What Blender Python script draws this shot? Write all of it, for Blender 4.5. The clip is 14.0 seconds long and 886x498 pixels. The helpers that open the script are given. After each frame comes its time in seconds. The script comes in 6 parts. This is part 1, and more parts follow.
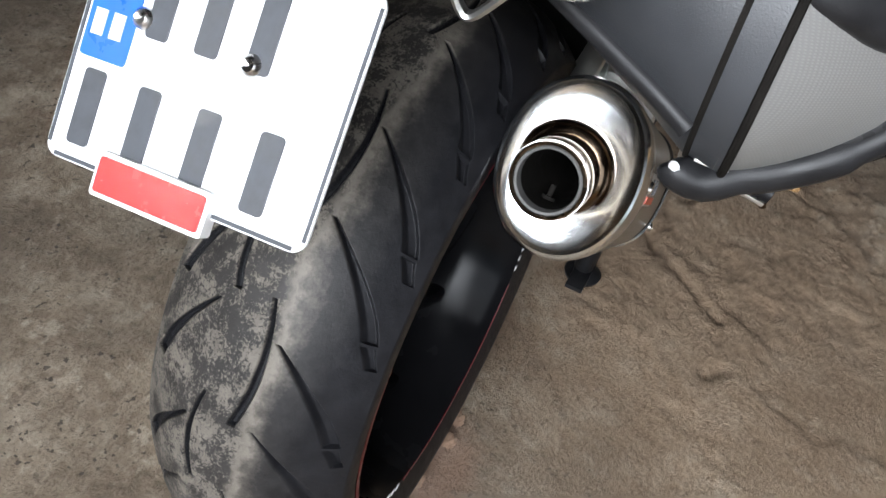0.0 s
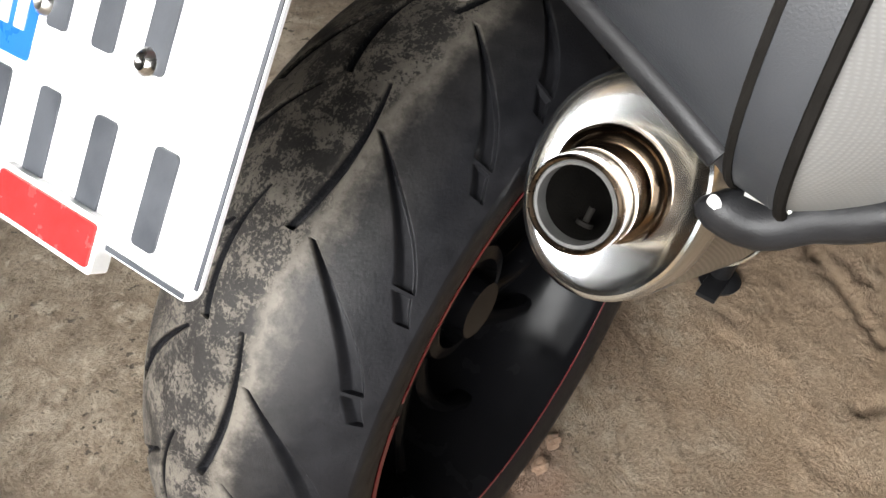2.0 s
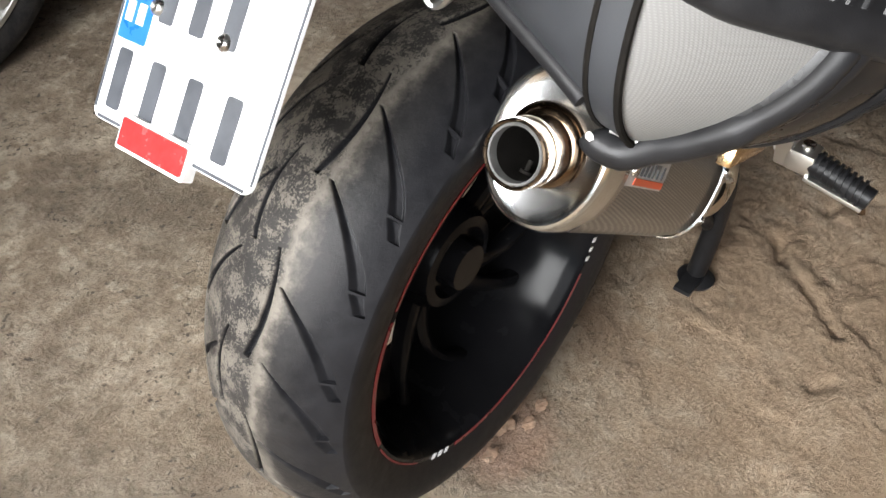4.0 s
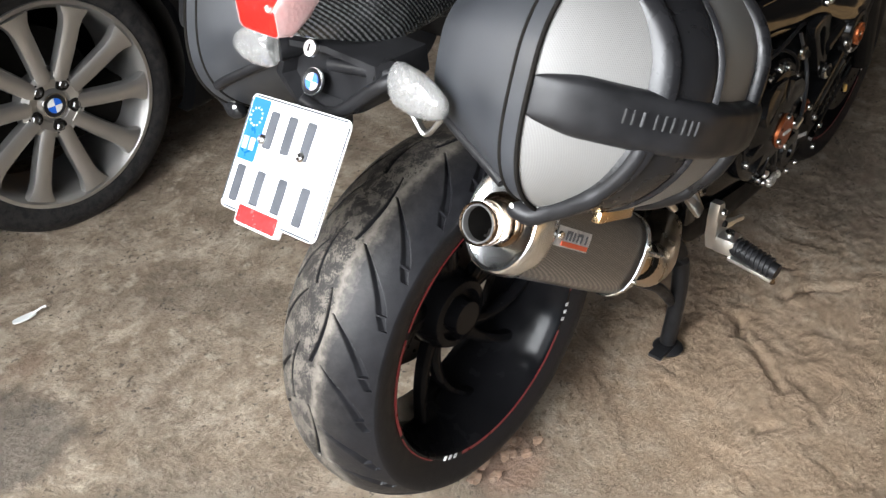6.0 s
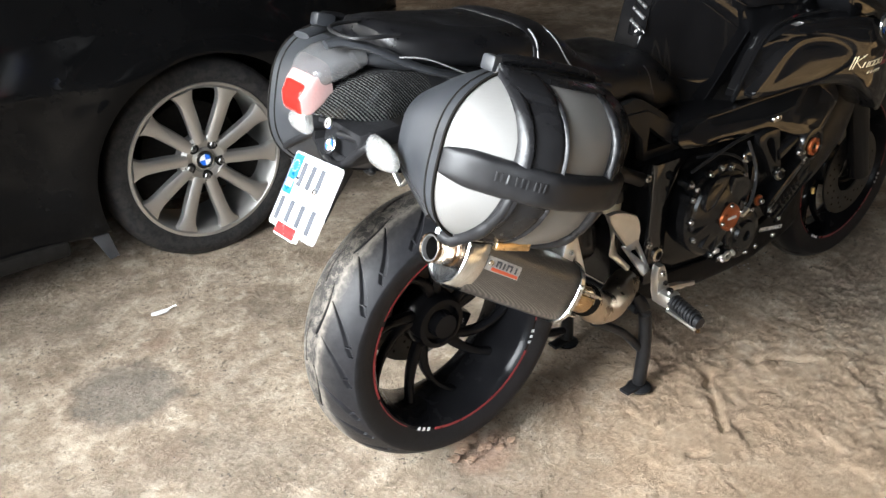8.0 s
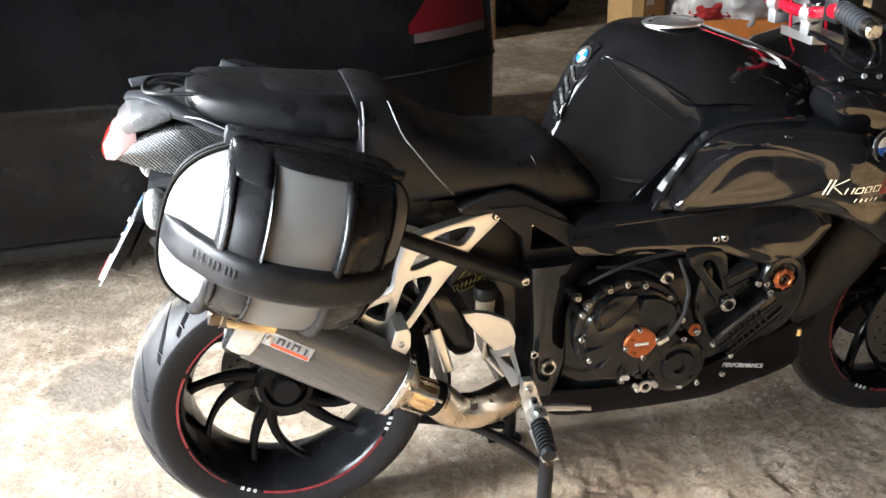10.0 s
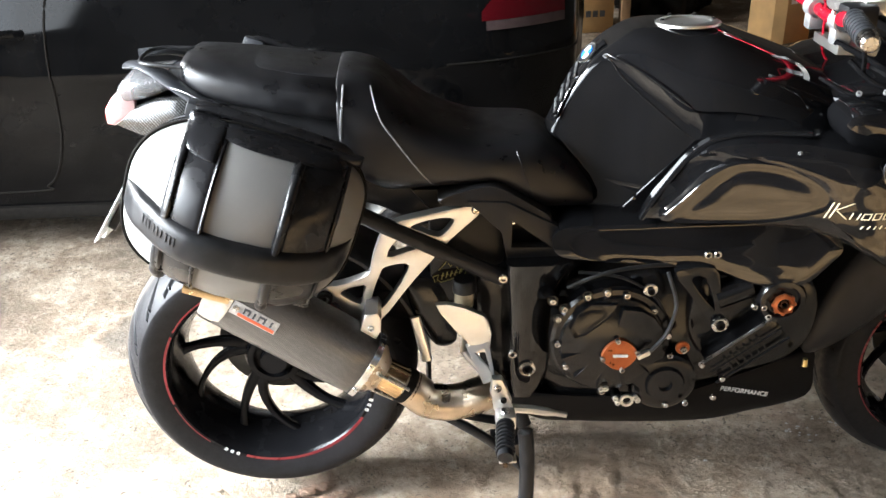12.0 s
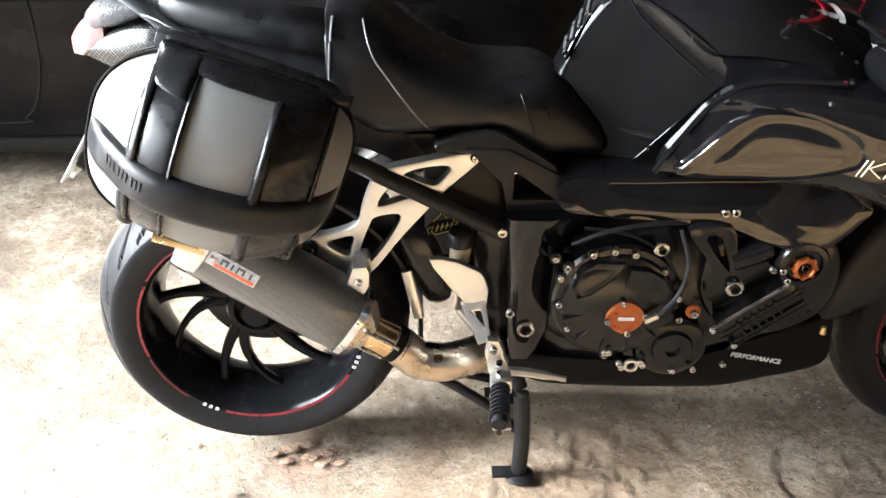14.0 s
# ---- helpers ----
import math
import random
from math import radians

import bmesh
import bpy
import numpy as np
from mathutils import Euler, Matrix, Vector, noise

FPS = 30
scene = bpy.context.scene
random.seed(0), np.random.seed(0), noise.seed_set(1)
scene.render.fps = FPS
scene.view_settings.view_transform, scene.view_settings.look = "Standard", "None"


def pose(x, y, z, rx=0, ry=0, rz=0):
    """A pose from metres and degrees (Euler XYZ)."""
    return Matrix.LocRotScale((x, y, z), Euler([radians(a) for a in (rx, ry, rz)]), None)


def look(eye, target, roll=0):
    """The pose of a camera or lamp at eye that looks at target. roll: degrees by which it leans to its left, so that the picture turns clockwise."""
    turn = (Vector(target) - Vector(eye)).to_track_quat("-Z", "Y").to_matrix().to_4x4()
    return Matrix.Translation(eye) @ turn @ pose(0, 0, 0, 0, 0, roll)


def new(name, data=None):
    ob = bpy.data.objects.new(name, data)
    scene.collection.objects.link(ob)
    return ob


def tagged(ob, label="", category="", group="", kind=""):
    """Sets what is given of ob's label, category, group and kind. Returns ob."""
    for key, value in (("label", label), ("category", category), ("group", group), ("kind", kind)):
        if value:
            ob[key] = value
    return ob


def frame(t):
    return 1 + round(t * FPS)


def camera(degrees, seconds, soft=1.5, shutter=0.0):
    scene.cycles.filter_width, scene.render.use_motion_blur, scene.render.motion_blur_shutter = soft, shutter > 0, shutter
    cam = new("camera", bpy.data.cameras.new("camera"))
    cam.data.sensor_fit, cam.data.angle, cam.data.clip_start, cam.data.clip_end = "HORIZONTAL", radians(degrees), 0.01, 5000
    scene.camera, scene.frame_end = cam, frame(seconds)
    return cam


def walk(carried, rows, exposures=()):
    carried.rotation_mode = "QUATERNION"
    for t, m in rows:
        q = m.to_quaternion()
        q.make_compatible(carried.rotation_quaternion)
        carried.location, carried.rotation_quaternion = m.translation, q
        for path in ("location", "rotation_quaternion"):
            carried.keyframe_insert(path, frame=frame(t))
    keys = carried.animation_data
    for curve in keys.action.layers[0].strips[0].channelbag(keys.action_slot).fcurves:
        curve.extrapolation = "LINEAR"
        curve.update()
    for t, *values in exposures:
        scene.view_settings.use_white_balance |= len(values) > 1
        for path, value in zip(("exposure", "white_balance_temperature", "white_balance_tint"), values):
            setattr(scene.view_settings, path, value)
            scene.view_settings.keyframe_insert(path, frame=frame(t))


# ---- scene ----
from mathutils.bvhtree import BVHTree

cam = camera(51.1, 14.0)
PATH = [
    (0, (-0.659, -0.241, 1.048), (0.759, 0.183, -0.298), 13.1),
    (0.5, (-0.56, -0.255, 1.013), (0.765, 0.297, -0.381), 10.2),
    (1, (-0.495, -0.28, 1.005), (0.717, 0.413, -0.427), 6.1),
    (1.5, (-0.491, -0.289, 1.002), (0.689, 0.442, -0.437), 4.7),
    (2, (-0.489, -0.29, 1.0), (0.686, 0.45, -0.44), 4.7),
    (2.5, (-0.491, -0.292, 1.0), (0.68, 0.45, -0.442), 4.6),
    (3, (-0.492, -0.295, 1.003), (0.672, 0.453, -0.441), 4.5),
    (3.2, (-0.495, -0.297, 1.005), (0.665, 0.458, -0.439), 4.6),
    (5.3, (-0.89, -0.765, 1.282), (0.334, 0.305, 0.117), -0.7),
    (5.5, (-0.889, -0.767, 1.288), (0.335, 0.315, 0.134), -1.0),
    (6, (-0.898, -0.767, 1.29), (0.337, 0.323, 0.156), -1.0),
    (6.5, (-0.907, -0.783, 1.292), (0.311, 0.335, 0.167), -1.1),
    (7, (-0.955, -0.97, 1.35), (0.173, 0.261, 0.248), -1.5),
    (7.5, (-0.994, -1.17, 1.439), (0.07, 0.171, 0.404), -2.2),
    (8, (-1.016, -1.388, 1.476), (0.029, 0.024, 0.519), -1.6),
    (8.5, (-0.842, -1.579, 1.497), (0.114, -0.054, 0.625), -0.2),
    (9, (-0.555, -1.685, 1.519), (0.207, -0.042, 0.67), -0.5),
    (9.2, (-0.444, -1.673, 1.51), (0.258, -0.009, 0.651), -1.0),
    (11.3, (0.325, -1.722, 1.489), (0.347, 0.056, 0.574), -2.0),
    (11.5, (0.328, -1.723, 1.489), (0.351, 0.057, 0.577), -2.0),
    (12, (0.329, -1.725, 1.487), (0.365, 0.056, 0.579), -1.8),
    (12.5, (0.334, -1.718, 1.484), (0.383, 0.062, 0.573), -1.4),
    (13, (0.338, -1.709, 1.48), (0.393, 0.066, 0.561), -1.3),
    (13.5, (0.345, -1.695, 1.477), (0.406, 0.069, 0.537), -1.1),
    (14, (0.34, -1.594, 1.442), (0.374, 0.125, 0.419), -0.4),
]
EXPOSURES = [(0.0, 0.42, 6200, 10), (1.0, 0.72, 6550, 10), (3.2, 0.95, 6750, 10), (5.3, 1.22, 6400, 10), (6.5, 1.24, 6400, 10), (8.0, 1.83, 6300, 8), (8.5, 2.00, 6250, 8), (9.0, 2.46, 6200, 8), (11.3, 2.88, 6150, 8), (14.0, 2.88, 6150, 8)]
walk(cam, [(t, look(eye, target, roll)) for t, eye, target, roll in PATH], EXPOSURES)

# ---- world and light: daylight through the wide garage door behind the motorcycle ----
world = bpy.data.worlds.new("sky")
scene.world = world
world.use_nodes = True
wn = world.node_tree
sky = wn.nodes.new("ShaderNodeTexSky")
sky.sky_type = "NISHITA"
sky.sun_disc = False
sky.sun_elevation, sky.sun_rotation = radians(40), radians(183)
wn.links.new(sky.outputs[0], wn.nodes["Background"].inputs[0])
wn.nodes["Background"].inputs[1].default_value = 0.05


def lamp(name, where, target, sx, sy, watts, color, spread=180):
    data = bpy.data.lights.new(name, "AREA")
    data.shape, data.size, data.size_y, data.energy, data.color = "RECTANGLE", sx, sy, watts, color
    data.spread = radians(spread)
    ob = new(name, data)
    ob.matrix_world = look(where, target)
    return ob


lamp("door_daylight", (-2.26, -0.28, 1.60), (0.05, -0.36, 0.10), 1.3, 1.6, 31, (0.96, 0.98, 1.0), 95)
lamp("door_skylight", (-2.28, -1.02, 1.70), (0.0, -0.85, 0.20), 2.6, 1.7, 29, (0.94, 0.97, 1.0))
# Added lamp, out of view, that brightens the back of the garage.
lamp("window_daylight", (-3.85, 3.1, 2.15), (2.6, 3.7, 0.2), 0.6, 1.9, 95, (1.0, 0.97, 0.92))
sun = bpy.data.lights.new("sun", "SUN")
sun.energy, sun.angle, sun.color = 6.5, radians(0.6), (1.0, 0.75, 0.42)
new("sun", sun).matrix_world = look((1.0, -6.0, 4.2), (1.2, -1.0, 0.0))


# ---- materials ----
def nodes_of(name):
    m = bpy.data.materials.new(name)
    m.use_nodes = True
    nt = m.node_tree
    return m, nt, nt.nodes["Principled BSDF"]


def node(nt, kind, **values):
    n = nt.nodes.new(kind)
    for k, v in values.items():
        n.inputs[k.replace("_", " ")].default_value = v
    return n


def noise_tex(nt, scale, detail=4.0, rough=0.55):
    n = node(nt, "ShaderNodeTexNoise", Scale=scale, Detail=detail, Roughness=rough)
    co = nt.nodes.new("ShaderNodeTexCoord")
    nt.links.new(co.outputs["Object"], n.inputs["Vector"])
    return n


def ramp(nt, source, stops):
    r = nt.nodes.new("ShaderNodeValToRGB")
    while len(r.color_ramp.elements) < len(stops):
        r.color_ramp.elements.new(0.5)
    for e, (p, c) in zip(r.color_ramp.elements, stops):
        e.position = p
        e.color = (*c, 1.0) if isinstance(c, tuple) else (c, c, c, 1.0)
    nt.links.new(source, r.inputs[0])
    return r.outputs[0]


def mix(nt, fac, a, b, blend="MIX"):
    m = nt.nodes.new("ShaderNodeMix")
    m.data_type, m.blend_type = "RGBA", blend
    for sock, v in ((m.inputs[0], fac), (m.inputs[6], a), (m.inputs[7], b)):
        if isinstance(v, bpy.types.NodeSocket):
            nt.links.new(v, sock)
        elif isinstance(v, tuple):
            sock.default_value = (*v, 1.0)
        else:
            sock.default_value = v
    return m.outputs[2]


def math_node(nt, op, a, b=0.0, c=0.0):
    m = nt.nodes.new("ShaderNodeMath")
    m.operation = op
    for sock, v in zip(m.inputs, (a, b, c)):
        if isinstance(v, bpy.types.NodeSocket):
            nt.links.new(v, sock)
        else:
            sock.default_value = v
    return m.outputs[0]


def bump(nt, b, height, strength, dist):
    n = node(nt, "ShaderNodeBump", Strength=strength, Distance=dist)
    nt.links.new(height, n.inputs["Height"])
    nt.links.new(n.outputs[0], b.inputs["Normal"])


def surface(name, col, rough=0.5, metal=0.0, var=0.25, scale=25.0, grain=400.0, relief=0.15, coat=0.0, dust=0.0, rvar=0.12, spec=0.5):
    """A plain surface with blotches, fine grain and some dust."""
    m, nt, b = nodes_of(name)
    big, fine = noise_tex(nt, scale), noise_tex(nt, grain, 2.0)
    lo, hi = tuple(c * (1 - var) for c in col), tuple(min(1.0, c * (1 + var)) for c in col)
    c = ramp(nt, big.outputs[0], [(0.3, lo), (0.7, hi)])
    if dust:
        spots = noise_tex(nt, scale * 2.3, 8.0, 0.7)
        c = mix(nt, ramp(nt, spots.outputs[0], [(0.48, 0.0), (0.75, dust)]), c, (0.30, 0.27, 0.22))
    nt.links.new(c, b.inputs["Base Color"])
    r = ramp(nt, big.outputs[0], [(0.3, max(0.02, rough - rvar)), (0.7, min(1.0, rough + rvar))])
    nt.links.new(r, b.inputs["Roughness"])
    b.inputs["Metallic"].default_value = metal
    b.inputs["Coat Weight"].default_value = coat
    b.inputs["Specular IOR Level"].default_value = spec
    b.inputs["Coat Roughness"].default_value = 0.05
    if relief:
        bump(nt, b, fine.outputs[0], relief, 0.0006 if grain > 500 else 0.0011)
    return m


def weave(name, dark, light, cell, turn, rough):
    """Twill of carbon fibre under clear coat."""
    m, nt, b = nodes_of(name)
    co = nt.nodes.new("ShaderNodeTexCoord")
    mp = nt.nodes.new("ShaderNodeMapping")
    mp.inputs["Rotation"].default_value = [radians(a) for a in turn]
    nt.links.new(co.outputs["Object"], mp.inputs[0])
    w = node(nt, "ShaderNodeTexWave", Scale=1 / cell, Distortion=0.4)
    w.wave_type, w.bands_direction = "BANDS", "DIAGONAL"
    nt.links.new(mp.outputs[0], w.inputs[0])
    ch = node(nt, "ShaderNodeTexChecker", Scale=2.5 / cell)
    nt.links.new(mp.outputs[0], ch.inputs[0])
    k = math_node(nt, "MULTIPLY", w.outputs[1], math_node(nt, "ADD", math_node(nt, "MULTIPLY", ch.outputs[1], 0.5), 0.5))
    nt.links.new(ramp(nt, k, [(0.2, dark), (0.8, light)]), b.inputs["Base Color"])
    b.inputs["Roughness"].default_value = rough
    b.inputs["Coat Weight"].default_value = 0.6
    b.inputs["Coat Roughness"].default_value = 0.15
    bump(nt, b, k, 0.2, 0.0004)
    return m


def floor_material():
    m, nt, b = nodes_of("worn concrete")
    a, d, e, f = noise_tex(nt, 2.1, 7, 0.6), noise_tex(nt, 6.0, 9, 0.68), noise_tex(nt, 38.0, 9, 0.72), noise_tex(nt, 240.0, 3)
    g, red = noise_tex(nt, 14.0, 10, 0.75), noise_tex(nt, 4.2, 6, 0.6)
    c = ramp(nt, d.outputs[0], [(0.32, (0.19, 0.138, 0.092)), (0.46, (0.31, 0.240, 0.170)), (0.56, (0.40, 0.322, 0.238)), (0.66, (0.52, 0.435, 0.335))])
    c = mix(nt, ramp(nt, g.outputs[0], [(0.40, 0.60), (0.48, 0.0)]), c, (0.165, 0.12, 0.08))
    c = mix(nt, ramp(nt, g.outputs[0], [(0.54, 0.0), (0.60, 0.70)]), c, (0.56, 0.47, 0.36))
    c = mix(nt, ramp(nt, e.outputs[0], [(0.38, 0.55), (0.455, 0.0)]), c, (0.13, 0.094, 0.064))
    c = mix(nt, ramp(nt, e.outputs[0], [(0.56, 0.0), (0.66, 0.40)]), c, (0.56, 0.47, 0.365))
    c = mix(nt, ramp(nt, red.outputs[0], [(0.57, 0.0), (0.68, 0.40)]), c, (0.33, 0.19, 0.125))
    c = mix(nt, ramp(nt, a.outputs[0], [(0.46, 0.0), (0.58, 0.60)]), c, (0.15, 0.116, 0.083))
    c = mix(nt, ramp(nt, a.outputs[0], [(0.34, 0.45), (0.45, 0.0)]), c, (0.52, 0.44, 0.345))
    c = mix(nt, ramp(nt, f.outputs[0], [(0.30, 0.16), (0.40, 0.0)]), c, (0.15, 0.115, 0.08))
    c = mix(nt, ramp(nt, f.outputs[0], [(0.60, 0.0), (0.70, 0.12)]), c, (0.60, 0.51, 0.40))
    # hairline scratches and dark crumbs trodden into the surface
    crumbs = noise_tex(nt, 95.0, 2, 0.5)
    where = noise_tex(nt, 9.0, 4, 0.6)
    spots = math_node(nt, "MULTIPLY", ramp(nt, crumbs.outputs[0], [(0.62, 0.0), (0.66, 0.85)]), ramp(nt, where.outputs[0], [(0.46, 0.0), (0.56, 1.0)]))
    c = mix(nt, spots, c, (0.075, 0.06, 0.045))
    # an old oil stain beside the car's wheel
    co = nt.nodes.new("ShaderNodeTexCoord")
    off = nt.nodes.new("ShaderNodeVectorMath")
    off.operation = "DISTANCE"
    nt.links.new(co.outputs["Object"], off.inputs[0])
    off.inputs[1].default_value = (-0.52, 0.70, 0.0)
    edge = math_node(nt, "ADD", off.outputs["Value"], math_node(nt, "MULTIPLY", g.outputs[0], 0.16))
    c = mix(nt, ramp(nt, edge, [(0.195, 0.62), (0.245, 0.0)]), c, (0.10, 0.088, 0.075))
    # a small reddish patch under the wheel and a wide browner tint
    for place, inner, outer, most, tint in (((0.07, -0.06, 0.0), 0.11, 0.15, 0.38, (0.33, 0.17, 0.115)), ((0.62, -0.45, 0.0), 0.60, 1.10, 0.58, (0.34, 0.228, 0.138))):
        far = nt.nodes.new("ShaderNodeVectorMath")
        far.operation = "DISTANCE"
        nt.links.new(co.outputs["Object"], far.inputs[0])
        far.inputs[1].default_value = place
        edge = math_node(nt, "ADD", far.outputs["Value"], math_node(nt, "MULTIPLY", g.outputs[0], inner))
        c = mix(nt, ramp(nt, edge, [(inner, most), (outer, 0.0)]), c, tint)
    nt.links.new(c, b.inputs["Base Color"])
    nt.links.new(ramp(nt, d.outputs[0], [(0.3, 0.75), (0.7, 0.95)]), b.inputs["Roughness"])
    h = math_node(nt, "ADD", math_node(nt, "MULTIPLY", g.outputs[0], 1.5), math_node(nt, "ADD", e.outputs[0], math_node(nt, "MULTIPLY", f.outputs[0], 0.22)))
    bump(nt, b, h, 1.0, 0.0105)
    return m


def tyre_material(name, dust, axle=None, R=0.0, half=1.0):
    """Rubber: a pale dust film and black crumbs on the crown and far flank; cleaner towards the near shoulder, where
    the thinner film also stands in for shade.
    """
    m, nt, b = nodes_of(name)
    co = nt.nodes.new("ShaderNodeTexCoord")
    sep = nt.nodes.new("ShaderNodeSeparateXYZ")
    nt.links.new(co.outputs["Object"], sep.inputs[0])
    big, mid, fine = noise_tex(nt, 11.0, 6), noise_tex(nt, 60.0, 9, 0.75), noise_tex(nt, 500.0, 2)
    patches, speck = noise_tex(nt, 42.0, 8, 0.75), noise_tex(nt, 420.0, 4, 0.8)
    base = ramp(nt, mid.outputs[0], [(0.3, (0.006, 0.006, 0.007)), (0.7, (0.014, 0.014, 0.016))])
    across = math_node(nt, "ADD", math_node(nt, "MULTIPLY", sep.outputs[1], 9.0), math_node(nt, "MULTIPLY_ADD", big.outputs[0], 0.35, 0.45))
    ragged = math_node(nt, "ADD", across, math_node(nt, "MULTIPLY_ADD", mid.outputs[0], 0.30, -0.15))
    film = ramp(nt, ragged, [(-0.60, 0.0), (0.05, 0.012), (0.28, 0.05), (0.38, 0.30), (0.44, 0.58), (0.9, 0.62)])
    film = math_node(nt, "MULTIPLY", film, ramp(nt, mid.outputs[0], [(0.30, 0.6), (0.6, 1.0)]))
    grit = math_node(nt, "ADD", math_node(nt, "MULTIPLY", patches.outputs[0], 0.58), math_node(nt, "MULTIPLY", speck.outputs[0], 0.42))
    crumbs = ramp(nt, grit, [(0.478, 1.0), (0.505, 0.16)])
    zone = ramp(nt, ragged, [(0.46, 0.0), (0.53, 1.0)])
    keep = math_node(nt, "SUBTRACT", 1.0, math_node(nt, "MULTIPLY", zone, math_node(nt, "SUBTRACT", 1.0, crumbs)))
    fac = math_node(nt, "MULTIPLY", math_node(nt, "MULTIPLY", film, keep), dust)
    # The film also fades out inside the grooves, so these draw darker.
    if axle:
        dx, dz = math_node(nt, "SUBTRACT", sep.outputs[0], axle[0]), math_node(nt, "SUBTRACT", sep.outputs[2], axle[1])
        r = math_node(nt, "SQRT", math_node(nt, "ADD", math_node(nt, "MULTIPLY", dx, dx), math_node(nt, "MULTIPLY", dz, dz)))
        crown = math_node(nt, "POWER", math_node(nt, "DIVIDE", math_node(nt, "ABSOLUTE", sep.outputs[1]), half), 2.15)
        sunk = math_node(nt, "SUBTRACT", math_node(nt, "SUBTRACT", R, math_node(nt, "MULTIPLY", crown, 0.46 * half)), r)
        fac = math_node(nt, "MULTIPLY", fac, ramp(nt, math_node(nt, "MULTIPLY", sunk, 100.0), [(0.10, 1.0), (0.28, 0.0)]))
    nt.links.new(mix(nt, fac, base, (0.27, 0.24, 0.20)), b.inputs["Base Color"])
    nt.links.new(ramp(nt, mid.outputs[0], [(0.3, 0.36), (0.7, 0.58)]), b.inputs["Roughness"])
    h = math_node(nt, "SUBTRACT", math_node(nt, "ADD", mid.outputs[0], math_node(nt, "MULTIPLY", fine.outputs[0], 0.3)), math_node(nt, "MULTIPLY", math_node(nt, "MULTIPLY", zone, crumbs), 0.7))
    b.inputs["Specular IOR Level"].default_value = 0.18
    bump(nt, b, h, 0.5, 0.0012)
    return m


def woven(name, col, rough, metal, pitch):
    """Silver plastic with a fine moulded grid."""
    m, nt, b = nodes_of(name)
    co = nt.nodes.new("ShaderNodeTexCoord")
    waves = []
    for axis in ("X", "Z"):
        w = node(nt, "ShaderNodeTexWave", Scale=0.314 / pitch)
        w.bands_direction = axis
        nt.links.new(co.outputs["Object"], w.inputs[0])
        waves.append(w.outputs[1])
    big = noise_tex(nt, 10.0)
    grid = math_node(nt, "MULTIPLY", waves[0], waves[1])
    nt.links.new(ramp(nt, math_node(nt, "ADD", math_node(nt, "MULTIPLY", big.outputs[0], 0.6), math_node(nt, "MULTIPLY", grid, 0.4)), [(0.2, tuple(c * 0.85 for c in col)), (0.8, tuple(c * 1.12 for c in col))]), b.inputs["Base Color"])
    b.inputs["Roughness"].default_value = rough
    b.inputs["Metallic"].default_value = metal
    bump(nt, b, grid, 0.30, 0.0006)
    return m


def lens_material(name, col, trans, spec=0.5, relief=0.22):
    m, nt, b = nodes_of(name)
    v = node(nt, "ShaderNodeTexVoronoi", Scale=160.0)
    co = nt.nodes.new("ShaderNodeTexCoord")
    nt.links.new(co.outputs["Object"], v.inputs["Vector"])
    b.inputs["Base Color"].default_value = (*col, 1)
    b.inputs["Roughness"].default_value = 0.08
    b.inputs["Transmission Weight"].default_value = trans
    b.inputs["IOR"].default_value = 1.5
    b.inputs["Specular IOR Level"].default_value = spec
    bump(nt, b, v.outputs[0], relief, 0.002)
    return m


M_FLOOR = floor_material()
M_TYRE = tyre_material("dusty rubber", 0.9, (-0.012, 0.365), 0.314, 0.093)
M_FRONT_TYRE = tyre_material("dusty front rubber", 0.5)
M_CAR_TYRE = tyre_material("road rubber", 0.12)
M_RIM = surface("black rim lacquer", (0.006, 0.006, 0.0068), 0.20, 0.0, 0.3, 12, 300, 0.05, 0.0, dust=0.0, spec=0.09)
M_BLACK = surface("black plastic", (0.011, 0.011, 0.012), 0.40, 0, 0.3, 30, 900, 0.3, dust=0.005, spec=0.25)
M_SHELL = surface("grained grey plastic", (0.025, 0.027, 0.031), 0.44, 0, 0.18, 14, 900, 0.30, dust=0.01, spec=0.6)
M_GLOSS = surface("black gloss paint", (0.005, 0.005, 0.0055), 0.05, 0, 0.2, 8, 300, 0.015, 0.2, dust=0.003, rvar=0.02, spec=0.4)
M_CARPAINT = surface("dusty black car paint", (0.003, 0.003, 0.0032), 0.07, 0, 0.25, 5, 300, 0.012, 0.0, dust=0.002, rvar=0.03, spec=0.12)
M_ENGINE = surface("black engine casting", (0.006, 0.006, 0.0065), 0.17, 0.0, 0.3, 40, 600, 0.12, dust=0.004, rvar=0.07, spec=0.34)
M_ALU = surface("satin aluminium", (0.72, 0.71, 0.68), 0.36, 1.0, 0.05, 30, 700, 0.1, rvar=0.05)
M_STEEL = surface("bright bolt steel", (0.55, 0.54, 0.52), 0.24, 1.0, 0.15, 60, 500, 0.1)
M_CHROME = surface("polished steel", (0.68, 0.70, 0.71), 0.19, 1.0, 0.04, 30, 400, 0.0, rvar=0.03)
M_PIPE = surface("heat-tinted steel", (0.50, 0.42, 0.32), 0.3, 1.0, 0.25, 18, 500, 0.1)
M_GOLD = surface("bronze-tinted steel", (0.155, 0.112, 0.076), 0.22, 1.0, 0.3, 25, 500, 0.05)
M_COLLAR = surface("golden heat-tinted steel", (0.60, 0.43, 0.24), 0.2, 1.0, 0.3, 25, 500, 0.05)
M_COPPER = surface("orange anodised metal", (0.36, 0.10, 0.032), 0.38, 0.7, 0.2, 60, 500, 0.1)
M_LINER = surface("dull grey steel", (0.10, 0.098, 0.095), 0.6, 0.0, 0.25, 60, 500, 0.3, spec=0.3)
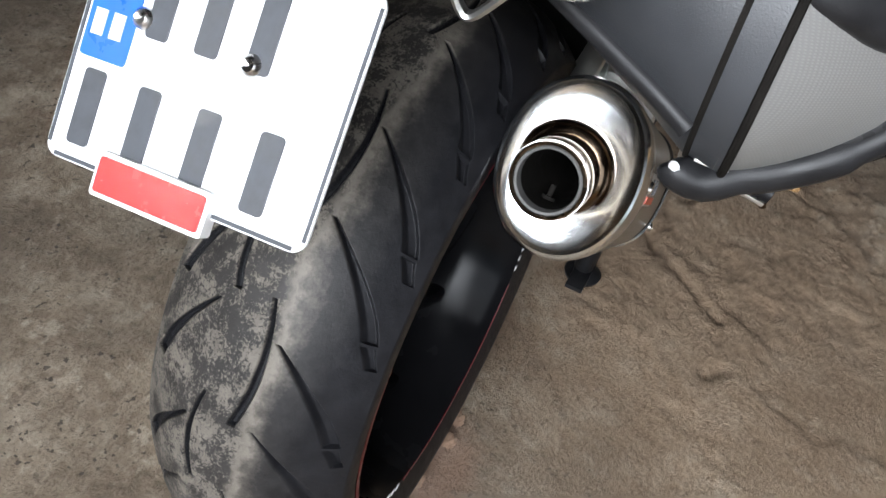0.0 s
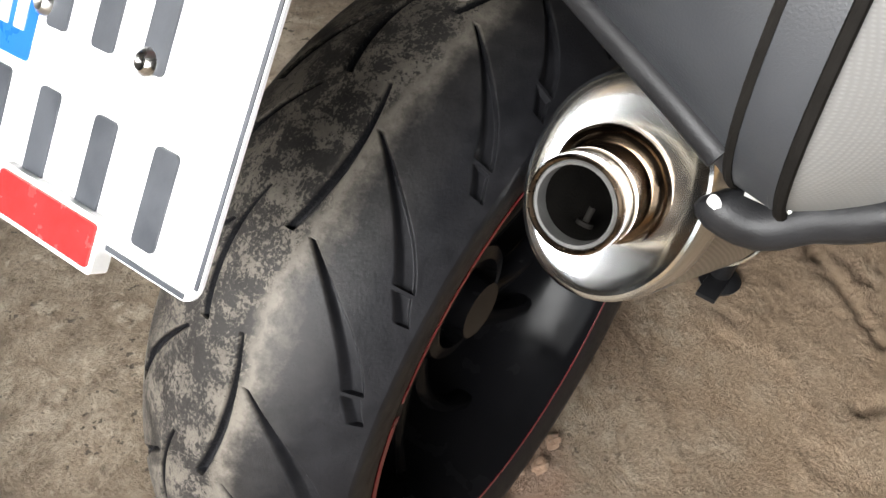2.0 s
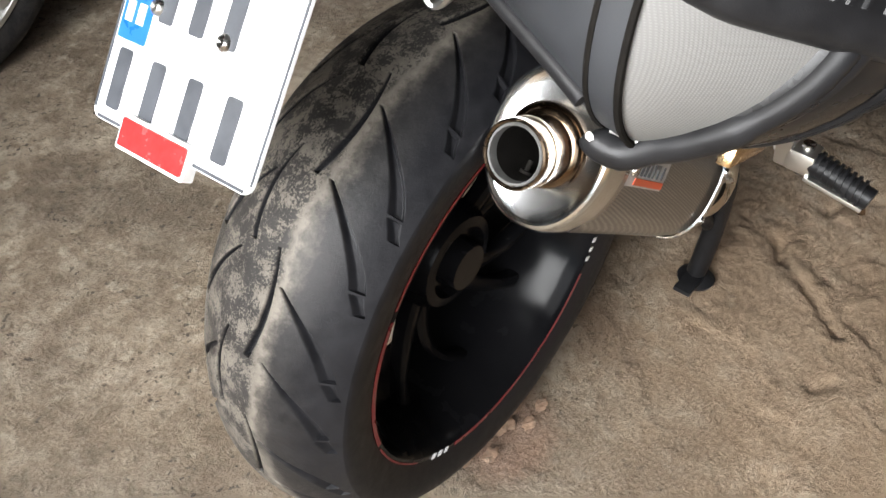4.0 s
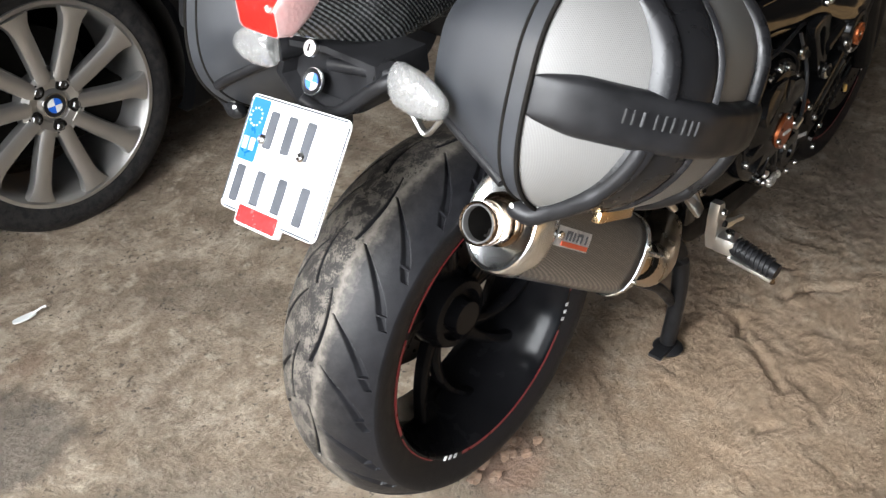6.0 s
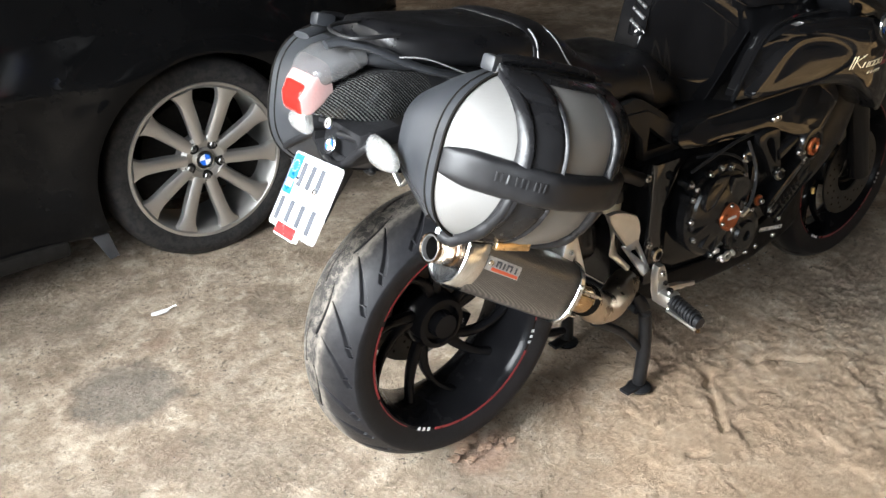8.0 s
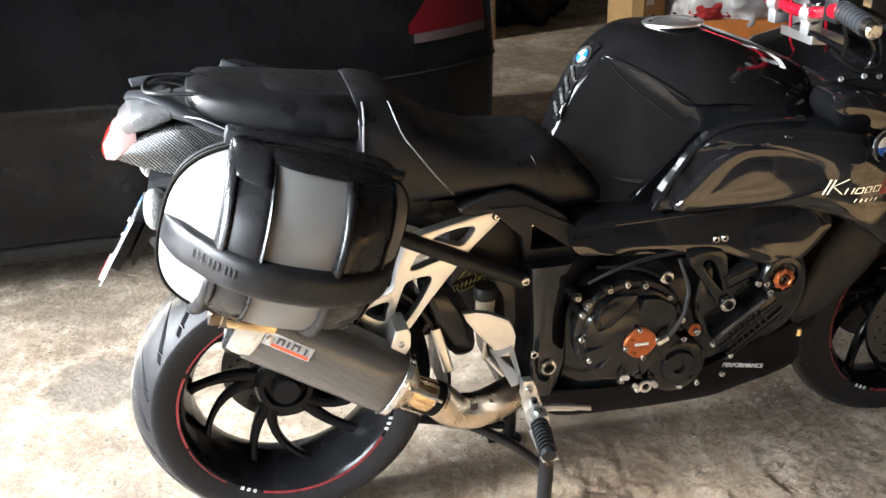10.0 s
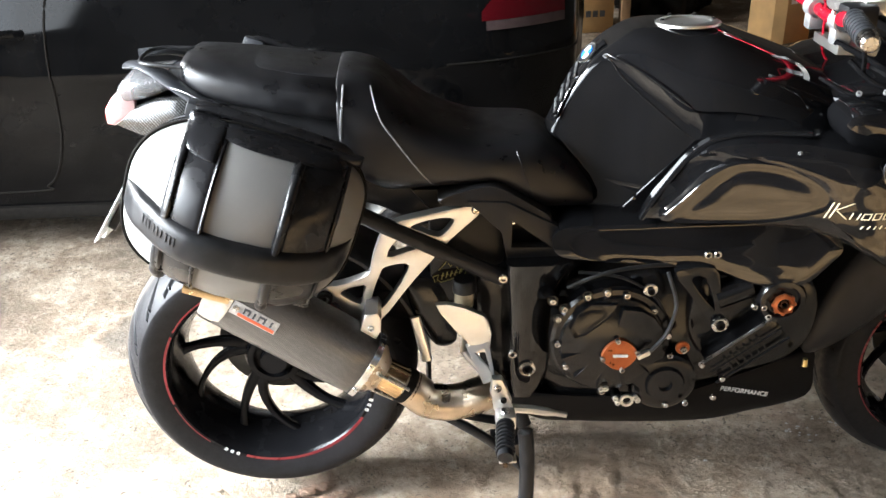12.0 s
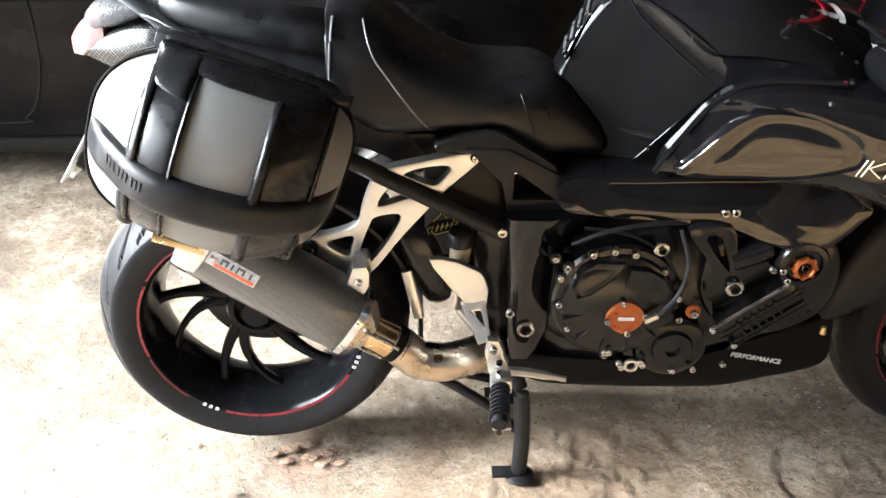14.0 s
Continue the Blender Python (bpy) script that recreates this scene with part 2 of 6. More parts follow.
# Soot in the outlet; also blackens holes, grooves and recesses as painted shade.
M_DEADBLACK = surface("sooty steel", (0.010, 0.009, 0.008), 0.8, 0.0, 0.3, 60, 500, 0.3, spec=0.05)
M_BELLY = surface("satin black belly plastic", (0.004, 0.004, 0.0045), 0.45, 0, 0.2, 20, 600, 0.1, dust=0.004, spec=0.08)
M_SATIN = surface("satin black plastic", (0.010, 0.010, 0.011), 0.28, 0, 0.2, 20, 600, 0.08, dust=0.005, spec=0.28)
M_SILVER = woven("silver textured plastic", (0.195, 0.191, 0.184), 0.52, 0.12, 0.0017)
M_SEAT = surface("black vinyl", (0.005, 0.005, 0.0058), 0.37, 0, 0.3, 20, 700, 0.6, dust=0.004, spec=0.36)
M_WHITE = surface("white reflective sheet", (0.82, 0.83, 0.84), 0.35, 0, 0.04, 20, 600, 0.1)
M_PAINTWHITE = surface("white marking", (0.75, 0.75, 0.74), 0.5, 0, 0.1, 60, 600, 0.1)
M_INK = surface("dark grey enamel", (0.055, 0.06, 0.07), 0.4, 0, 0.2, 60, 600, 0.1)
M_BLUE = surface("blue enamel", (0.01, 0.12, 0.62), 0.35, 0, 0.1, 60, 600, 0.05)
M_RED = surface("red stripe", (0.17, 0.010, 0.015), 0.35, 0, 0.25, 60, 600, 0.05)
M_REDBAR = surface("red anodised tube", (0.55, 0.01, 0.03), 0.2, 0.5, 0.15, 30, 500, 0.05)
M_REFLECT = surface("red reflector", (0.62, 0.03, 0.03), 0.22, 0, 0.15, 90, 900, 0.2)
M_REDLENS = lens_material("red lens", (0.70, 0.02, 0.015), 0.25)
# Paler than the red lens: the glare on its side is in the colour.
M_GLARELENS = lens_material("pale red lens", (0.66, 0.46, 0.44), 0.55)
M_CARLENS = lens_material("dark red lens", (0.055, 0.003, 0.005), 0.0, 0.12)
M_CLEAR = lens_material("clear ribbed lens", (0.50, 0.50, 0.49), 0.7, relief=0.6)
M_SMOKE = lens_material("smoky clear lens", (0.20, 0.20, 0.205), 0.6, relief=0.3)
M_CARBON = weave("carbon sleeve", (0.026, 0.024, 0.021), (0.14, 0.13, 0.12), 0.006, (0, 0, 0), 0.32)
M_CARBON2 = weave("carbon tail", (0.008, 0.008, 0.008), (0.07, 0.07, 0.07), 0.012, (0, 0, 20), 0.25)
M_WHEEL = surface("silver wheel lacquer", (0.50, 0.49, 0.47), 0.38, 0.92, 0.03, 6, 500, 0.0, dust=0.0, rvar=0.02)
M_DARKDISC = surface("dull brake steel", (0.07, 0.07, 0.07), 0.42, 1.0, 0.2, 40, 500, 0.15)
M_DISC = surface("worn brake steel", (0.16, 0.16, 0.16), 0.35, 1.0, 0.15, 40, 500, 0.15)
M_CARD = surface("brown cardboard", (0.45, 0.28, 0.12), 0.85, 0, 0.15, 8, 200, 0.2)
M_ORANGE = surface("orange painted board", (0.60, 0.20, 0.04), 0.6, 0, 0.2, 8, 200, 0.2)
M_CLOTH = surface("red cloth", (0.40, 0.03, 0.03), 0.9, 0, 0.2, 20, 300, 0.5)
M_FILM = surface("grey plastic film", (0.62, 0.61, 0.62), 0.25, 0, 0.3, 12, 60, 0.8)
M_WOOD = surface("raw timber", (0.30, 0.19, 0.10), 0.8, 0, 0.25, 15, 120, 0.4)
M_WALL = surface("sooty plaster", (0.11, 0.098, 0.085), 0.9, 0, 0.35, 2, 80, 0.6)
M_CEIL = surface("dark ceiling boards", (0.045, 0.04, 0.036), 0.9, 0, 0.3, 2, 80, 0.5)
M_BRICK = surface("broken brick", (0.31, 0.20, 0.135), 0.9, 0, 0.35, 40, 200, 0.8, dust=0.6)
M_PAPER = surface("white paper", (0.8, 0.8, 0.79), 0.8, 0, 0.05, 20, 200, 0.1)
M_GLASS = surface("dark tinted glass", (0.01, 0.014, 0.013), 0.05, 0, 0.1, 5, 200, 0.0, 1.0, rvar=0.02)


# ---- mesh helpers ----
def finish(name, me, material, angle=38):
    me.materials.append(material)
    me.polygons.foreach_set("use_smooth", [True] * len(me.polygons))
    me.set_sharp_from_angle(angle=radians(angle))
    return new(name, me)


def part(name, bm, material, parent=None, label="", angle=38):
    """Links a bmesh as one mesh object under a thing or under a part."""
    bmesh.ops.recalc_face_normals(bm, faces=bm.faces)
    me = bpy.data.meshes.new(name)
    bm.to_mesh(me)
    bm.free()
    ob = finish(name, me, material, angle)
    return under(ob, parent, label)


def under(ob, parent, label=""):
    if parent:
        ob.parent = parent
        up = parent.matrix_basis if not parent.parent else parent.parent.matrix_basis
        ob.matrix_parent_inverse = up.inverted() if not parent.parent else Matrix.Identity(4)
    if label:
        tagged(ob, label)
    return ob


def thing(name, where, label, category, group=""):
    ob = new(name)
    ob.empty_display_size = 0.1
    ob.matrix_basis = Matrix.Translation(where)
    return tagged(ob, label, category, group)


def box(c, size, bevel=0.0, turn=None, bm=None, seg=2):
    bm = bm or bmesh.new()
    m = Matrix.Translation(c) @ (turn or Matrix.Identity(4)) @ Matrix.Diagonal((*size, 1))
    made = bmesh.ops.create_cube(bm, size=1.0, matrix=m)["verts"]
    if bevel:
        edges = list({e for v in made for e in v.link_edges})
        bmesh.ops.bevel(bm, geom=edges, offset=bevel, segments=seg, affect="EDGES", profile=0.6)
    return bm


def skin(rings, bm=None, cap=True, closed=True):
    """Joins rings of points of one length; closed: each ring is a loop."""
    bm = bm or bmesh.new()
    rows = [[bm.verts.new(p) for p in ring] for ring in rings]
    n = len(rows[0])
    for a, b in zip(rows, rows[1:]):
        for i in range(n if closed else n - 1):
            j = (i + 1) % n
            bm.faces.new((a[i], a[j], b[j], b[i]))
    if cap:
        bm.faces.new(rows[0])
        bm.faces.new(rows[-1])
    return bm


def tube(points, radius, seg=10, bm=None, flat=1.0, up=(0, 0, 1)):
    """A round bar along points; radius: one, or one for each point; flat squeezes it across up."""
    pts = [Vector(p) for p in points]
    rad = radius if isinstance(radius, (list, tuple)) else [radius] * len(pts)
    rings = []
    for i, p in enumerate(pts):
        d = (pts[min(i + 1, len(pts) - 1)] - pts[max(i - 1, 0)]).normalized()
        u = Vector(up)
        if abs(d.dot(u)) > 0.95:
            u = Vector((0, 1, 0))
        s = d.cross(u).normalized()
        w = s.cross(d).normalized()
        rings.append([p + rad[i] * (math.cos(a) * s + flat * math.sin(a) * w) for a in (2 * math.pi * k / seg for k in range(seg))])
    return skin(rings, bm)


def spline(points, n=8, closed=False):
    """Points on a smooth curve through the given ones."""
    p = [Vector(q) for q in points]
    out, m = [], len(p)
    for i in range(m if closed else m - 1):
        if closed:
            a, b, c, d = p[i - 1], p[i], p[(i + 1) % m], p[(i + 2) % m]
        else:
            a, b, c, d = p[max(i - 1, 0)], p[i], p[i + 1], p[min(i + 2, m - 1)]
        for k in range(n):
            t = k / n
            out.append(0.5 * (2 * b + (c - a) * t + (2 * a - 5 * b + 4 * c - d) * t * t + (3 * b - 3 * c + d - a) * t**3))
    if not closed:
        out.append(p[-1])
    return out


def lathe(profile, centre, seg=64, axis=(0, 1, 0), closed=False, bm=None, a0=0.0, a1=360.0):
    """Turns (radius, height) points about an axis through centre."""
    ax = Vector(axis).normalized()
    s = ax.cross(Vector((0, 0, 1))) if abs(ax.z) < 0.9 else ax.cross(Vector((0, 1, 0)))
    s.normalize()
    w = s.cross(ax)
    full = a1 - a0 >= 359.9
    count = seg if full else seg + 1
    prof = list(profile) + ([profile[0]] if closed else [])
    c = Vector(centre)
    bm = bm or bmesh.new()
    rows = []
    for k in range(count):
        a = radians(a0 + (a1 - a0) * k / seg)
        d = math.cos(a) * s + math.sin(a) * w
        rows.append([bm.verts.new(c + r * d + h * ax) for r, h in prof[: len(profile)]])
    for k in range(seg):
        a, b = rows[k], rows[(k + 1) % count]
        m = len(profile)
        for i in range(m if closed else m - 1):
            bm.faces.new((a[i], a[(i + 1) % m], b[(i + 1) % m], b[i]))
    if not full and closed:
        bm.faces.new(rows[0])
        bm.faces.new(rows[-1])
    return bm


def plate(poly, y0, y1, bevel=0.0, bm=None):
    """A plate of an outline in x and z, from y0 to y1."""
    bm = bm or bmesh.new()
    a = [bm.verts.new((x, y0, z)) for x, z in poly]
    b = [bm.verts.new((x, y1, z)) for x, z in poly]
    fs = [bm.faces.new(a), bm.faces.new(b)]
    for i in range(len(poly)):
        j = (i + 1) % len(poly)
        bm.faces.new((a[i], a[j], b[j], b[i]))
    if bevel:
        edges = list({e for f in fs for e in f.edges})
        bmesh.ops.bevel(bm, geom=edges, offset=bevel, segments=2, affect="EDGES", profile=0.6)
    return bm


def bulged(poly, inner, edge, swell, n=6, smooth=True, sharp=0.96):
    """A body panel: an outline in x and z, whose outer face swells. edge(x, z) or a number gives the rim's y; y is negative on the right side."""
    e = edge if callable(edge) else (lambda x, z: edge)
    pts = [(p.x, p.y) for p in spline([(x, z, 0) for x, z in poly], n, True)] if smooth else poly
    cx, cz = sum(p[0] for p in pts) / len(pts), sum(p[1] for p in pts) / len(pts)

    def ring(k, out, y=None):
        made = []
        for x, z in pts:
            px, pz = cx + k * (x - cx), cz + k * (z - cz)
            made.append((px, y if y is not None else e(px, pz) + out, pz))
        return made

    s = 1 if swell >= 0 else -1
    rings = [ring(1.0, 0, inner), ring(1.0, 0), ring(sharp, s * min(abs(swell), 0.006) * 0.8), ring(0.85, swell * 0.55), ring(0.62, swell * 0.85), ring(0.35, swell * 0.97), ring(0.06, swell)]
    return skin(rings)


def bolt(c, r, bm=None, out=(0, -1, 0), h=0.006):
    """A socket-head bolt."""
    prof = [(0.0, 0.0), (r, 0.0), (r, h * 0.8), (r * 0.88, h), (r * 0.58, h), (r * 0.54, h * 0.05), (0.0, 0.0)]
    return lathe(prof, c, 14, out, bm=bm)


def yc(z):
    """The middle plane of the motorcycle, which leans slightly to its left."""
    return 0.09 * (z - 0.365)


# ---- the garage ----
def graded(lo, hi, near, fine, grow):
    """Steps that are fine near a place and widen away from it."""
    right, left = [near], []
    step, x = fine, near
    while x < hi:
        x += step
        right.append(min(x, hi))
        step = fine if x - near < 1.2 else step * grow
    step, x = fine, near
    while x > lo:
        x -= step
        left.append(max(x, lo))
        step = fine if near - x < 0.9 else step * grow
    return left[::-1] + right


def step(lo, hi, v):
    """A soft step from 0 to 1."""
    t = max(0.0, min(1.0, (v - lo) / (hi - lo)))
    return t * t * (3 - 2 * t)


def build_floor():
    xs, ys = graded(-14.0, 5.2, 0.2, 0.007, 1.09), graded(-14.0, 5.4, -0.05, 0.007, 1.09)
    dents = [((0.735, -0.200), (0.690, -0.225), 0.011), ((0.690, -0.225), (0.640, -0.290), 0.014), ((0.640, -0.290), (0.573, -0.370), 0.010), ((0.86, -0.24), (0.93, -0.27), 0.009), ((0.93, -0.27), (0.99, -0.34), 0.008), ((0.44, -0.38), (0.47, -0.40), 0.010)]
    verts = []
    for y in ys:
        for x in xs:
            z = 0.004 * noise.fractal((x * 3.1, y * 3.1, 0.3), 1.0, 2.1, 3) + 0.0012 * noise.fractal((x * 22, y * 22, 2.0), 0.9, 2.2, 3)
            rough = max(0.0, min(1.0, (x + 0.1) * 1.6)) * max(0.0, min(1.0, (0.25 - y) * 3.0)) * max(0.0, min(1.0, (1.9 - x) * 2)) * max(0.0, min(1.0, (y + 1.4) * 2))
            if rough > 0.0:
                slab = step(-0.05, 0.05, noise.fractal((x * 4.2, y * 4.2, 5.0), 0.75, 2.2, 4))
                chip = step(0.16, 0.26, noise.fractal((x * 10, y * 10, 1.0), 0.7, 2.2, 4))
                pit = step(0.48, 0.60, noise.noise((x * 26, y * 26, 5.0)))
                coarse = step(-0.1, 0.5, noise.noise((x * 2.2, y * 2.2, 9.0)) + (x - 0.55) * 0.8)
                crack = max(0.0, 0.03 - abs(noise.noise((x * 6 + 0.4 * noise.noise((x * 20, y * 20, 1.0)), y * 6, 8.0)))) * step(0.05, 0.35, noise.noise((x * 3, y * 3, 3.0)))
                z += rough * (0.0062 * slab + 0.0036 * coarse * chip - 0.005 * coarse * pit - 0.05 * crack + 0.0032 * coarse * noise.fractal((x * 32, y * 32, 1.0), 0.5, 2.2, 4) - 0.004)
            for (ax, ay), (bx, by), w in dents:
                t = max(0.0, min(1.0, ((x - ax) * (bx - ax) + (y - ay) * (by - ay)) / ((bx - ax) ** 2 + (by - ay) ** 2)))
                d = math.hypot(x - ax - t * (bx - ax), y - ay - t * (by - ay))
                z -= (0.014 + 0.016 * noise.noise((x * 30, y * 30, 6.0))) * math.exp(-((d / w) ** 2))
            verts.append((x, y, z - 0.004))
    w = len(xs)
    faces = [(j * w + i, j * w + i + 1, (j + 1) * w + i + 1, (j + 1) * w + i) for j in range(len(ys) - 1) for i in range(w - 1)]
    me = bpy.data.meshes.new("floor")
    me.from_pydata(verts, [], faces)
    return tagged(finish("floor", me, M_FLOOR, 180), "worn uneven dusty concrete garage floor", "floor", kind="structure")


build_floor()


def wall(name, c, size, material=M_WALL, label="dark sooty plaster garage wall, mostly out of view"):
    return tagged(part(name, box(c, size, 0.01), material), label, "wall", kind="structure")


# Mostly out of view: added to close the room and bound its light.
wall("wall_north", (0.6, 5.3, 1.4), (9.2, 0.2, 3.1))
wall("wall_east", (5.1, 0.5, 1.4), (0.2, 9.4, 3.1))
# Unseen south wall: openings and pier are made up to shape sun reflections.
wall("wall_south_west", (-1.10, -3.3, 1.4), (2.6, 0.2, 3.1))
wall("wall_south_pier", (1.45, -3.3, 0.85), (0.5, 0.2, 1.84))
wall("wall_south_east", (4.3, -3.3, 1.4), (1.6, 0.2, 3.1))
wall("wall_south_above", (1.85, -3.3, 2.36), (3.3, 0.2, 1.18))
# Unseen yard wall, added to keep the view out of the opening dark.
wall("courtyard_wall", (1.3, -7.1, 1.4), (14.0, 0.2, 3.0), M_WALL, "unseen dark plaster yard wall added outside the opening")
wall("wall_west_south", (-2.42, -2.9, 1.4), (0.2, 1.0, 3.1))
wall("wall_west_above", (-2.42, -0.9, 2.80), (0.2, 3.0, 0.34))
wall("wall_bay", (-3.2, 0.78, 1.4), (1.76, 0.36, 3.1))
# Opening out of view, made up to hold the background lamp.
wall("wall_west", (-4.0, 3.0, 0.85), (0.2, 4.4, 2.0))
wall("wall_west_top", (-4.0, 3.0, 2.70), (0.2, 4.4, 0.5))
wall("wall_west_near", (-4.0, 1.48, 2.15), (0.2, 1.36, 0.6))
wall("wall_west_far", (-4.0, 4.62, 2.15), (0.2, 1.16, 0.6))
# Never in view; added to shut out the sky from above.
tagged(part("ceiling", box((0.55, 1.0, 3.03), (9.4, 8.8, 0.15)), M_CEIL), "added dark ceiling out of view", "ceiling", kind="structure")

# ---- the motorcycle ----
bike = thing("motorcycle", (0.0, 0.0, 0.0), "black sports motorcycle with silver panniers on its centre stand", "motorcycle")
RC = Vector((-0.012, 0.0, 0.365))
FC = Vector((1.49, 0.0, 0.315))


def tyre_profile(R, half, rim_r, rim_half, n):
    """Half-profile points from the right bead over the tread to the left bead, as (y, r), finely on the tread."""
    edge = R - 0.46 * half
    a = [(-rim_half + 0.004, rim_r - 0.012), (-rim_half - 0.002, rim_r + 0.002), (-half * 0.97, rim_r + 0.3 * (edge - rim_r)), (-half * 1.01, rim_r + 0.62 * (edge - rim_r)), (-half * 1.005, edge - 0.008)]
    tread = []
    for k in range(n + 1):
        u = -1 + 2 * k / n
        t = 1.2 * u - 0.2 * u**3
        tread.append((half * t, R - 0.46 * half * abs(t) ** 2.15))
    b = [(-y, r) for y, r in a[::-1]]
    return a + tread + b, len(a), len(a) + n + 1


def build_tyre(name, C, R, half, rim_r, rim_half, grooves, parent, material, label, seg=2400, n=280, depth=0.0065):
    """A tyre with its tread grooves cut in. grooves: rows of start angle, start y, length in degrees, y at the end, widths."""
    prof, i0, i1 = tyre_profile(R, half, rim_r, rim_half, n)
    py, pr = np.array([p[0] for p in prof]), np.array([p[1] for p in prof])
    phi = np.arange(seg) * 2 * math.pi / seg
    rr = np.tile(pr, (seg, 1))
    Y = np.tile(py, (seg, 1))
    tread = np.zeros(len(prof), bool)
    tread[i0 - 1 : i1 + 1] = True
    deg = np.degrees(phi)[:, None] * np.ones((1, len(prof)))
    cut = np.zeros_like(rr)
    for a0, ya, span, yb, w0, w1, bow in grooves:
        t = ((deg - a0 + 180) % 360 - 180) / span
        mid = ya + (yb - ya) * t + bow * 4 * t * (1 - t)
        width = w0 + (w1 - w0) * np.clip(1.7 * t, 0, 1)
        slope = abs(yb - ya) / (radians(span) * R)
        d = np.abs(Y - mid) / math.sqrt(1 + slope**2)
        inside = (t > 0) & (t < 1) & tread[None, :]
        cut = np.maximum(cut, np.where(inside, np.clip((width - d + 0.0010) / 0.0026, 0, 1), 0))
    rr = rr - depth * cut
    x, z = C.x - rr * np.sin(phi)[:, None], C.z + rr * np.cos(phi)[:, None]
    verts = np.stack([x, Y + C.y, z], -1).reshape(-1, 3)
    m = len(prof)
    k, i = np.meshgrid(np.arange(seg), np.arange(m - 1), indexing="ij")
    k2 = (k + 1) % seg
    faces = np.stack([k * m + i, k * m + i + 1, k2 * m + i + 1, k2 * m + i], -1).reshape(-1, 4)
    me = bpy.data.meshes.new(name)
    me.from_pydata(verts.tolist(), [], faces.tolist())
    ob = finish(name, me, material, 50)
    return under(ob, parent, label)


def rear_grooves():
    rows = []
    for k in range(11):
        for start, span in ((39.2, 14.6), (57.9, 14.2)):
            a = start + 32.727 * k
            rows.append((a, -0.022, span, -0.078, 0.0012, 0.0040, -0.009))
            rows.append((a + span + 0.6, -0.0782, 3.4, -0.0850, 0.0040, 0.0030, 0.0))
            rows.append((a + 16.4, 0.034, span, 0.080, 0.0012, 0.0040, 0.007))
        a = 52.2 + 32.727 * k
        rows.append((a, -0.008, 20.0, -0.006, 0.0010, 0.0030, -0.009))
        rows.append((a + 16.8, 0.021, 17.0, 0.022, 0.0010, 0.0030, 0.008))
    return rows


def arc_point(C, r, deg, y):
    """A point of a wheel: degrees from its top towards the rear."""
    a = radians(deg)
    return Vector((C.x - r * math.sin(a), C.y + y, C.z + r * math.cos(a)))


def spoke_bm(C, a0, a1, r0, r1, y0, y1, w0, w1, thick, flare=0.010, square=0.7):
    """One tapered spoke from the hub to the rim."""
    rings = []
    for k in range(9):
        t = k / 8
        a, r, y = a0 + (a1 - a0) * t**1.3, r0 + (r1 - r0) * t, y0 + (y1 - y0) * t**1.2
        w = w0 + (w1 - w0) * t + (flare * (max(0.0, t - 0.75) / 0.25) ** 2)
        p = arc_point(C, r, a, y)
        q = arc_point(C, r, a + 1, y)
        side = (q - p).normalized()
        out = Vector((0, -1, 0))
        ring = []
        for u in range(10):
            b = 2 * math.pi * u / 10
            ring.append(p + side * (w / 2) * math.copysign(abs(math.cos(b)) ** square, math.cos(b)) + out * (thick / 2) * math.copysign(abs(math.sin(b)) ** square, math.sin(b)))
        rings.append(ring)
    return skin(rings)


def ring_arc(C, r0, r1, y, d0, d1, thick=0.0012):
    """A flat stripe on a wheel's face between two angles."""
    n = max(2, int(abs(d1 - d0) / 3))
    rings = []
    for k in range(n + 1):
        d = d0 + (d1 - d0) * k / n
        rings.append([arc_point(C, r0, d, y), arc_point(C, r1, d, y), arc_point(C, r1, d, y - thick), arc_point(C, r0, d, y - thick)])
    return skin(rings)


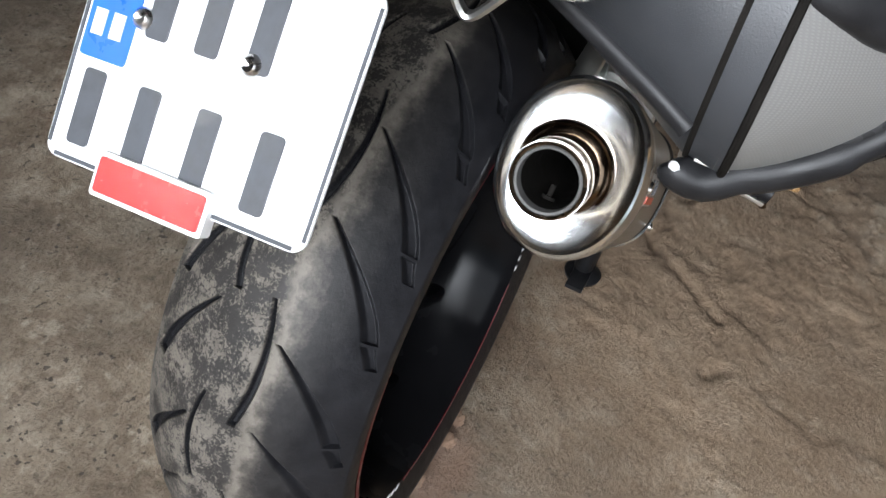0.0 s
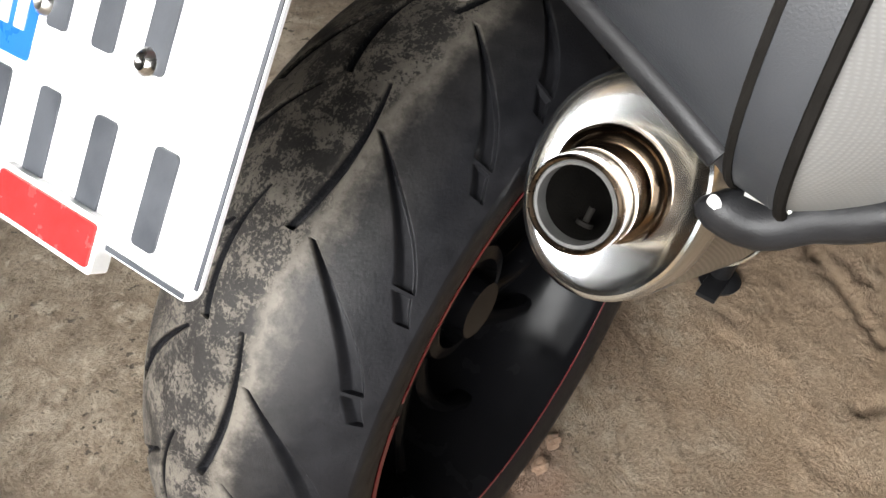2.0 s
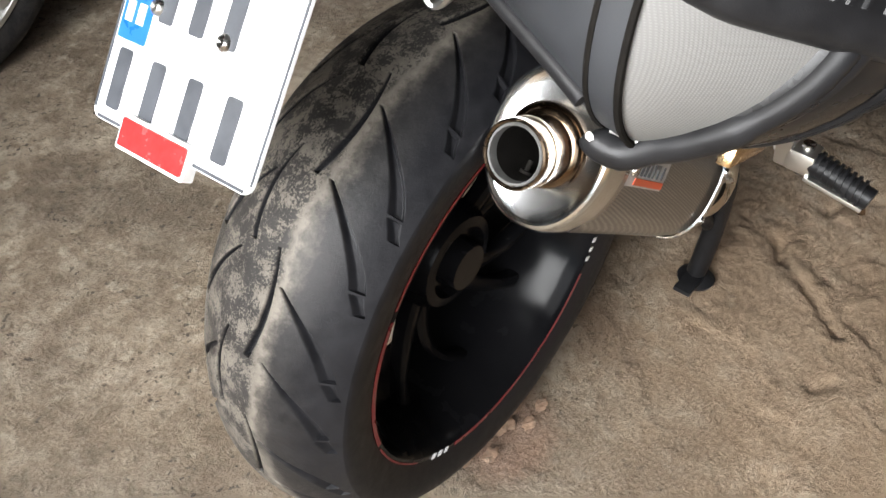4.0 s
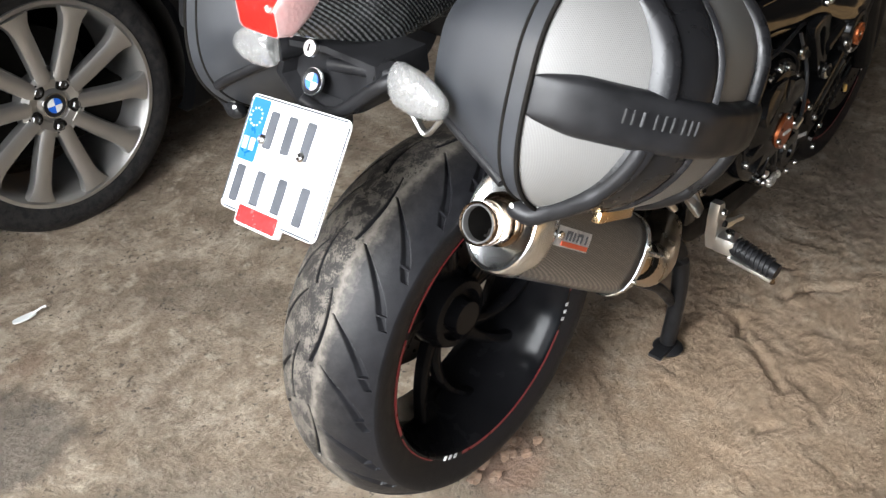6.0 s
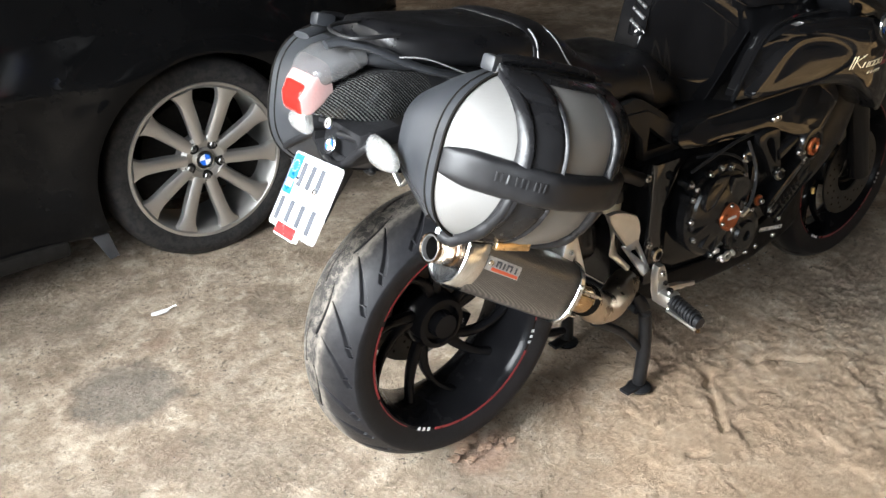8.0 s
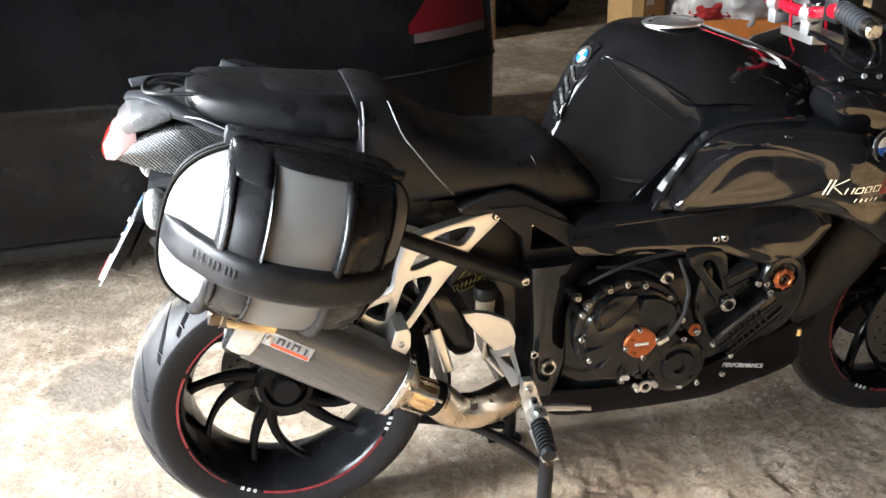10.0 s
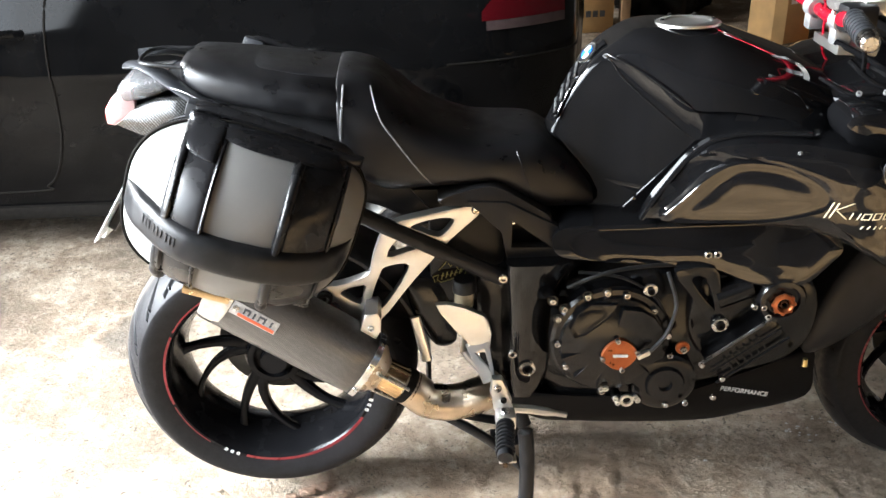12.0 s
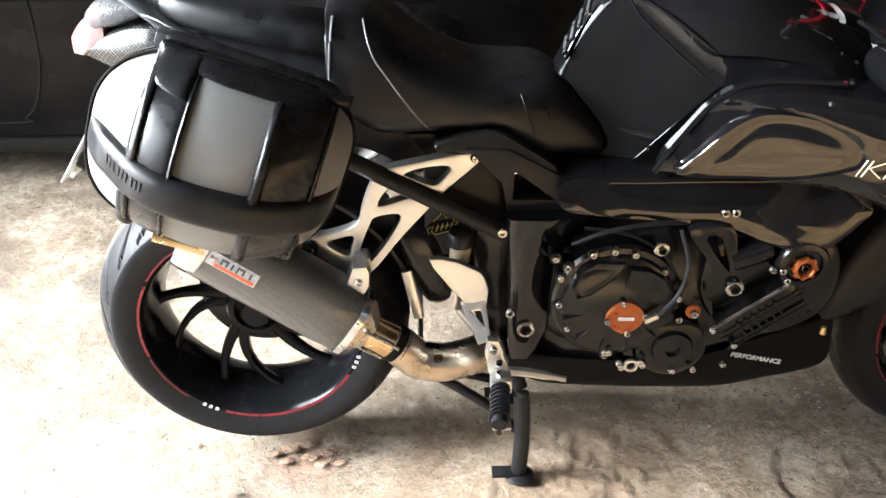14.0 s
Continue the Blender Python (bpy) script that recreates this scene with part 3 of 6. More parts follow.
def build_wheel(name, C, R, half, rim_r, rim_half, grooves, disc, phase, seg=2400, n=280):
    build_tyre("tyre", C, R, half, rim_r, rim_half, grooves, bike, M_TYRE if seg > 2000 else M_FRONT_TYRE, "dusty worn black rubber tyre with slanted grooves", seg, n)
    h = rim_half
    prof = [(rim_r - 0.004, -h + 0.012), (rim_r + 0.001, -h + 0.004), (rim_r + 0.001, -h), (rim_r - 0.008, -h - 0.001), (rim_r - 0.013, -h + 0.005), (rim_r - 0.017, -h + 0.02), (rim_r - 0.030, -h * 0.35), (rim_r - 0.034, h * 0.2), (rim_r - 0.024, h * 0.7), (rim_r - 0.010, h - 0.002), (rim_r, h), (rim_r + 0.001, h - 0.01), (rim_r - 0.012, h - 0.03), (rim_r - 0.020, 0.0), (rim_r - 0.012, -h + 0.035)]
    rim = part("rim", lathe(prof, C, 128, (0, 1, 0), True), M_RIM, bike, "black lacquered wheel rim with a thin red stripe")
    for k in range(5):
        for s in (-1, 1):
            a = phase + 72 * k
            part("spoke", spoke_bm(C, a - 30 + 5 * s, a + 18 * s, 0.050, rim_r - 0.026, 0.012, -0.010, 0.032, 0.015, 0.024), M_RIM, rim)
    hub = [(0.0, -0.035), (0.028, -0.035), (0.032, -0.012), (0.043, -0.010), (0.046, -0.022), (0.058, -0.020), (0.066, -0.004), (0.070, 0.03), (0.060, 0.07), (0.0, 0.07)]
    part("hub", lathe(hub, C, 48), M_RIM, rim)
    for d0, d1, w in ((10, 58, 0.0030), (61, 106, 0.0048), (108, 138, 0.0022), (160, 238, 0.0062), (258, 300, 0.0036), (302, 346, 0.0030)):
        part("stripe", ring_arc(C, rim_r - 0.0020 - w, rim_r - 0.0020, -rim_half - 0.0009, d0, d1, 0.0005), M_RED, rim, "thin red rim stripe")
    for d in (147, 243, 358):
        for j in range(3):
            for a, b, r0, r1 in ((0.0, 0.45, 0.0085, 0.0005), (1.15, 1.6, 0.0085, 0.0005), (0.45, 1.15, 0.0085, 0.0068), (0.45, 1.15, 0.0030, 0.0012)):
                part("marking", ring_arc(C, rim_r - r0, rim_r - r1, -rim_half - 0.0008, d + 3.6 * j + a, d + 3.6 * j + b, 0.0008), M_PAINTWHITE, rim, "white rim lettering stroke")
    for y in disc:
        d = [(0.062, y - 0.0025), (0.132, y - 0.0025), (0.132, y + 0.0025), (0.062, y + 0.0025)]
        ob = part("brake_disc", lathe(d, C, 72, (0, 1, 0), True), M_DARKDISC, bike, "drilled steel brake disc")
        bm = bmesh.new()
        for k in range(36):
            p = arc_point(C, 0.085 + 0.014 * (k % 3), k * 10, y - 0.0032)
            lathe([(0.0, 0.0), (0.0035, 0.0), (0.0035, 0.0064), (0.0, 0.0064)], p, 8, (0, 1, 0), bm=bm)
        tagged(part("disc_holes", bm, M_DEADBLACK, ob), kind="stuff")


build_wheel("rear_wheel", RC, 0.314, 0.093, 0.2255, 0.085, rear_grooves(), (0.07,), 100)
front = [(32 * k + s, -0.008 - 0.0 * s, 20, -0.045, 0.0014, 0.0030, 0.004) for k in range(11) for s in (0,)] + [(32 * k + 14, 0.008, 20, 0.045, 0.0014, 0.0030, -0.004) for k in range(11)]
build_wheel("front_wheel", FC, 0.298, 0.060, 0.2235, 0.056, front, (-0.072, 0.072), 20, 1000, 120)

# swinging arm and final drive on the far side
arm = spline([(-0.012, 0.115, 0.365), (0.10, 0.125, 0.375), (0.28, 0.10, 0.42), (0.47, 0.07, 0.45)], 6)
part("swinging_arm", tube(arm, [0.072, 0.066, 0.06, 0.056, 0.052, 0.05, 0.048] + [0.047] * (len(arm) - 7), 18), M_ENGINE, bike, "black cast shaft-drive swinging arm")
part("final_drive", lathe([(0.0, 0.06), (0.07, 0.065), (0.085, 0.09), (0.08, 0.14), (0.05, 0.165), (0.0, 0.168)], RC, 40), M_ENGINE, bike)
part("torque_strut", tube([(0.0, 0.11, 0.47), (0.25, 0.10, 0.53), (0.45, 0.06, 0.56)], 0.013), M_BLACK, bike)
part("brake_caliper", box((0.075, 0.075, 0.305), (0.09, 0.06, 0.06), 0.012, Matrix.Rotation(radians(35), 4, "Y")), M_ENGINE, bike)
part("caliper_bolts", bolt((0.09, 0.045, 0.30), 0.008, bolt((0.06, 0.045, 0.32), 0.008)), M_STEEL, bike)
# inner mudguard and air box above the wheel
hug = []
for k in range(13):
    a = -100 + k * 6.2
    hug.append([arc_point(RC, 0.335, a, y) + Vector((0, 0, 0.012 * (1 - (y / 0.09) ** 2))) for y in (-0.095, -0.05, 0, 0.05, 0.095)] + [arc_point(RC, 0.342, a, y) + Vector((0, 0, 0.012 * (1 - (y / 0.09) ** 2))) for y in (0.095, 0.05, 0, -0.05, -0.095)])
part("mudguard", skin(hug), M_BLACK, bike, "black plastic inner mudguard")
part("shock_absorber", tube([(0.40, 0.0, 0.45), (0.40, 0.0, 0.72)], 0.035, 16), M_DEADBLACK, bike)

# ---- silencer ----
D = Vector((0.822, -0.030, -0.569)).normalized()
S1 = Vector((0.200, -0.163, 0.437))
S_OUT = D.cross(Vector((0, 0, 1))).normalized()
S_UP = S_OUT.cross(D).normalized()
if S_OUT.y > 0:
    S_OUT = -S_OUT


def oval(c, a, b, n=40, p=2.5, skew=0.0):
    pts = []
    for k in range(n):
        t = 2 * math.pi * k / n
        u, v = math.copysign(abs(math.cos(t)) ** (2 / p), math.cos(t)), math.copysign(abs(math.sin(t)) ** (2 / p), math.sin(t))
        pts.append(c + S_OUT * a * u + S_UP * b * v + D * skew * v)
    return pts


def along(s):
    """A point on the silencer's axis, metres before its front end."""
    return S1 - D * s


silencer = part("silencer", skin([oval(along(s), a, b) for s, a, b in ((0.0, 0.050, 0.064), (0.004, 0.053, 0.068), (0.05, 0.055, 0.070), (0.30, 0.055, 0.070), (0.312, 0.055, 0.070))], cap=False), M_CARBON, bike, "carbon-fibre silencer sleeve")
part("front_band", skin([oval(along(s), a, b) for s, a, b in ((-0.004, 0.053, 0.068), (-0.003, 0.0565, 0.0715), (0.010, 0.0570, 0.0720), (0.011, 0.055, 0.070))], cap=False), M_CHROME, silencer, "bright steel band")
part("front_cone", skin([oval(along(s), a, b, p=2.1) for s, a, b in ((-0.002, 0.050, 0.063), (-0.018, 0.046, 0.054), (-0.034, 0.034, 0.037), (-0.045, 0.029, 0.029))]), M_PIPE, silencer)
capr = [(0.298, 0.0560, 0.0710, 0.0), (0.301, 0.0580, 0.0730, 0.0), (0.322, 0.0585, 0.0735, -0.002), (0.340, 0.0580, 0.0725, -0.006), (0.347, 0.0570, 0.0716, -0.008), (0.3505, 0.0556, 0.0702, -0.009), (0.3515, 0.0535, 0.0680, -0.009), (0.3500, 0.0515, 0.0657, -0.0088), (0.3488, 0.0500, 0.0640, -0.0085), (0.3470, 0.0440, 0.0550, -0.0075), (0.3452, 0.0375, 0.0440, -0.006), (0.3435, 0.0300, 0.0320, -0.004)]
part("end_cap", skin([oval(along(s), a, b, 64, 2.08, k) for s, a, b, k in capr], cap=False), M_CHROME, silencer, "polished chrome end cap")
part("cap_stamp", lathe([(0.0, 0.0), (0.008, 0.0), (0.0075, 0.0018), (0.005, 0.0012), (0.0035, 0.0024), (0.0, 0.0024)], along(0.349) + S_UP * 0.052 + S_OUT * 0.004, 7, -D), M_CHROME, silencer)
OUT = along(0.3355) - S_UP * 0.001 - S_OUT * 0.004
OUT_AX = (-D * 0.054 - S_UP * 0.012).normalized()
part("outlet", lathe([(0.0290, -0.006), (0.0290, 0.016), (0.0286, 0.046), (0.0294, 0.050), (0.0297, 0.054), (0.0290, 0.0578), (0.0276, 0.0588), (0.0262, 0.0575), (0.0256, 0.010)], OUT, 56, OUT_AX), M_GOLD, silencer, "bronze-tinted round outlet")
part("outlet_collar", lathe([(0.0400, 0.004), (0.0395, 0.0085), (0.0375, 0.0105), (0.0355, 0.0095), (0.0345, 0.0105), (0.0325, 0.0125), (0.0290, 0.0135)], OUT, 56, OUT_AX), M_GOLD, silencer, "bronze-tinted weld collar")
part("outlet_seam", lathe([(0.0288, 0.036), (0.0298, 0.0365), (0.0298, 0.0385), (0.0288, 0.039)], OUT, 56, OUT_AX), M_PIPE, silencer)
part("outlet_liner", lathe([(0.0258, 0.040), (0.0257, 0.0565), (0.0246, 0.0575), (0.0232, 0.0570), (0.0228, 0.054), (0.0228, 0.020)], OUT, 40, OUT_AX), M_LINER, silencer, "dull grey liner ring")
part("outlet_core", lathe([(0.0, -0.20), (0.0240, -0.20), (0.0252, 0.050), (0.0229, 0.0505), (0.0226, 0.040), (0.020, -0.19), (0.0, -0.19)], OUT, 40, OUT_AX), M_DEADBLACK, silencer)
screw = OUT + OUT_AX * 0.022 - S_UP * 0.0215
part("outlet_screw", bolt(screw, 0.0055, tube([screw, screw + S_UP * 0.012], 0.0022, 10), S_UP, 0.003), M_DEADBLACK, silencer, "sooty fixing screw")


def on_silencer(s, v, lift=0.0):
    """A place on the sleeve's outer flank: s metres before the front, v up from its middle."""
    k = max(0.0, 1 - abs(v / 0.070) ** 2.5) ** (1 / 2.5)
    return along(s) + S_UP * v + S_OUT * (0.055 * k + lift)


def patch(s0, s1, v0, v1, lift, thick=0.001, n=6):
    rings = []
    for k in range(n + 1):
        v = v0 + (v1 - v0) * k / n
        rings.append([on_silencer(s0, v, lift), on_silencer(s1, v, lift), on_silencer(s1, v, lift + thick), on_silencer(s0, v, lift + thick)])
    return skin(rings)


badge = part("badge", patch(0.200, 0.296, -0.005, 0.023, 0.0005), surface("scuffed badge foil", (0.42, 0.41, 0.40), 0.4, 0, 0.3, 120, 600, 0.1), silencer, "white and red maker's badge")
part("badge_stripe", patch(0.203, 0.280, -0.003, 0.0035, 0.0018), surface("badge red", (0.62, 0.10, 0.04), 0.4), badge)
for a, b in ((0.268, 0.272), (0.258, 0.262), (0.248, 0.252), (0.238, 0.241), (0.226, 0.230), (0.212, 0.216)):
    part("badge_mark", patch(a, b, 0.006, 0.0185, 0.0018), M_INK, badge)
for a, b in ((0.258, 0.272), (0.226, 0.241)):
    part("badge_mark", patch(a, b, 0.015, 0.0190, 0.0019), M_INK, badge)
part("badge_stud", lathe([(0.0, 0.0), (0.007, 0.0), (0.006, 0.003), (0.0, 0.004)], on_silencer(0.287, 0.010, 0.001), 16, S_OUT), M_STEEL, badge)
for v in (-0.03, 0.03):
    part("rivet", bolt(on_silencer(0.004, v, 0.001), 0.005, None, S_OUT, 0.004), M_STEEL, silencer)

# link pipe from the engine to the silencer
pipe = spline([along(-0.03), along(-0.10), (0.322, -0.160, 0.341), (0.385, -0.148, 0.326), (0.47, -0.11, 0.330)], 8)
link = part("link_pipe", tube(pipe, [0.031] * 6 + [0.034] * 2 + [0.038] * (len(pipe) - 8), 24), M_PIPE, bike, "heat-tinted steel link pipe")
part("collar", tube([along(-0.03), along(-0.088)], 0.0345, 24), M_COLLAR, link, "bronze-tinted collar")
part("clamp", tube([along(-0.085), along(-0.108)], 0.0375, 24), M_DEADBLACK, link, "black clamp")
part("spring", tube([along(-0.02) + S_OUT * 0.045 + S_UP * 0.02, along(-0.09) + S_OUT * 0.042 + S_UP * 0.02], 0.004, 8), M_STEEL, link)
part("spring", tube([along(-0.02) - S_UP * 0.048, along(-0.09) - S_UP * 0.043], 0.004, 8), M_STEEL, link)

# ---- panniers: a grey shell against the frame and a silver lid with black straps ----
PU, PW, PO = Vector((0.94, 0, -0.342)), Vector((0.342, 0, 0.94)), Vector((0.007, 0.0, 0.838))
PA, PB, PT = 0.208, 0.172, 0.146
SEAM, DOME = -0.248, 0.140


def pan(u, w, y):
    return PO + PU * u + PW * w + Vector((0, y, 0))


def corner(u, w):
    """Half length, half height and squareness of the pannier's outline in a quarter: rounder at the rear than at the front."""
    if u > 0:
        return 0.208, (PT if w > 0 else PB), (4.4 if w > 0 else 2.8)
    return 0.190, (PT if w > 0 else PB), (2.3 if w > 0 else 3.2)


def outline(t):
    c, s = math.cos(t), math.sin(t)
    a, b, p = corner(c, s)
    return a * math.copysign(abs(c) ** (2 / p), c), b * math.copysign(abs(s) ** (2 / p), s)


def dome(rho, u):
    """How far the lid stands out: flatter towards the rear."""
    k = max(0.0, min(1.0, -u / 0.13))
    return DOME * (1 - rho ** (2.6 - 0.8 * k)) ** (0.62 + 0.20 * k)


def lid_y(u, w, lift=0.0):
    a, b, p = corner(u, w)
    rho = min(1.0, ((abs(u) / a) ** p + (abs(w) / b) ** p) ** (1 / p))
    return SEAM - dome(rho, u) - lift


def lid_patch(u0, u1, w0, w1, lift, nu=10, nw=24, bow=0.0, ru=12, rw=12, taper=0.0):
    """A moulding on the lid; ru and rw: how square its section is along and across."""

    def swell(t, n):
        return max(0.0, 1 - abs(2 * t - 1) ** n) ** 0.5

    rings = []
    for i in range(nw + 1):
        ti = 0.5 - 0.5 * math.cos(math.pi * i / nw)
        top, low = [], []
        for k in range(nu + 1):
            tk = 0.5 - 0.5 * math.cos(math.pi * k / nu)
            u = u0 + (u1 - u0) * tk
            narrow = min(1.0, 0.55 + 0.45 * math.sqrt(max(0.0, u - u0) / taper)) if taper else 1.0
            w = (w0 + w1) / 2 + (w1 - w0) * (ti - 0.5) * narrow + bow * (u / PA) ** 2
            top.append(pan(u, w, lid_y(u, w, lift * swell(tk, ru) * swell(ti, rw) - 0.002)))
            low.append(pan(u, w, lid_y(u, w, -0.010)))
        rings.append(top + low[::-1])
    return skin(rings)


def build_pannier():
    ts = [2 * math.pi * k / 72 for k in range(72)]
    rows = []
    for y, k, lo, hi in ((-0.110, 0.885, 0.61, 0.58), (-0.114, 0.90, 0.63, 0.60), (-0.16, 0.955, 0.765, 0.82), (-0.20, 0.985, 0.885, 0.95), (-0.226, 0.994, 0.975, 0.978), (-0.252, 1.003, 1.003, 1.003)):
        rows.append([pan(u * k, w * (lo if w < 0 else hi), y) for u, w in (outline(t) for t in ts)])
    rows_shell = rows
    shell = part("pannier", skin(rows), M_SHELL, bike, "grained grey pannier with silver lid and black straps")
    rows = []
    for k in (1.0, 0.995, 0.98, 0.95, 0.9, 0.83, 0.74, 0.62, 0.48, 0.3, 0.06):
        ring = []
        for t in ts:
            u, w = outline(t)
            ring.append(pan(u * k, w * k, SEAM - dome(k, u * k)))
        rows.append(ring)
    rows.insert(0, [pan(u * 0.985, w * 0.985, -0.244) for u, w in (outline(t) for t in ts)])
    part("lid", skin(rows), M_SILVER, shell, "silver fine-textured lid")
    rim = [pan(u * 1.003, w * 1.003, -0.2535) for u, w in (outline(t) for t in ts)]
    edge = [pan(u * 0.9945, w * (0.980 if w < 0 else 0.982), -0.2290) for u, w in (outline(t) for t in ts)]
    part("shell_groove", tube(edge + edge[:1], 0.0022, 6, up=(0, 1, 0)), M_DEADBLACK, shell)
    # Black tube that draws the dark gap between shell and lid.
    part("lid_seal", tube(rim + rim[:1], 0.0028, 8, up=(0, 1, 0)), M_DEADBLACK, shell, "dark line along the lid joint")
    for u0, u1 in ((-0.100, -0.040), (0.086, 0.164)):
        part("strap", lid_patch(u0, u1, -0.170, 0.144, 0.008), M_SATIN, shell, "satin black lid strap")
        part("strap_rib", lid_patch(u0 - 0.012, u0 + 0.008, -0.168, 0.142, 0.018, 8, 24, ru=2), M_SATIN, shell)
        part("strap_rib", lid_patch(u1 - 0.004, u1 + 0.004, -0.166, 0.138, 0.012, 6, 24, ru=2), M_SATIN, shell)
    part("bumper_band", lid_patch(-0.188, 0.203, -0.064, 0.002, 0.024, 48, 16, 0.006, 14, 6, taper=0.030), M_BLACK, shell, "black moulded bumper band")
    for k in range(3):
        u = -0.139 + 0.024 * k
        for du, dw in ((0.0, 0.0), (0.007, 0.0), (0.014, 0.0)):
            part("relief_mark", lid_patch(u + du, u + du + 0.0035, -0.036, -0.014, 0.0262, 4, 4), M_BLACK, shell)
    # lower lip of the shell and the rounded feet of the straps
    lip = [ring[45] for ring in rows_shell[:-1]]
    part("shell_lip", tube(spline(lip, 4), 0.0075, 10, up=(1, 0, 0)), M_BLACK, shell, "rounded black edge of the grey shell")
    for u0, r in ((-0.103, 0.0125), (0.083, 0.0105)):
        foot = [pan(u0, w, lid_y(u0, w, 0.004)) for w in (-0.050, -0.080, -0.105, -0.125, -0.140, -0.152, -0.160)]
        foot += [pan(u0 - 0.004, -0.172, -0.246), pan(u0 - 0.008, -0.170, -0.228), pan(u0 - 0.008, -0.166, -0.222)]
        part("strap_foot", tube(spline(foot, 3), [0.004] + [r * 0.8] * 8 + [r] * 16 + [r * 0.94, r * 0.8, r * 0.5], 12), M_BLACK, shell, "rounded black strap foot")
    part("pin", lathe([(0.0, 0.0), (0.004, 0.0), (0.003, 0.002), (0.0, 0.003)], pan(-0.121, -0.166, -0.226), 10, (-0.8, 0.3, 0)), M_PAINTWHITE, shell)
    part("foot_bracket", box(pan(-0.090, -0.158, -0.246), (0.050, 0.022, 0.004), 0.001, Matrix.Rotation(radians(20), 4, "Y")), M_ALU, shell, "bright metal foot bracket")
    part("bottom_tab", box(pan(-0.012, -0.160, -0.300), (0.084, 0.012, 0.016), 0.003, Matrix.Rotation(radians(20), 4, "Y")), M_COLLAR, shell, "worn bronze-coloured metal tab")
    part("hinge_cover", lid_patch(-0.050, 0.184, 0.129, 0.1455, 0.013, 24, 10, ru=12, rw=3), M_SATIN, shell, "black hinge cover")
    part("hinge", lid_patch(-0.110, -0.042, 0.100, 0.1455, 0.019, 12, 10, ru=5, rw=4), M_SATIN, shell, "black rounded lid hinge")
    handle = spline([pan(-0.110, 0.138, -0.232), pan(-0.085, 0.152, -0.240), pan(0.03, 0.155, -0.246), pan(0.135, 0.150, -0.240), pan(0.160, 0.136, -0.232)], 6)
    part("carry_handle", tube(handle, 0.0125, 12, flat=0.75), M_SATIN, shell, "black plastic carry handle")
    part("handle_end", box(pan(-0.098, 0.140, -0.232), (0.046, 0.034, 0.028), 0.007, Matrix.Rotation(radians(20), 4, "Y")), M_SHELL, shell)
    return shell


right_pannier = build_pannier()


def mirrored(src):
    """The same part on the other side of the motorcycle."""
    for o in (src, *src.children):
        me = o.data.copy()
        for v in me.vertices:
            d = (v.co.y - yc(v.co.z)) / (1 + 0.09**2)
            v.co.y -= 2 * d
            v.co.z += 2 * d * 0.09 + 0.014
        me.flip_normals()
        n = new(o.name.split(".")[0], me)
        if o is src:
            top = n
            under(n, bike, o.get("label", ""))
        else:
            under(n, top, o.get("label", ""))


mirrored(right_pannier)


# ---- tail, lights and number plate ----
def body_loft(sections, n=28, p=2.6):
    """A body of sections: x, middle z, half width, half height, lean in x of the top."""
    rings = []
    for x, z, a, b, *rest in sections:
        q = rest[0] if rest else p
        ring = []
        for k in range(n):
            t = 2 * math.pi * k / n
            c, s = math.cos(t), math.sin(t)
            zz = z + b * math.copysign(abs(s) ** (2 / q), s)
            ring.append((x, yc(zz) + a * math.copysign(abs(c) ** (2 / q), c), zz))
        rings.append(ring)
    return skin(rings)


core = part("tail_core", body_loft([(-0.245, 0.918, 0.028, 0.020), (-0.19, 0.918, 0.050, 0.040), (-0.10, 0.912, 0.068, 0.050), (0.05, 0.90, 0.095, 0.06), (0.30, 0.84, 0.10, 0.062)]), M_BLACK, bike, "black tail core")
for s in (-1, 1):
    bm = bulged([(-0.268, 0.906), (-0.225, 0.934), (-0.160, 0.956), (-0.08, 0.950), (0.02, 0.922), (0.06, 0.88), (-0.05, 0.872), (-0.135, 0.866), (-0.205, 0.880)], -0.022, lambda x, z: -0.030 - 0.040 * min(1.0, max(0.0, x + 0.27) / 0.14), -0.012, 5)
    for v in bm.verts:
        v.co.y = yc(v.co.z) + (v.co.y if s < 0 else -v.co.y)
    part("tail_fairing", bm, M_CARBON2, bike, "carbon-fibre tail fairing")
part("tail_cover", body_loft([(-0.170, 0.984, 0.056, 0.010), (-0.14, 0.982, 0.070, 0.020), (-0.08, 0.970, 0.088, 0.028), (0.1, 0.955, 0.10, 0.03)]), M_SHELL, bike, "grey tail cover")
light = part("tail_light", body_loft([(-0.285, 0.916, 0.026, 0.008, 7), (-0.281, 0.918, 0.033, 0.017, 7), (-0.268, 0.926, 0.038, 0.026, 7), (-0.240, 0.942, 0.0415, 0.030, 7), (-0.225, 0.950, 0.042, 0.027, 7)], 40), M_REDLENS, bike, "red tail light lens", 25)
# Pale band round the red lens that paints its glare.
part("lens_frame", body_loft([(-0.281, 0.917, 0.0345, 0.0165, 7), (-0.266, 0.926, 0.0425, 0.0275, 7), (-0.240, 0.944, 0.046, 0.032, 7), (-0.220, 0.954, 0.047, 0.028, 7)], 40), M_GLARELENS, light, "tail light edge in pale red as painted glare")
part("upper_lens", body_loft([(-0.250, 0.962, 0.040, 0.014, 3.5), (-0.234, 0.967, 0.053, 0.024, 3.5), (-0.195, 0.976, 0.064, 0.025, 3.5), (-0.152, 0.984, 0.066, 0.018, 3.5)]), M_SMOKE, bike, "clear upper lens over grey reflectors")
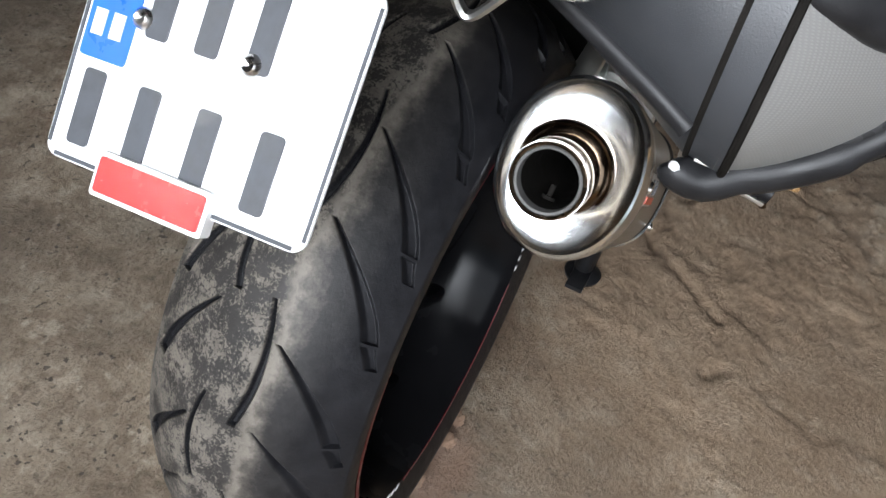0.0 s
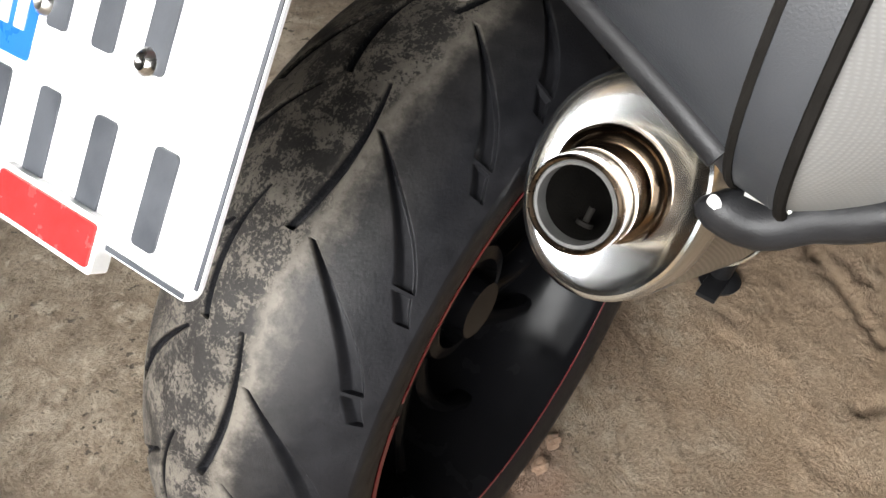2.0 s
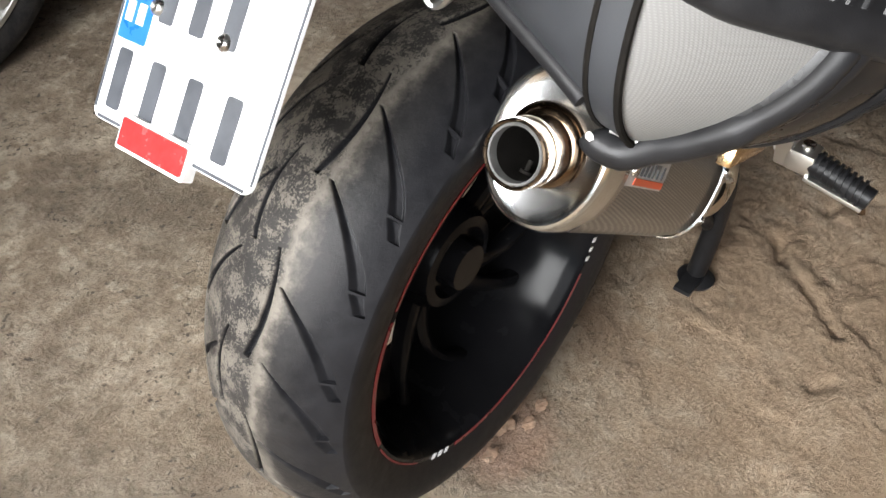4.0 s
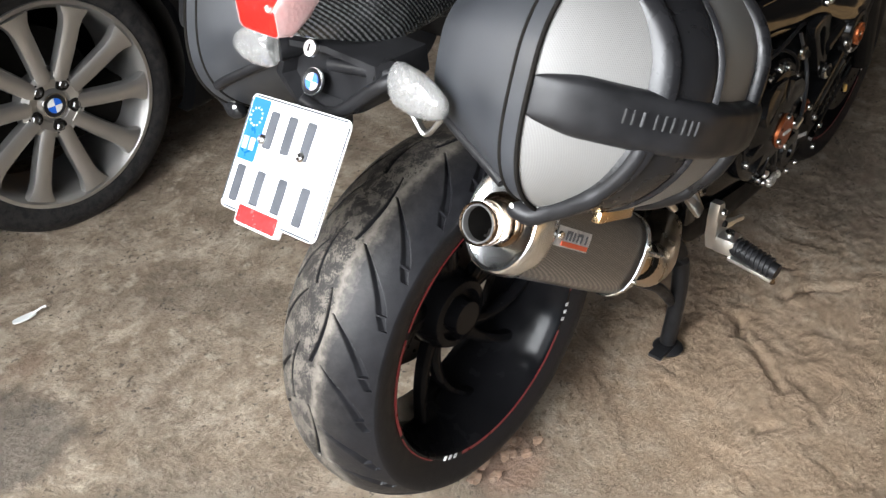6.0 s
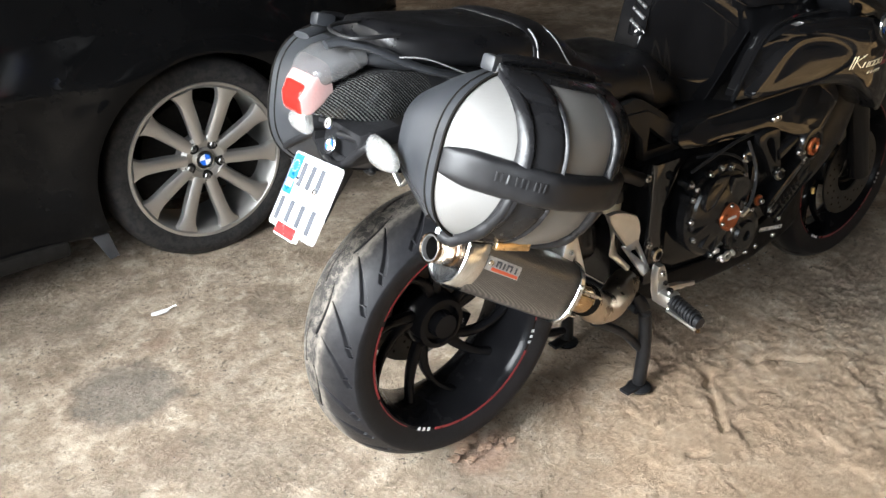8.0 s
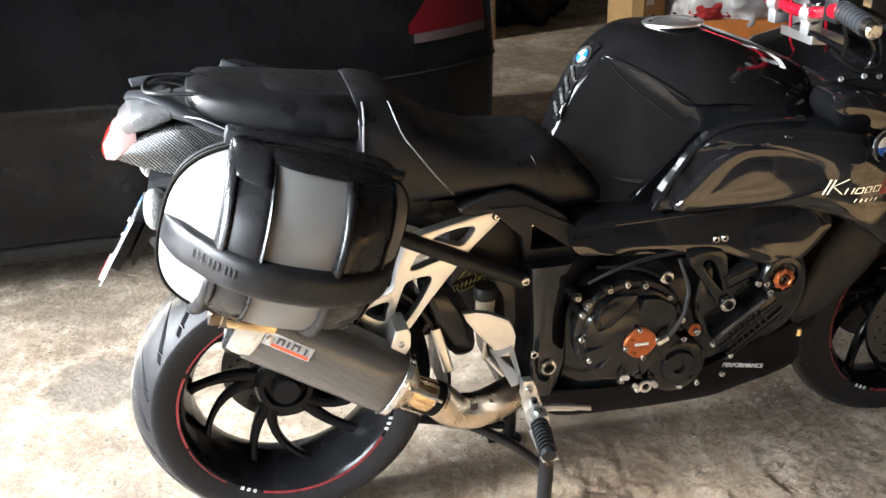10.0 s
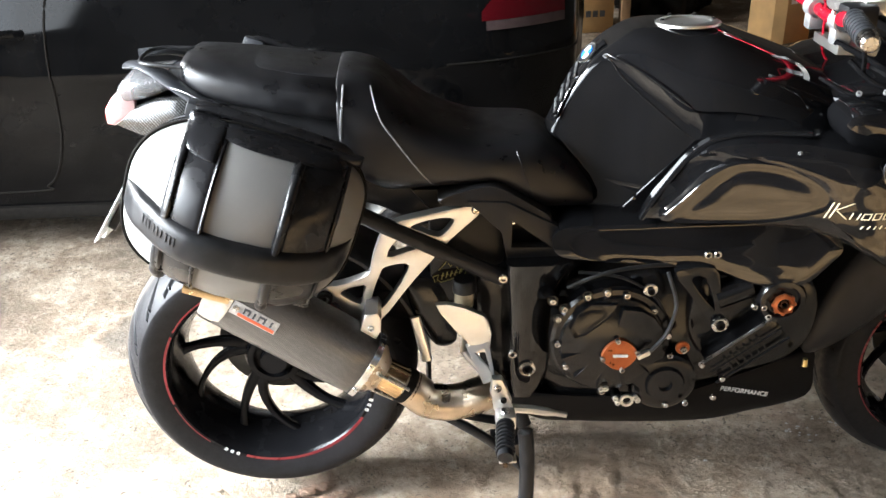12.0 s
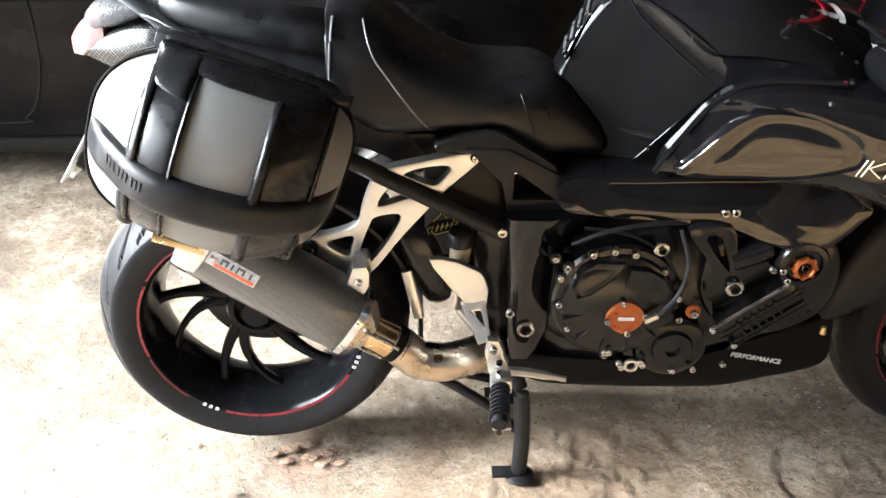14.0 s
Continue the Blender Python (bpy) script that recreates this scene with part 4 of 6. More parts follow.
for s in (-1, 1):
    rail = spline([(-0.222, yc(1.0) + s * 0.042, 1.018), (-0.19, yc(1.0) + s * 0.052, 1.018), (-0.15, yc(1.0) + s * 0.080, 1.006), (-0.07, yc(0.96) + s * 0.118, 0.962), (0.03, yc(0.93) + s * 0.128, 0.925)], 6)
    part("grab_rail", tube(rail, 0.020, 12, flat=0.34), M_SHELL, bike, "grey grab rail")
    drop = 0.018 if s > 0 else 0.0
    rings = []
    for t, ry, rz in ((0.0, 0.012, 0.021), (0.004, 0.016, 0.026), (0.012, 0.019, 0.0285), (0.035, 0.019, 0.028), (0.056, 0.016, 0.022), (0.070, 0.011, 0.0155), (0.075, 0.008, 0.011), (0.077, 0.003, 0.004)):
        rings.append([(-0.20 - drop + ry * math.cos(a), 0.020 + s * (0.102 + t) - drop, 0.850 - 0.16 * t + rz * math.sin(a)) for a in (2 * math.pi * k / 20 for k in range(20))])
    stalk = part("indicator", skin(rings), M_CLEAR, bike, "clear ribbed indicator lens")
    part("stalk", tube([(-0.195 - drop, 0.026 + s * 0.096 - drop, 0.850), (-0.170, 0.026 + s * 0.055, 0.850)], [0.020, 0.014], 12), M_BLACK, stalk)
rear_face = [(0.105, 0.862), (0.120, 0.812), (0.085, 0.776), (0.020, 0.772), (-0.030, 0.796), (-0.072, 0.838), (-0.066, 0.868), (0.02, 0.872)]
bracket = part("plate_bracket", skin([[(x + 0.05 * (z - 0.82), 0.026 + (y - 0.026) * k, 0.822 + (z - 0.822) * k) for y, z in rear_face] for x, k in ((-0.13, 1.0), (-0.200, 1.0), (-0.212, 0.94), (-0.214, 0.80), (-0.196, 0.72))]), M_BLACK, bike, "black number-plate bracket")
part("bracket_arm", skin([[(x, y, z) for y in (-0.008, 0.072) for z in ((z0, z1) if y < 0 else (z1, z0))] for x, z0, z1 in ((-0.20, 0.775, 0.80), (-0.235, 0.735, 0.770), (-0.268, 0.69, 0.715))]), M_BLACK, bracket)
part("pannier_bracket", tube(spline([(-0.130, -0.034, 0.795), (-0.130, -0.048, 0.766), (-0.128, -0.062, 0.748), (-0.126, -0.080, 0.766), (-0.124, -0.104, 0.800)], 5), 0.006, 8, flat=0.6), M_ALU, bike, "bright bent pannier bracket")

PCEN, PX, PY = Vector((-0.2810, 0.0350, 0.7340)), Vector((-0.009, -0.205, 0.024)).normalized(), Vector((0.084, 0.006, 0.126)).normalized()
PN = PX.cross(PY).normalized()
if PN.x > 0:
    PN = -PN
PW2, PH2 = 0.0965, 0.0755


def on_plate(u, v, h=0.0):
    return PCEN + PX * u + PY * v + PN * h


def plate_block(u0, u1, v0, v1, h0, h1, r=0.0, bm=None):
    """A rounded rectangle on the plate, between two heights."""
    if r:
        pts = []
        for cx, cy, a in ((u1 - r, v1 - r, 0), (u0 + r, v1 - r, 90), (u0 + r, v0 + r, 180), (u1 - r, v0 + r, 270)):
            pts += [(cx + r * math.cos(radians(a + k * 18)), cy + r * math.sin(radians(a + k * 18))) for k in range(6)]
    else:
        pts = [(u0, v0), (u1, v0), (u1, v1), (u0, v1)]
    return skin([[on_plate(u, v, h) for u, v in pts] for h in (h0, h1)], bm)


number_plate = part("number_plate", plate_block(-PW2, PW2, -PH2, PH2, 0.0, 0.002, 0.010), M_WHITE, bike, "white number plate with dark raised bars and blue band")
for a in ((-PW2, PW2, PH2 - 0.0035, PH2 - 0.001), (-PW2, PW2, -PH2 + 0.001, -PH2 + 0.0035)):
    part("rim_line", plate_block(a[0] + 0.008, a[1] - 0.008, a[2], a[3], 0.002, 0.0028), M_INK, number_plate)
for a in ((-PW2 + 0.001, -PW2 + 0.0032), (PW2 - 0.0032, PW2 - 0.001)):
    part("rim_line", plate_block(a[0], a[1], -PH2 + 0.008, PH2 - 0.008, 0.002, 0.0028), M_INK, number_plate)
part("blue_band", plate_block(-0.0915, -0.056, -0.010, 0.071, 0.002, 0.0026, 0.003), M_BLUE, number_plate, "blue band")
for k in range(12):
    a = math.pi * k / 6
    part("star", plate_block(-0.076 + 0.0115 * math.cos(a) - 0.0012, -0.076 + 0.0115 * math.cos(a) + 0.0012, 0.047 + 0.0115 * math.sin(a) - 0.0012, 0.047 + 0.0115 * math.sin(a) + 0.0012, 0.0026, 0.0031), M_PAINTWHITE, number_plate)
part("band_mark", plate_block(-0.087, -0.078, 0.004, 0.020, 0.0026, 0.0031), M_PAINTWHITE, number_plate)
part("band_mark", plate_block(-0.073, -0.064, 0.004, 0.020, 0.0026, 0.0031), M_PAINTWHITE, number_plate)
for u, v in ((-0.040, 0.036), (-0.004, 0.036), (0.032, 0.036), (-0.074, -0.040), (-0.032, -0.040), (0.012, -0.040), (0.056, -0.040)):
    part("bar", plate_block(u - 0.008, u + 0.008, v - 0.024, v + 0.024, 0.002, 0.0034, 0.003), M_INK, number_plate, "dark grey raised bar")
part("sticker", plate_block(0.062, 0.084, 0.020, 0.044, 0.002, 0.0026), surface("pale foil sticker", (0.55, 0.66, 0.68), 0.3, 0.3), number_plate)
for u, v in ((-0.052, 0.022), (0.028, 0.016)):
    part("screw", lathe([(0.0, 0.0), (0.0075, 0.0), (0.0065, 0.003), (0.004, 0.005), (0.0, 0.0035)], on_plate(u, v, 0.002), 18, PN), M_STEEL, number_plate)
refl = part("reflector", plate_block(-0.048, 0.030, -0.085, -0.063, 0.004, 0.009, 0.002), M_REFLECT, number_plate, "red reflector in a white frame")
part("reflector_frame", plate_block(-0.051, 0.033, -0.088, -0.060, -0.002, 0.0075, 0.003), M_PAINTWHITE, refl)
part("plate_back", plate_block(-0.06, 0.06, -0.05, 0.06, -0.018, -0.002, 0.01), M_BLACK, number_plate)


def roundel(c, r, axis, parent):
    """A round emblem of plain quarters."""
    ring = part("emblem", lathe([(0.0, 0.0), (r, 0.0), (r, 0.003), (r * 0.94, 0.0045), (r * 0.9, 0.004), (0.0, 0.004)], c, 36, axis), M_BLACK, parent, "round emblem with blue and white quarters")
    part("emblem_rim", lathe([(r * 0.94, 0.002), (r * 1.03, 0.002), (r * 1.03, 0.0048), (r * 0.94, 0.005)], c, 36, axis, True), M_CHROME, ring)
    for k in range(4):
        part("quarter", lathe([(0.0005, 0.0042), (r * 0.62, 0.0042), (r * 0.62, 0.0056), (0.0005, 0.0056)], c, 8, axis, True, a0=90 * k + 1, a1=90 * k + 89), M_BLUE if k % 2 else M_PAINTWHITE, ring)
    return ring


roundel((-0.212, 0.043, 0.818), 0.017, (-0.85, 0.0, 0.45), bike)
part("seat_lock", lathe([(0.0, 0.0), (0.010, 0.0), (0.010, 0.006), (0.0, 0.007)], (-0.212, 0.040, 0.862), 20, (-0.85, 0.0, 0.45)), M_ALU, bike)
part("lock_slot", box((-0.2178, 0.040, 0.8652), (0.002, 0.0022, 0.009), 0, Matrix.Rotation(radians(28), 4, "Y")), M_DEADBLACK, bike)
for run, r in (([(-0.216, 0.062, 0.790), (-0.216, 0.010, 0.786), (-0.208, -0.060, 0.838), (-0.200, -0.078, 0.850)], 0.009), ([(-0.206, 0.018, 0.846), (-0.200, -0.040, 0.852), (-0.192, -0.085, 0.855)], 0.008)):
    part("bracket_rib", tube(spline(run, 5), r, 10), M_BLACK, bracket)

# ---- seats ----
pillion = part("pillion_seat", body_loft([(-0.124, 1.000, 0.050, 0.014), (-0.118, 1.000, 0.074, 0.026), (-0.100, 0.998, 0.096, 0.035), (-0.06, 0.990, 0.113, 0.038), (0.0, 0.979, 0.128, 0.040), (0.10, 0.962, 0.138, 0.041), (0.175, 0.951, 0.142, 0.042), (0.186, 0.945, 0.140, 0.038)], 40, 3.2), M_SEAT, bike, "black vinyl pillion seat")
part("seat_insert", body_loft([(-0.01, 1.014, 0.03, 0.003), (0.03, 1.010, 0.075, 0.006), (0.10, 0.999, 0.085, 0.006), (0.176, 0.988, 0.088, 0.005)], 32, 3.0), M_SEAT, pillion)
SEAT = [(0.174, 0.994, 0.870, 0.140), (0.178, 0.997, 0.858, 0.146), (0.20, 0.998, 0.805, 0.149), (0.245, 0.985, 0.772, 0.150), (0.29, 0.950, 0.768, 0.150), (0.34, 0.908, 0.774, 0.149), (0.42, 0.873, 0.780, 0.146), (0.467, 0.867, 0.780, 0.142), (0.52, 0.868, 0.748, 0.136), (0.56, 0.864, 0.720, 0.128), (0.60, 0.836, 0.716, 0.120), (0.635, 0.795, 0.716, 0.111), (0.660, 0.760, 0.722, 0.102)]
seat_bm = body_loft([(p.x, (p.y + p.z) / 2, w.y, (p.y - p.z) / 2) for p, w in zip(spline([(x, t, b) for x, t, b, a in SEAT], 4), spline([(x, a, 0) for x, t, b, a in SEAT], 4))], 48, 3.4)
seat_tree = BVHTree.FromBMesh(seat_bm)


def on_seat(pts, lift=0.0):
    """Points on the seat's right flank, from x and z."""
    made = []
    for p in spline([(x, z, 0) for x, z in pts], 6):
        hit = seat_tree.ray_cast(Vector((p.x, -1.0, p.y)), Vector((0, 1, 0)))[0]
        if hit:
            made.append(hit - Vector((0, lift, 0)))
    return made


rider = part("rider_seat", seat_bm, M_SEAT, bike, "black vinyl rider's seat")
M_PIPING = surface("grey piping", (0.16, 0.16, 0.16), 0.35)
part("piping", tube(on_seat([(0.179, 0.880), (0.182, 0.930), (0.186, 0.965), (0.188, 0.985)]), 0.0024, 6), M_PIPING, rider)
part("piping", tube(on_seat([(0.238, 0.978), (0.243, 0.960), (0.255, 0.925), (0.275, 0.895), (0.312, 0.842), (0.355, 0.786)]), 0.0018, 6), M_PIPING, rider)

part("piping", tube(spline([(-0.125, -0.070, 0.995), (-0.090, -0.098, 0.992), (-0.040, -0.118, 0.968), (0.0, -0.128, 0.945)], 6), 0.0014, 6), M_PIPING, pillion)
part("rack_loop", tube(spline([(-0.105, 0.075, 1.030), (-0.165, 0.070, 1.034), (-0.190, 0.050, 1.032), (-0.190, -0.010, 1.030), (-0.165, -0.035, 1.030), (-0.105, -0.045, 1.026)], 6), 0.004, 8), M_BLACK, bike, "thin black luggage loop")
part("seat_crease", tube(on_seat([(0.508, 0.850), (0.515, 0.830), (0.525, 0.800), (0.540, 0.760)], -0.0008), 0.0020, 6), M_SEAT, rider)
part("seat_trim", bulged([(0.360, 0.772), (0.420, 0.790), (0.467, 0.792), (0.520, 0.762), (0.575, 0.722), (0.560, 0.704), (0.500, 0.735), (0.420, 0.752), (0.365, 0.758)], -0.02, -0.108, -0.010, 4), M_BLACK, rider, "black plastic seat trim")

# ---- tank and side panels ----
TANK = [(0.578, 0.850, 0.812, 0.040), (0.590, 0.872, 0.800, 0.044), (0.612, 0.918, 0.785, 0.050), (0.640, 0.965, 0.765, 0.058), (0.672, 1.004, 0.750, 0.070), (0.719, 1.034, 0.742, 0.094), (0.767, 1.050, 0.740, 0.122), (0.83, 1.052, 0.76, 0.150), (0.90, 1.044, 0.78, 0.168), (1.014, 1.004, 0.80, 0.176), (1.133, 0.955, 0.82, 0.150), (1.19, 0.925, 0.85, 0.105)]
KNEE_TOP = [(0.56, 1.06), (0.685, 1.010), (0.73, 0.992), (0.775, 0.966), (0.83, 0.928), (0.872, 0.900), (0.93, 0.892), (1.05, 0.880), (1.19, 0.870)]
KNEE_LOW = [(0.56, 1.05), (0.685, 1.002), (0.715, 0.968), (0.775, 0.916), (0.845, 0.862), (0.872, 0.860), (0.93, 0.862), (1.05, 0.855), (1.19, 0.850)]


def graph(pts, x):
    return float(np.interp(x, [p[0] for p in pts], [p[1] for p in pts]))


KNEE_TOP = [(p.x, p.y) for p in spline([(*p, 0) for p in KNEE_TOP], 6)]
KNEE_LOW = [(p.x, p.y) for p in spline([(*p, 0) for p in KNEE_LOW], 6)]


def build_tank():
    """Sections with a knee recess under a creased shoulder."""
    rows = spline([(x, t, b) for x, t, b, a in TANK], 7)
    wide = spline([(x, a, 0) for x, t, b, a in TANK], 7)
    rings = []
    for (x, top, low), (_, half, _) in zip(rows, wide):
        q = 15.0 - 11.2 * step(0.58, 0.84, x)
        zc, hb = (top + low) / 2, (top - low) / 2

        def power(s):
            return q if s > 0 else 10.0

        def turn(z):
            k = max(-0.97, min(0.97, (z - zc) / hb))
            return math.asin(math.copysign(abs(k) ** (power(k) / 2), k))

        a0, a1 = turn(graph(KNEE_LOW, x)), turn(graph(KNEE_TOP, x))
        a1 = max(a1, a0 + 0.02)
        steps = [-math.pi / 2 + (a0 + math.pi / 2) * k / 18 for k in range(18)] + [a0 + (a1 - a0) * k / 5 for k in range(5)] + [a1 + (math.pi / 2 - a1) * k / 16 for k in range(17)]
        deep = 0.026 * step(0.64, 0.86, x)
        right = []
        for i, a in enumerate(steps):
            c, s = max(0.0, math.cos(a)), math.sin(a)
            z = zc + hb * math.copysign(abs(s) ** (2 / power(s)), s)
            k = 1.0 if i < 18 else max(0.0, 1 - (i - 18) / 5)
            w = half * c ** (2 / power(s)) * (1.02 - 0.20 * (z - zc) / hb) - (deep * k if c > 0.3 else 0.0)
            right.append((max(0.0, w), z))
        rings.append([(x, yc(z) - w, z) for w, z in right] + [(x, yc(z) + w, z) for w, z in right[-2:0:-1]])
    return skin(rings)


tank_bm = build_tank()
tank_tree = BVHTree.FromBMesh(tank_bm)
tank = part("tank", tank_bm, M_GLOSS, bike, "gloss black fuel tank", 55)
pad_line = spline([(0.590, 0.020, 0.880), (0.612, 0.030, 0.925), (0.640, 0.042, 0.966), (0.672, 0.052, 1.006), (0.690, 0.054, 1.022)], 6)
pad = part("tank_pad", tube(pad_line, [0.010] + [0.024] * 23 + [0.018], 10, flat=0.16, up=(1, 0, -0.6)), M_GLOSS, tank, "black tank pad with bright metal bars")
bar_metal = surface("brushed pad metal", (0.42, 0.43, 0.45), 0.30, 1.0, 0.1, 30, 700, 0.1)
for k in (3, 6, 9, 12):
    c, up = Vector(pad_line[k]), (Vector(pad_line[k + 2]) - Vector(pad_line[k])).normalized()
    c += Vector((-0.0046, 0, 0.0028))
    part("bar", tube([c + Vector((0, -0.019, 0)) - up * 0.010, c, c + Vector((0, 0.019, 0)) + up * 0.010], 0.0052, 8, flat=0.35, up=(1, 0, -0.6)), bar_metal, pad, "bright metal bar")
roundel((0.661, 0.050, 0.997), 0.024, (-0.72, -0.1, 0.65), tank)
for line, x1, r in ((KNEE_TOP, 0.85, 0.0042), (KNEE_LOW, 0.84, 0.0022)):
    pts = []
    for k in range(25):
        x = 0.687 + (x1 - 0.687) * k / 24
        spot = tank_tree.ray_cast(Vector((x, -1.0, graph(line, x))), Vector((0, 1, 0)))[0]
        pts.append(spot)
    part("crease", tube(pts, [r * k for k in (0.3, 0.8, *([1.0] * 17), 0.9, 0.75, 0.6, 0.45, 0.3, 0.2)], 10), M_GLOSS, tank)
cap = part("filler_cap", lathe([(0.0, 0.0), (0.062, 0.0), (0.062, 0.005), (0.056, 0.008), (0.045, 0.008), (0.042, 0.005), (0.0, 0.006)], (0.85, 0.047, 1.0495), 40, (0.0, 0.07, 1)), M_ALU, tank, "round aluminium filler cap")
for k in range(6):
    a = k * math.pi / 3
    part("cap_bolt", bolt((0.85 + 0.05 * math.cos(a), 0.047 + 0.05 * math.sin(a), 1.0575), 0.004, None, (0, 0, 1), 0.003), M_DEADBLACK, cap)


rows = []
for k in range(13):
    x = 0.610 + 0.020 * k
    low = 0.702 + max(0.0, x - 0.716)
    face = [(x, -0.059 - 0.42 * (max(x, 0.63) - 0.72) + 0.19 * (z - 0.80), z) for z in (low + (max(0.792, low + 0.01) - low) * i / 4 for i in range(5))]
    rows.append(face + [(x, 0.08, face[-1][2]), (x, 0.08, low)])
part("tank_skirt", skin(rows), M_GLOSS, tank, "gloss black lower end of the tank", 30)
part("tank_strip", plate([(0.842, 0.866), (0.858, 0.868), (0.855, 0.852), (0.734, 0.722), (0.722, 0.718), (0.708, 0.730)], -0.102, -0.098), M_GLOSS, tank, "gloss black strip under the tank", 20)
M_CREAM = surface("cream marking", (0.75, 0.66, 0.44), 0.45, 0, 0.1, 60, 600, 0.1)


def side(x, z):
    return -0.155 - 0.09 * max(0.0, min(1.0, (x - 0.75) / 0.35)) - 0.07 * max(0.0, z - 0.74)


flank_bm = bulged([(0.745, 0.735), (0.79, 0.82), (0.845, 0.878), (0.93, 0.898), (1.05, 0.892), (1.16, 0.865), (1.24, 0.80), (1.27, 0.70), (1.24, 0.62), (1.17, 0.66), (1.06, 0.722), (0.90, 0.738)], -0.132, side, -0.030, sharp=0.94)
bmesh.ops.subdivide_edges(flank_bm, edges=flank_bm.edges[:], cuts=2, use_grid_fill=True, smooth=0.6)
for v in flank_bm.verts:  # a shallow oval scoop
    e = ((v.co.x - 0.900) / 0.150) ** 2 + ((v.co.z - 0.824 + 0.10 * (v.co.x - 0.900)) / 0.050) ** 2
    if v.co.y < side(v.co.x, v.co.z) + 0.001:
        v.co.y += 0.014 * (1 - step(0.35, 1.15, e))
flank_tree = BVHTree.FromBMesh(flank_bm)
flank = part("side_panel", flank_bm, M_GLOSS, bike, "gloss black side panel")


def on_flank(x, z, lift):
    """A place on the side panel's face."""
    hit = flank_tree.ray_cast(Vector((x, -1.0, z)), Vector((0, 1, 0)))[0]
    return Vector((x, (hit.y if hit else -0.25) - lift, z))


def flank_mark(poly):
    return skin([[on_flank(x, z, h) for x, z in poly] for h in (-0.001, 0.001)])


part("intake_trim", bulged([(0.765, 0.745), (0.80, 0.795), (0.845, 0.843), (0.89, 0.866), (0.96, 0.864), (1.03, 0.842), (1.062, 0.812), (1.045, 0.785), (0.96, 0.757), (0.86, 0.747)], -0.12, lambda x, z: side(x, z) - 0.023 + 0.12 * (z - 0.80), -0.006), M_GLOSS, flank, "dark inset panel")
part("panel_edge", tube(spline([(0.735, -0.158, 0.735), (0.775, -0.160, 0.80), (0.83, -0.160, 0.868), (0.90, -0.168, 0.898), (1.02, -0.193, 0.903)], 6), 0.006, 8), M_GLOSS, flank)
def stroke(x0, z0, x1, z1, w, material, label):
    """A slanting stroke on the side panel."""
    return part("side_mark", flank_mark([(x0, z0), (x0 + w, z0), (x1 + w, z1), (x1, z1)]), material, flank, label)


for x0, x1 in ((1.034, 1.046), (1.042, 1.054)):
    stroke(x0, 0.772, x1, 0.802, 0.0022, M_CREAM, "pale outlined side stroke")
stroke(1.052, 0.789, 1.078, 0.803, 0.0028, M_CREAM, "pale outlined side stroke")
stroke(1.070, 0.771, 1.052, 0.787, 0.0028, M_CREAM, "pale outlined side stroke")
for j in range(4):
    x0 = 1.076 + 0.0190 * j
    for a, b in (((x0, 0.7705), 0.0018), ((x0 + 0.0125, 0.7705), 0.0018)):
        stroke(a[0], a[1], a[0] + 0.004, a[1] + 0.013, b, M_CREAM, "pale outlined side stroke")
    if j:
        for z in (0.7705, 0.7820):
            stroke(x0 + 0.001 + (z - 0.7705) * 0.3, z, x0 + 0.0014 + (z - 0.7705) * 0.3, z + 0.0016, 0.0125, M_CREAM, "pale outlined side stroke")
part("side_mark", flank_mark([(1.150, 0.764), (1.172, 0.764), (1.180, 0.800), (1.158, 0.800)]), M_RED, flank, "red side lettering block")
for j in range(5):
    x0 = 1.098 + 0.011 * j
    stroke(x0, 0.752, x0 + 0.004, 0.7585, 0.0016, M_CREAM, "pale script stroke")
roundel(on_flank(1.150, 0.857, 0.0), 0.031, (0.25, -1, 0.15), flank)

def pierced(outer, holes, y0, y1):
    """A cast plate with openings right through it."""
    bm = bmesh.new()
    edges = []
    for loop in (outer, *holes):
        vs = [bm.verts.new((x, y0, z)) for x, z in loop]
        edges += [bm.edges.new((vs[i], vs[(i + 1) % len(vs)])) for i in range(len(vs))]
    fill = bmesh.ops.triangle_fill(bm, use_beauty=True, use_dissolve=False, edges=edges)
    faces = [g for g in fill["geom"] if isinstance(g, bmesh.types.BMFace)]
    made = bmesh.ops.extrude_face_region(bm, geom=faces)["geom"]
    top = [g for g in made if isinstance(g, bmesh.types.BMVert)]
    bmesh.ops.translate(bm, verts=top, vec=(0, y1 - y0, 0))
    new_faces = {g for g in made if isinstance(g, bmesh.types.BMFace)}
    edge = [e for e in bm.edges if len(e.link_faces) == 2 and sum(f in new_faces for f in e.link_faces) == 1]
    bmesh.ops.bevel(bm, geom=edge, offset=0.0035, segments=2, affect="EDGES", profile=0.6)
    return bm


def rounded(poly, n=4):
    return [(p.x, p.y) for p in spline([(x, z, 0) for x, z in poly], n, True)]


